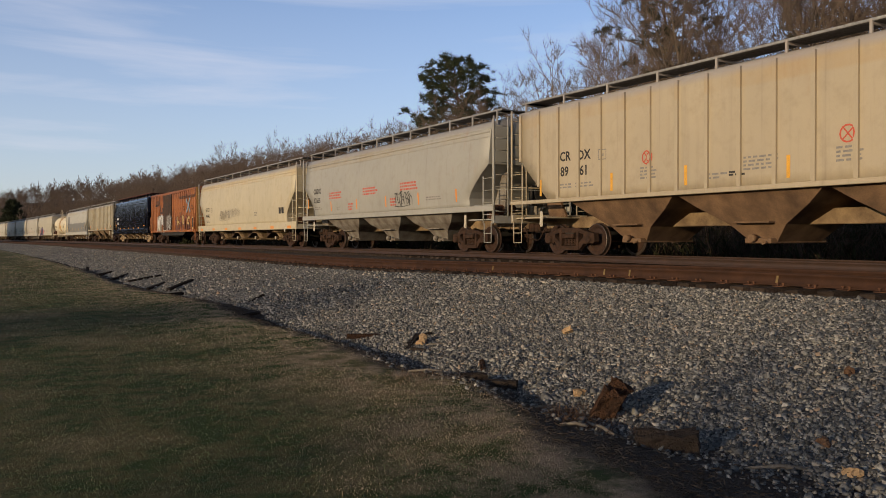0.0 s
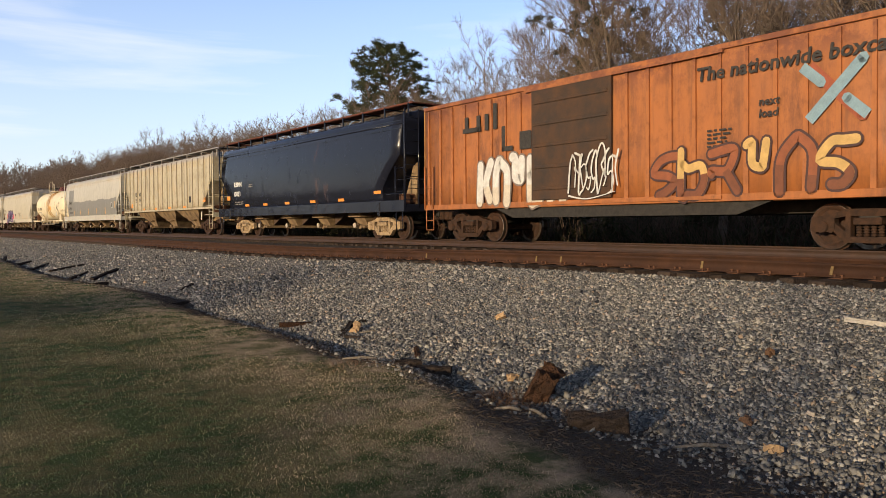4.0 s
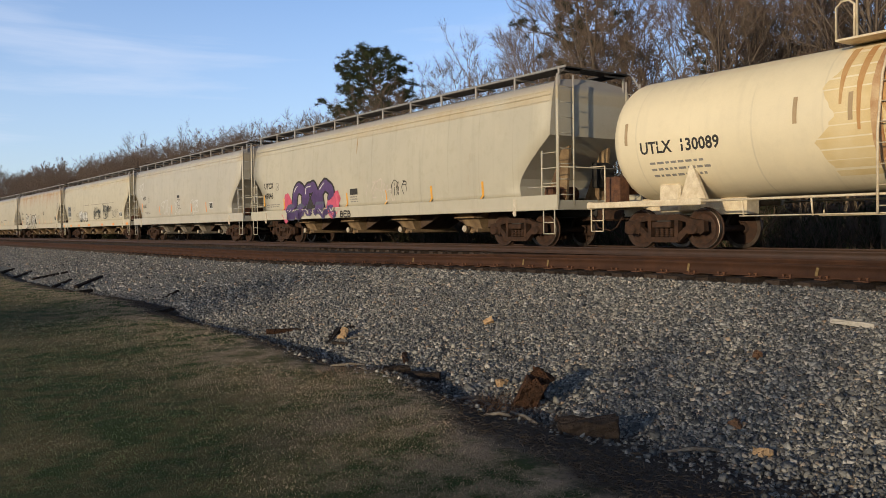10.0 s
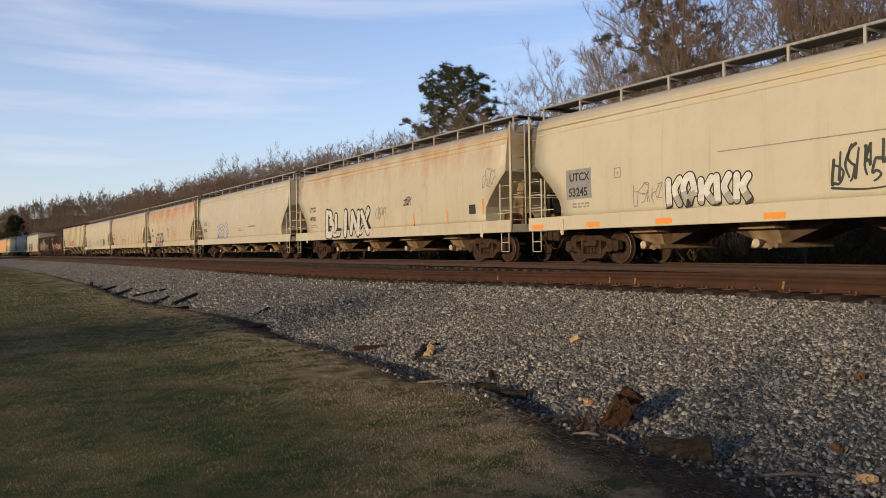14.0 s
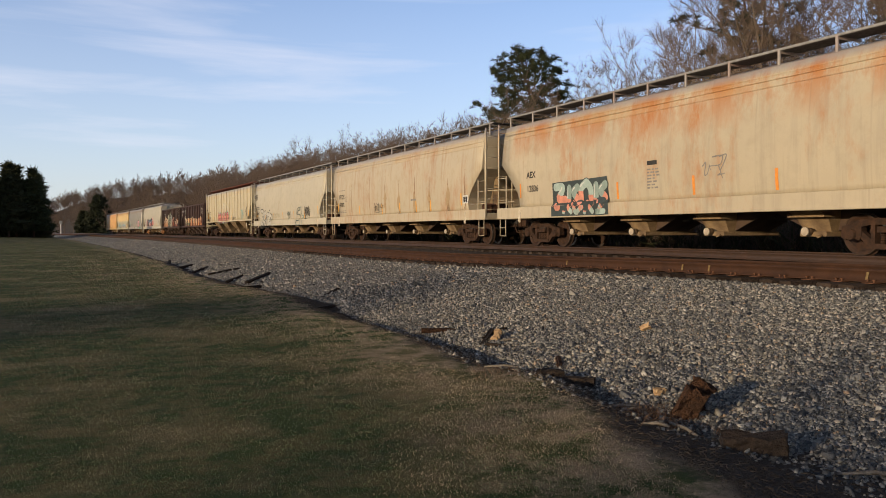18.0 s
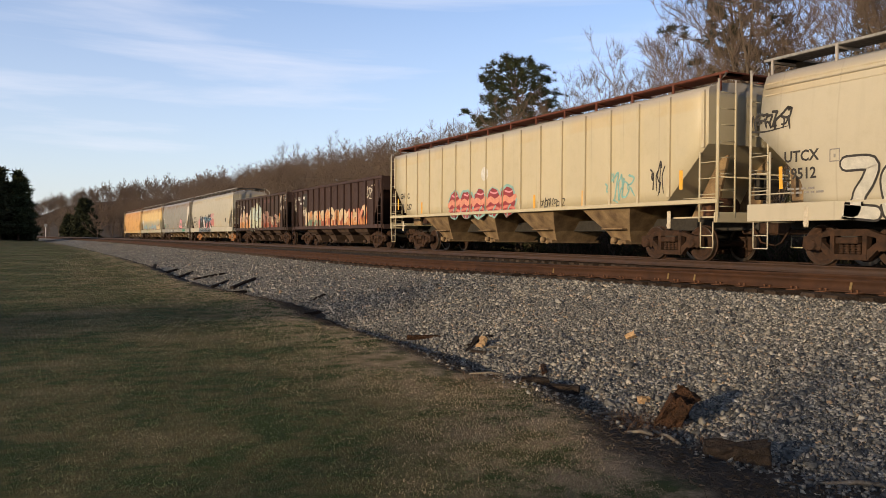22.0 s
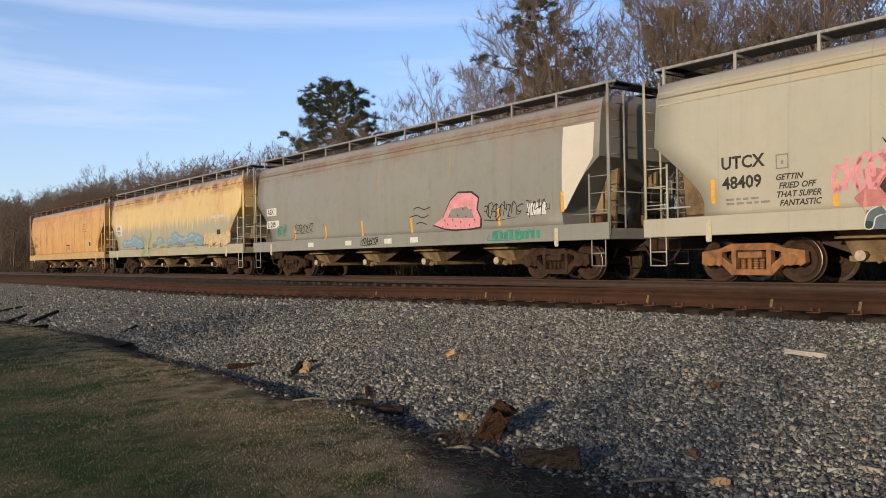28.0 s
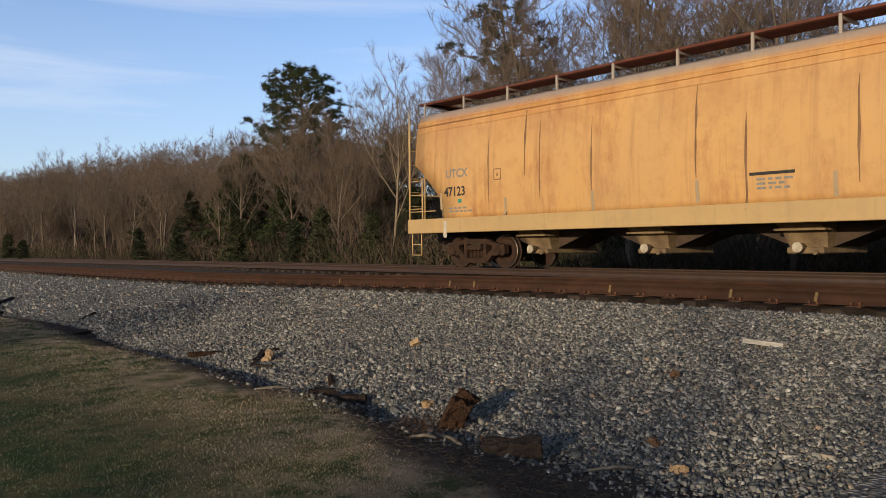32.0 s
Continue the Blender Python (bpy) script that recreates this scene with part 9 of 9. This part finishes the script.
for k, (x, y, ln, w, turn, lift) in enumerate(PIECES):
    old = k in (3, 6)
    w *= 0.62 if y > 12 else 1.0
    dz = 0.09 * (1 if lift > 2 else 0)
    chunk("old_tie" if ln > 1.2 else "timber_piece", (w, ln, w * 0.75), (x, y, floor_at(x, y) + w * 0.28), (lift * 1.2, 3 * math.sin(k), -turn), ROTTEN if old else DARKTIMBER, ("rotten brown timber" if old else "blackened old tie") + " lying on the foot of the bank", "timber", 40 + k, 0.06)
for k, (x, y, ln, turn) in enumerate(((4.25, 5.75, 0.46, -72), (4.3, 5.62, 0.3, -80), (4.2, 4.87, 0.44, 14), (4.0, 4.95, 0.2, -50), (4.55, 3.55, 0.4, -60), (5.4, 9.6, 0.3, -80), (4.15, 7.6, 0.35, -60))):
    bm = bmesh.new()
    tube(bm, [(0, -ln / 2, 0.0), (0.012, -ln * 0.1, 0.012), (-0.01, ln * 0.3, 0.006), (0.006, ln / 2, 0.0)], [0.014, 0.016, 0.013, 0.008], 6)
    ob = part("stick", bm, GREYWOOD)
    ob.matrix_basis = pose(x, y, floor_at(x, y) + 0.022, 0, 2, -turn)
    tagged(ob, "grey broken stick on the dark soil", "stick")
# pole line behind the tracks
px, py = at(16.2, 96.0)
pole = new("utility_pole")
pole.matrix_basis = pose(px, py, float(land(px, py)))
bm = bmesh.new()
tube(bm, [(0, 0, -0.3), (0, 0, 9.0)], [0.15, 0.10], 10)
part("pole", bm, GREYWOOD, pole)
bm = bmesh.new()
box(bm, -0.9, 0.9, -0.05, 0.05, 8.4, 8.52)
part("crossarm", bm, GREYWOOD, pole)
for s in (-0.8, 0.8):
    bm = bmesh.new()
    tube(bm, [(s, 0, 8.5), (s + 12, -12, 7.9), (s + 26, -26, 8.6)], 0.018, 4)
    part("wire", bm, DARK, pole)
tagged(pole, "grey wooden utility pole with two wires at the wood's edge", "utility pole")
# signal mast beside the far bend
px, py = at(-0.35, 300.0)
mast = new("signal_mast")
mast.matrix_basis = pose(px, py, float(land(px, py)))
bm = bmesh.new()
tube(bm, [(0, 0, -0.2), (0, 0, 5.0)], 0.14, 8)
part("mast", bm, WHITEINK, mast)
bm = bmesh.new()
box(bm, -0.5, 0.5, -0.2, 0.2, 4.2, 5.2, bevel=0.05)
part("signal_head", bm, GREYPATCH, mast)
tagged(mast, "pale signal mast beside the far bend", "signal")



# ---- what moves ----
def line_at(s):
    """Place and heading on the train's track, s metres along it."""
    u = max(0.0, s - BEND_FROM)
    th = u / BEND_R
    if s < BEND_FROM:
        return FAR_X, s, 0.0
    return FAR_X - BEND_R * (1 - math.cos(th)), BEND_FROM + BEND_R * math.sin(th), math.degrees(th)


def motions():
    for car, s0 in TRAIN:
        rows = []
        for k in range(33):
            s = s0 - 13.60015 * k + 0.0161925 * (k - 16) ** 2
            x, y, h = line_at(s)
            rows.append((float(k), pose(x, y, RAIL_Z, 0, 0, h)))
        walk(car, rows)
    # wheels roll with the way that the train has gone
    turns = []
    for k in range(FPS * 32 + 1):
        t = k / FPS
        turns.append((t, math.degrees((13.60015 * t - 0.0161925 * ((t - 16) ** 2 - 256)) / 0.457)))
    for wheelset, y in WHEELS:
        walk(wheelset, [(t, pose(0, y, 0.457, a)) for t, a in turns])


motions()
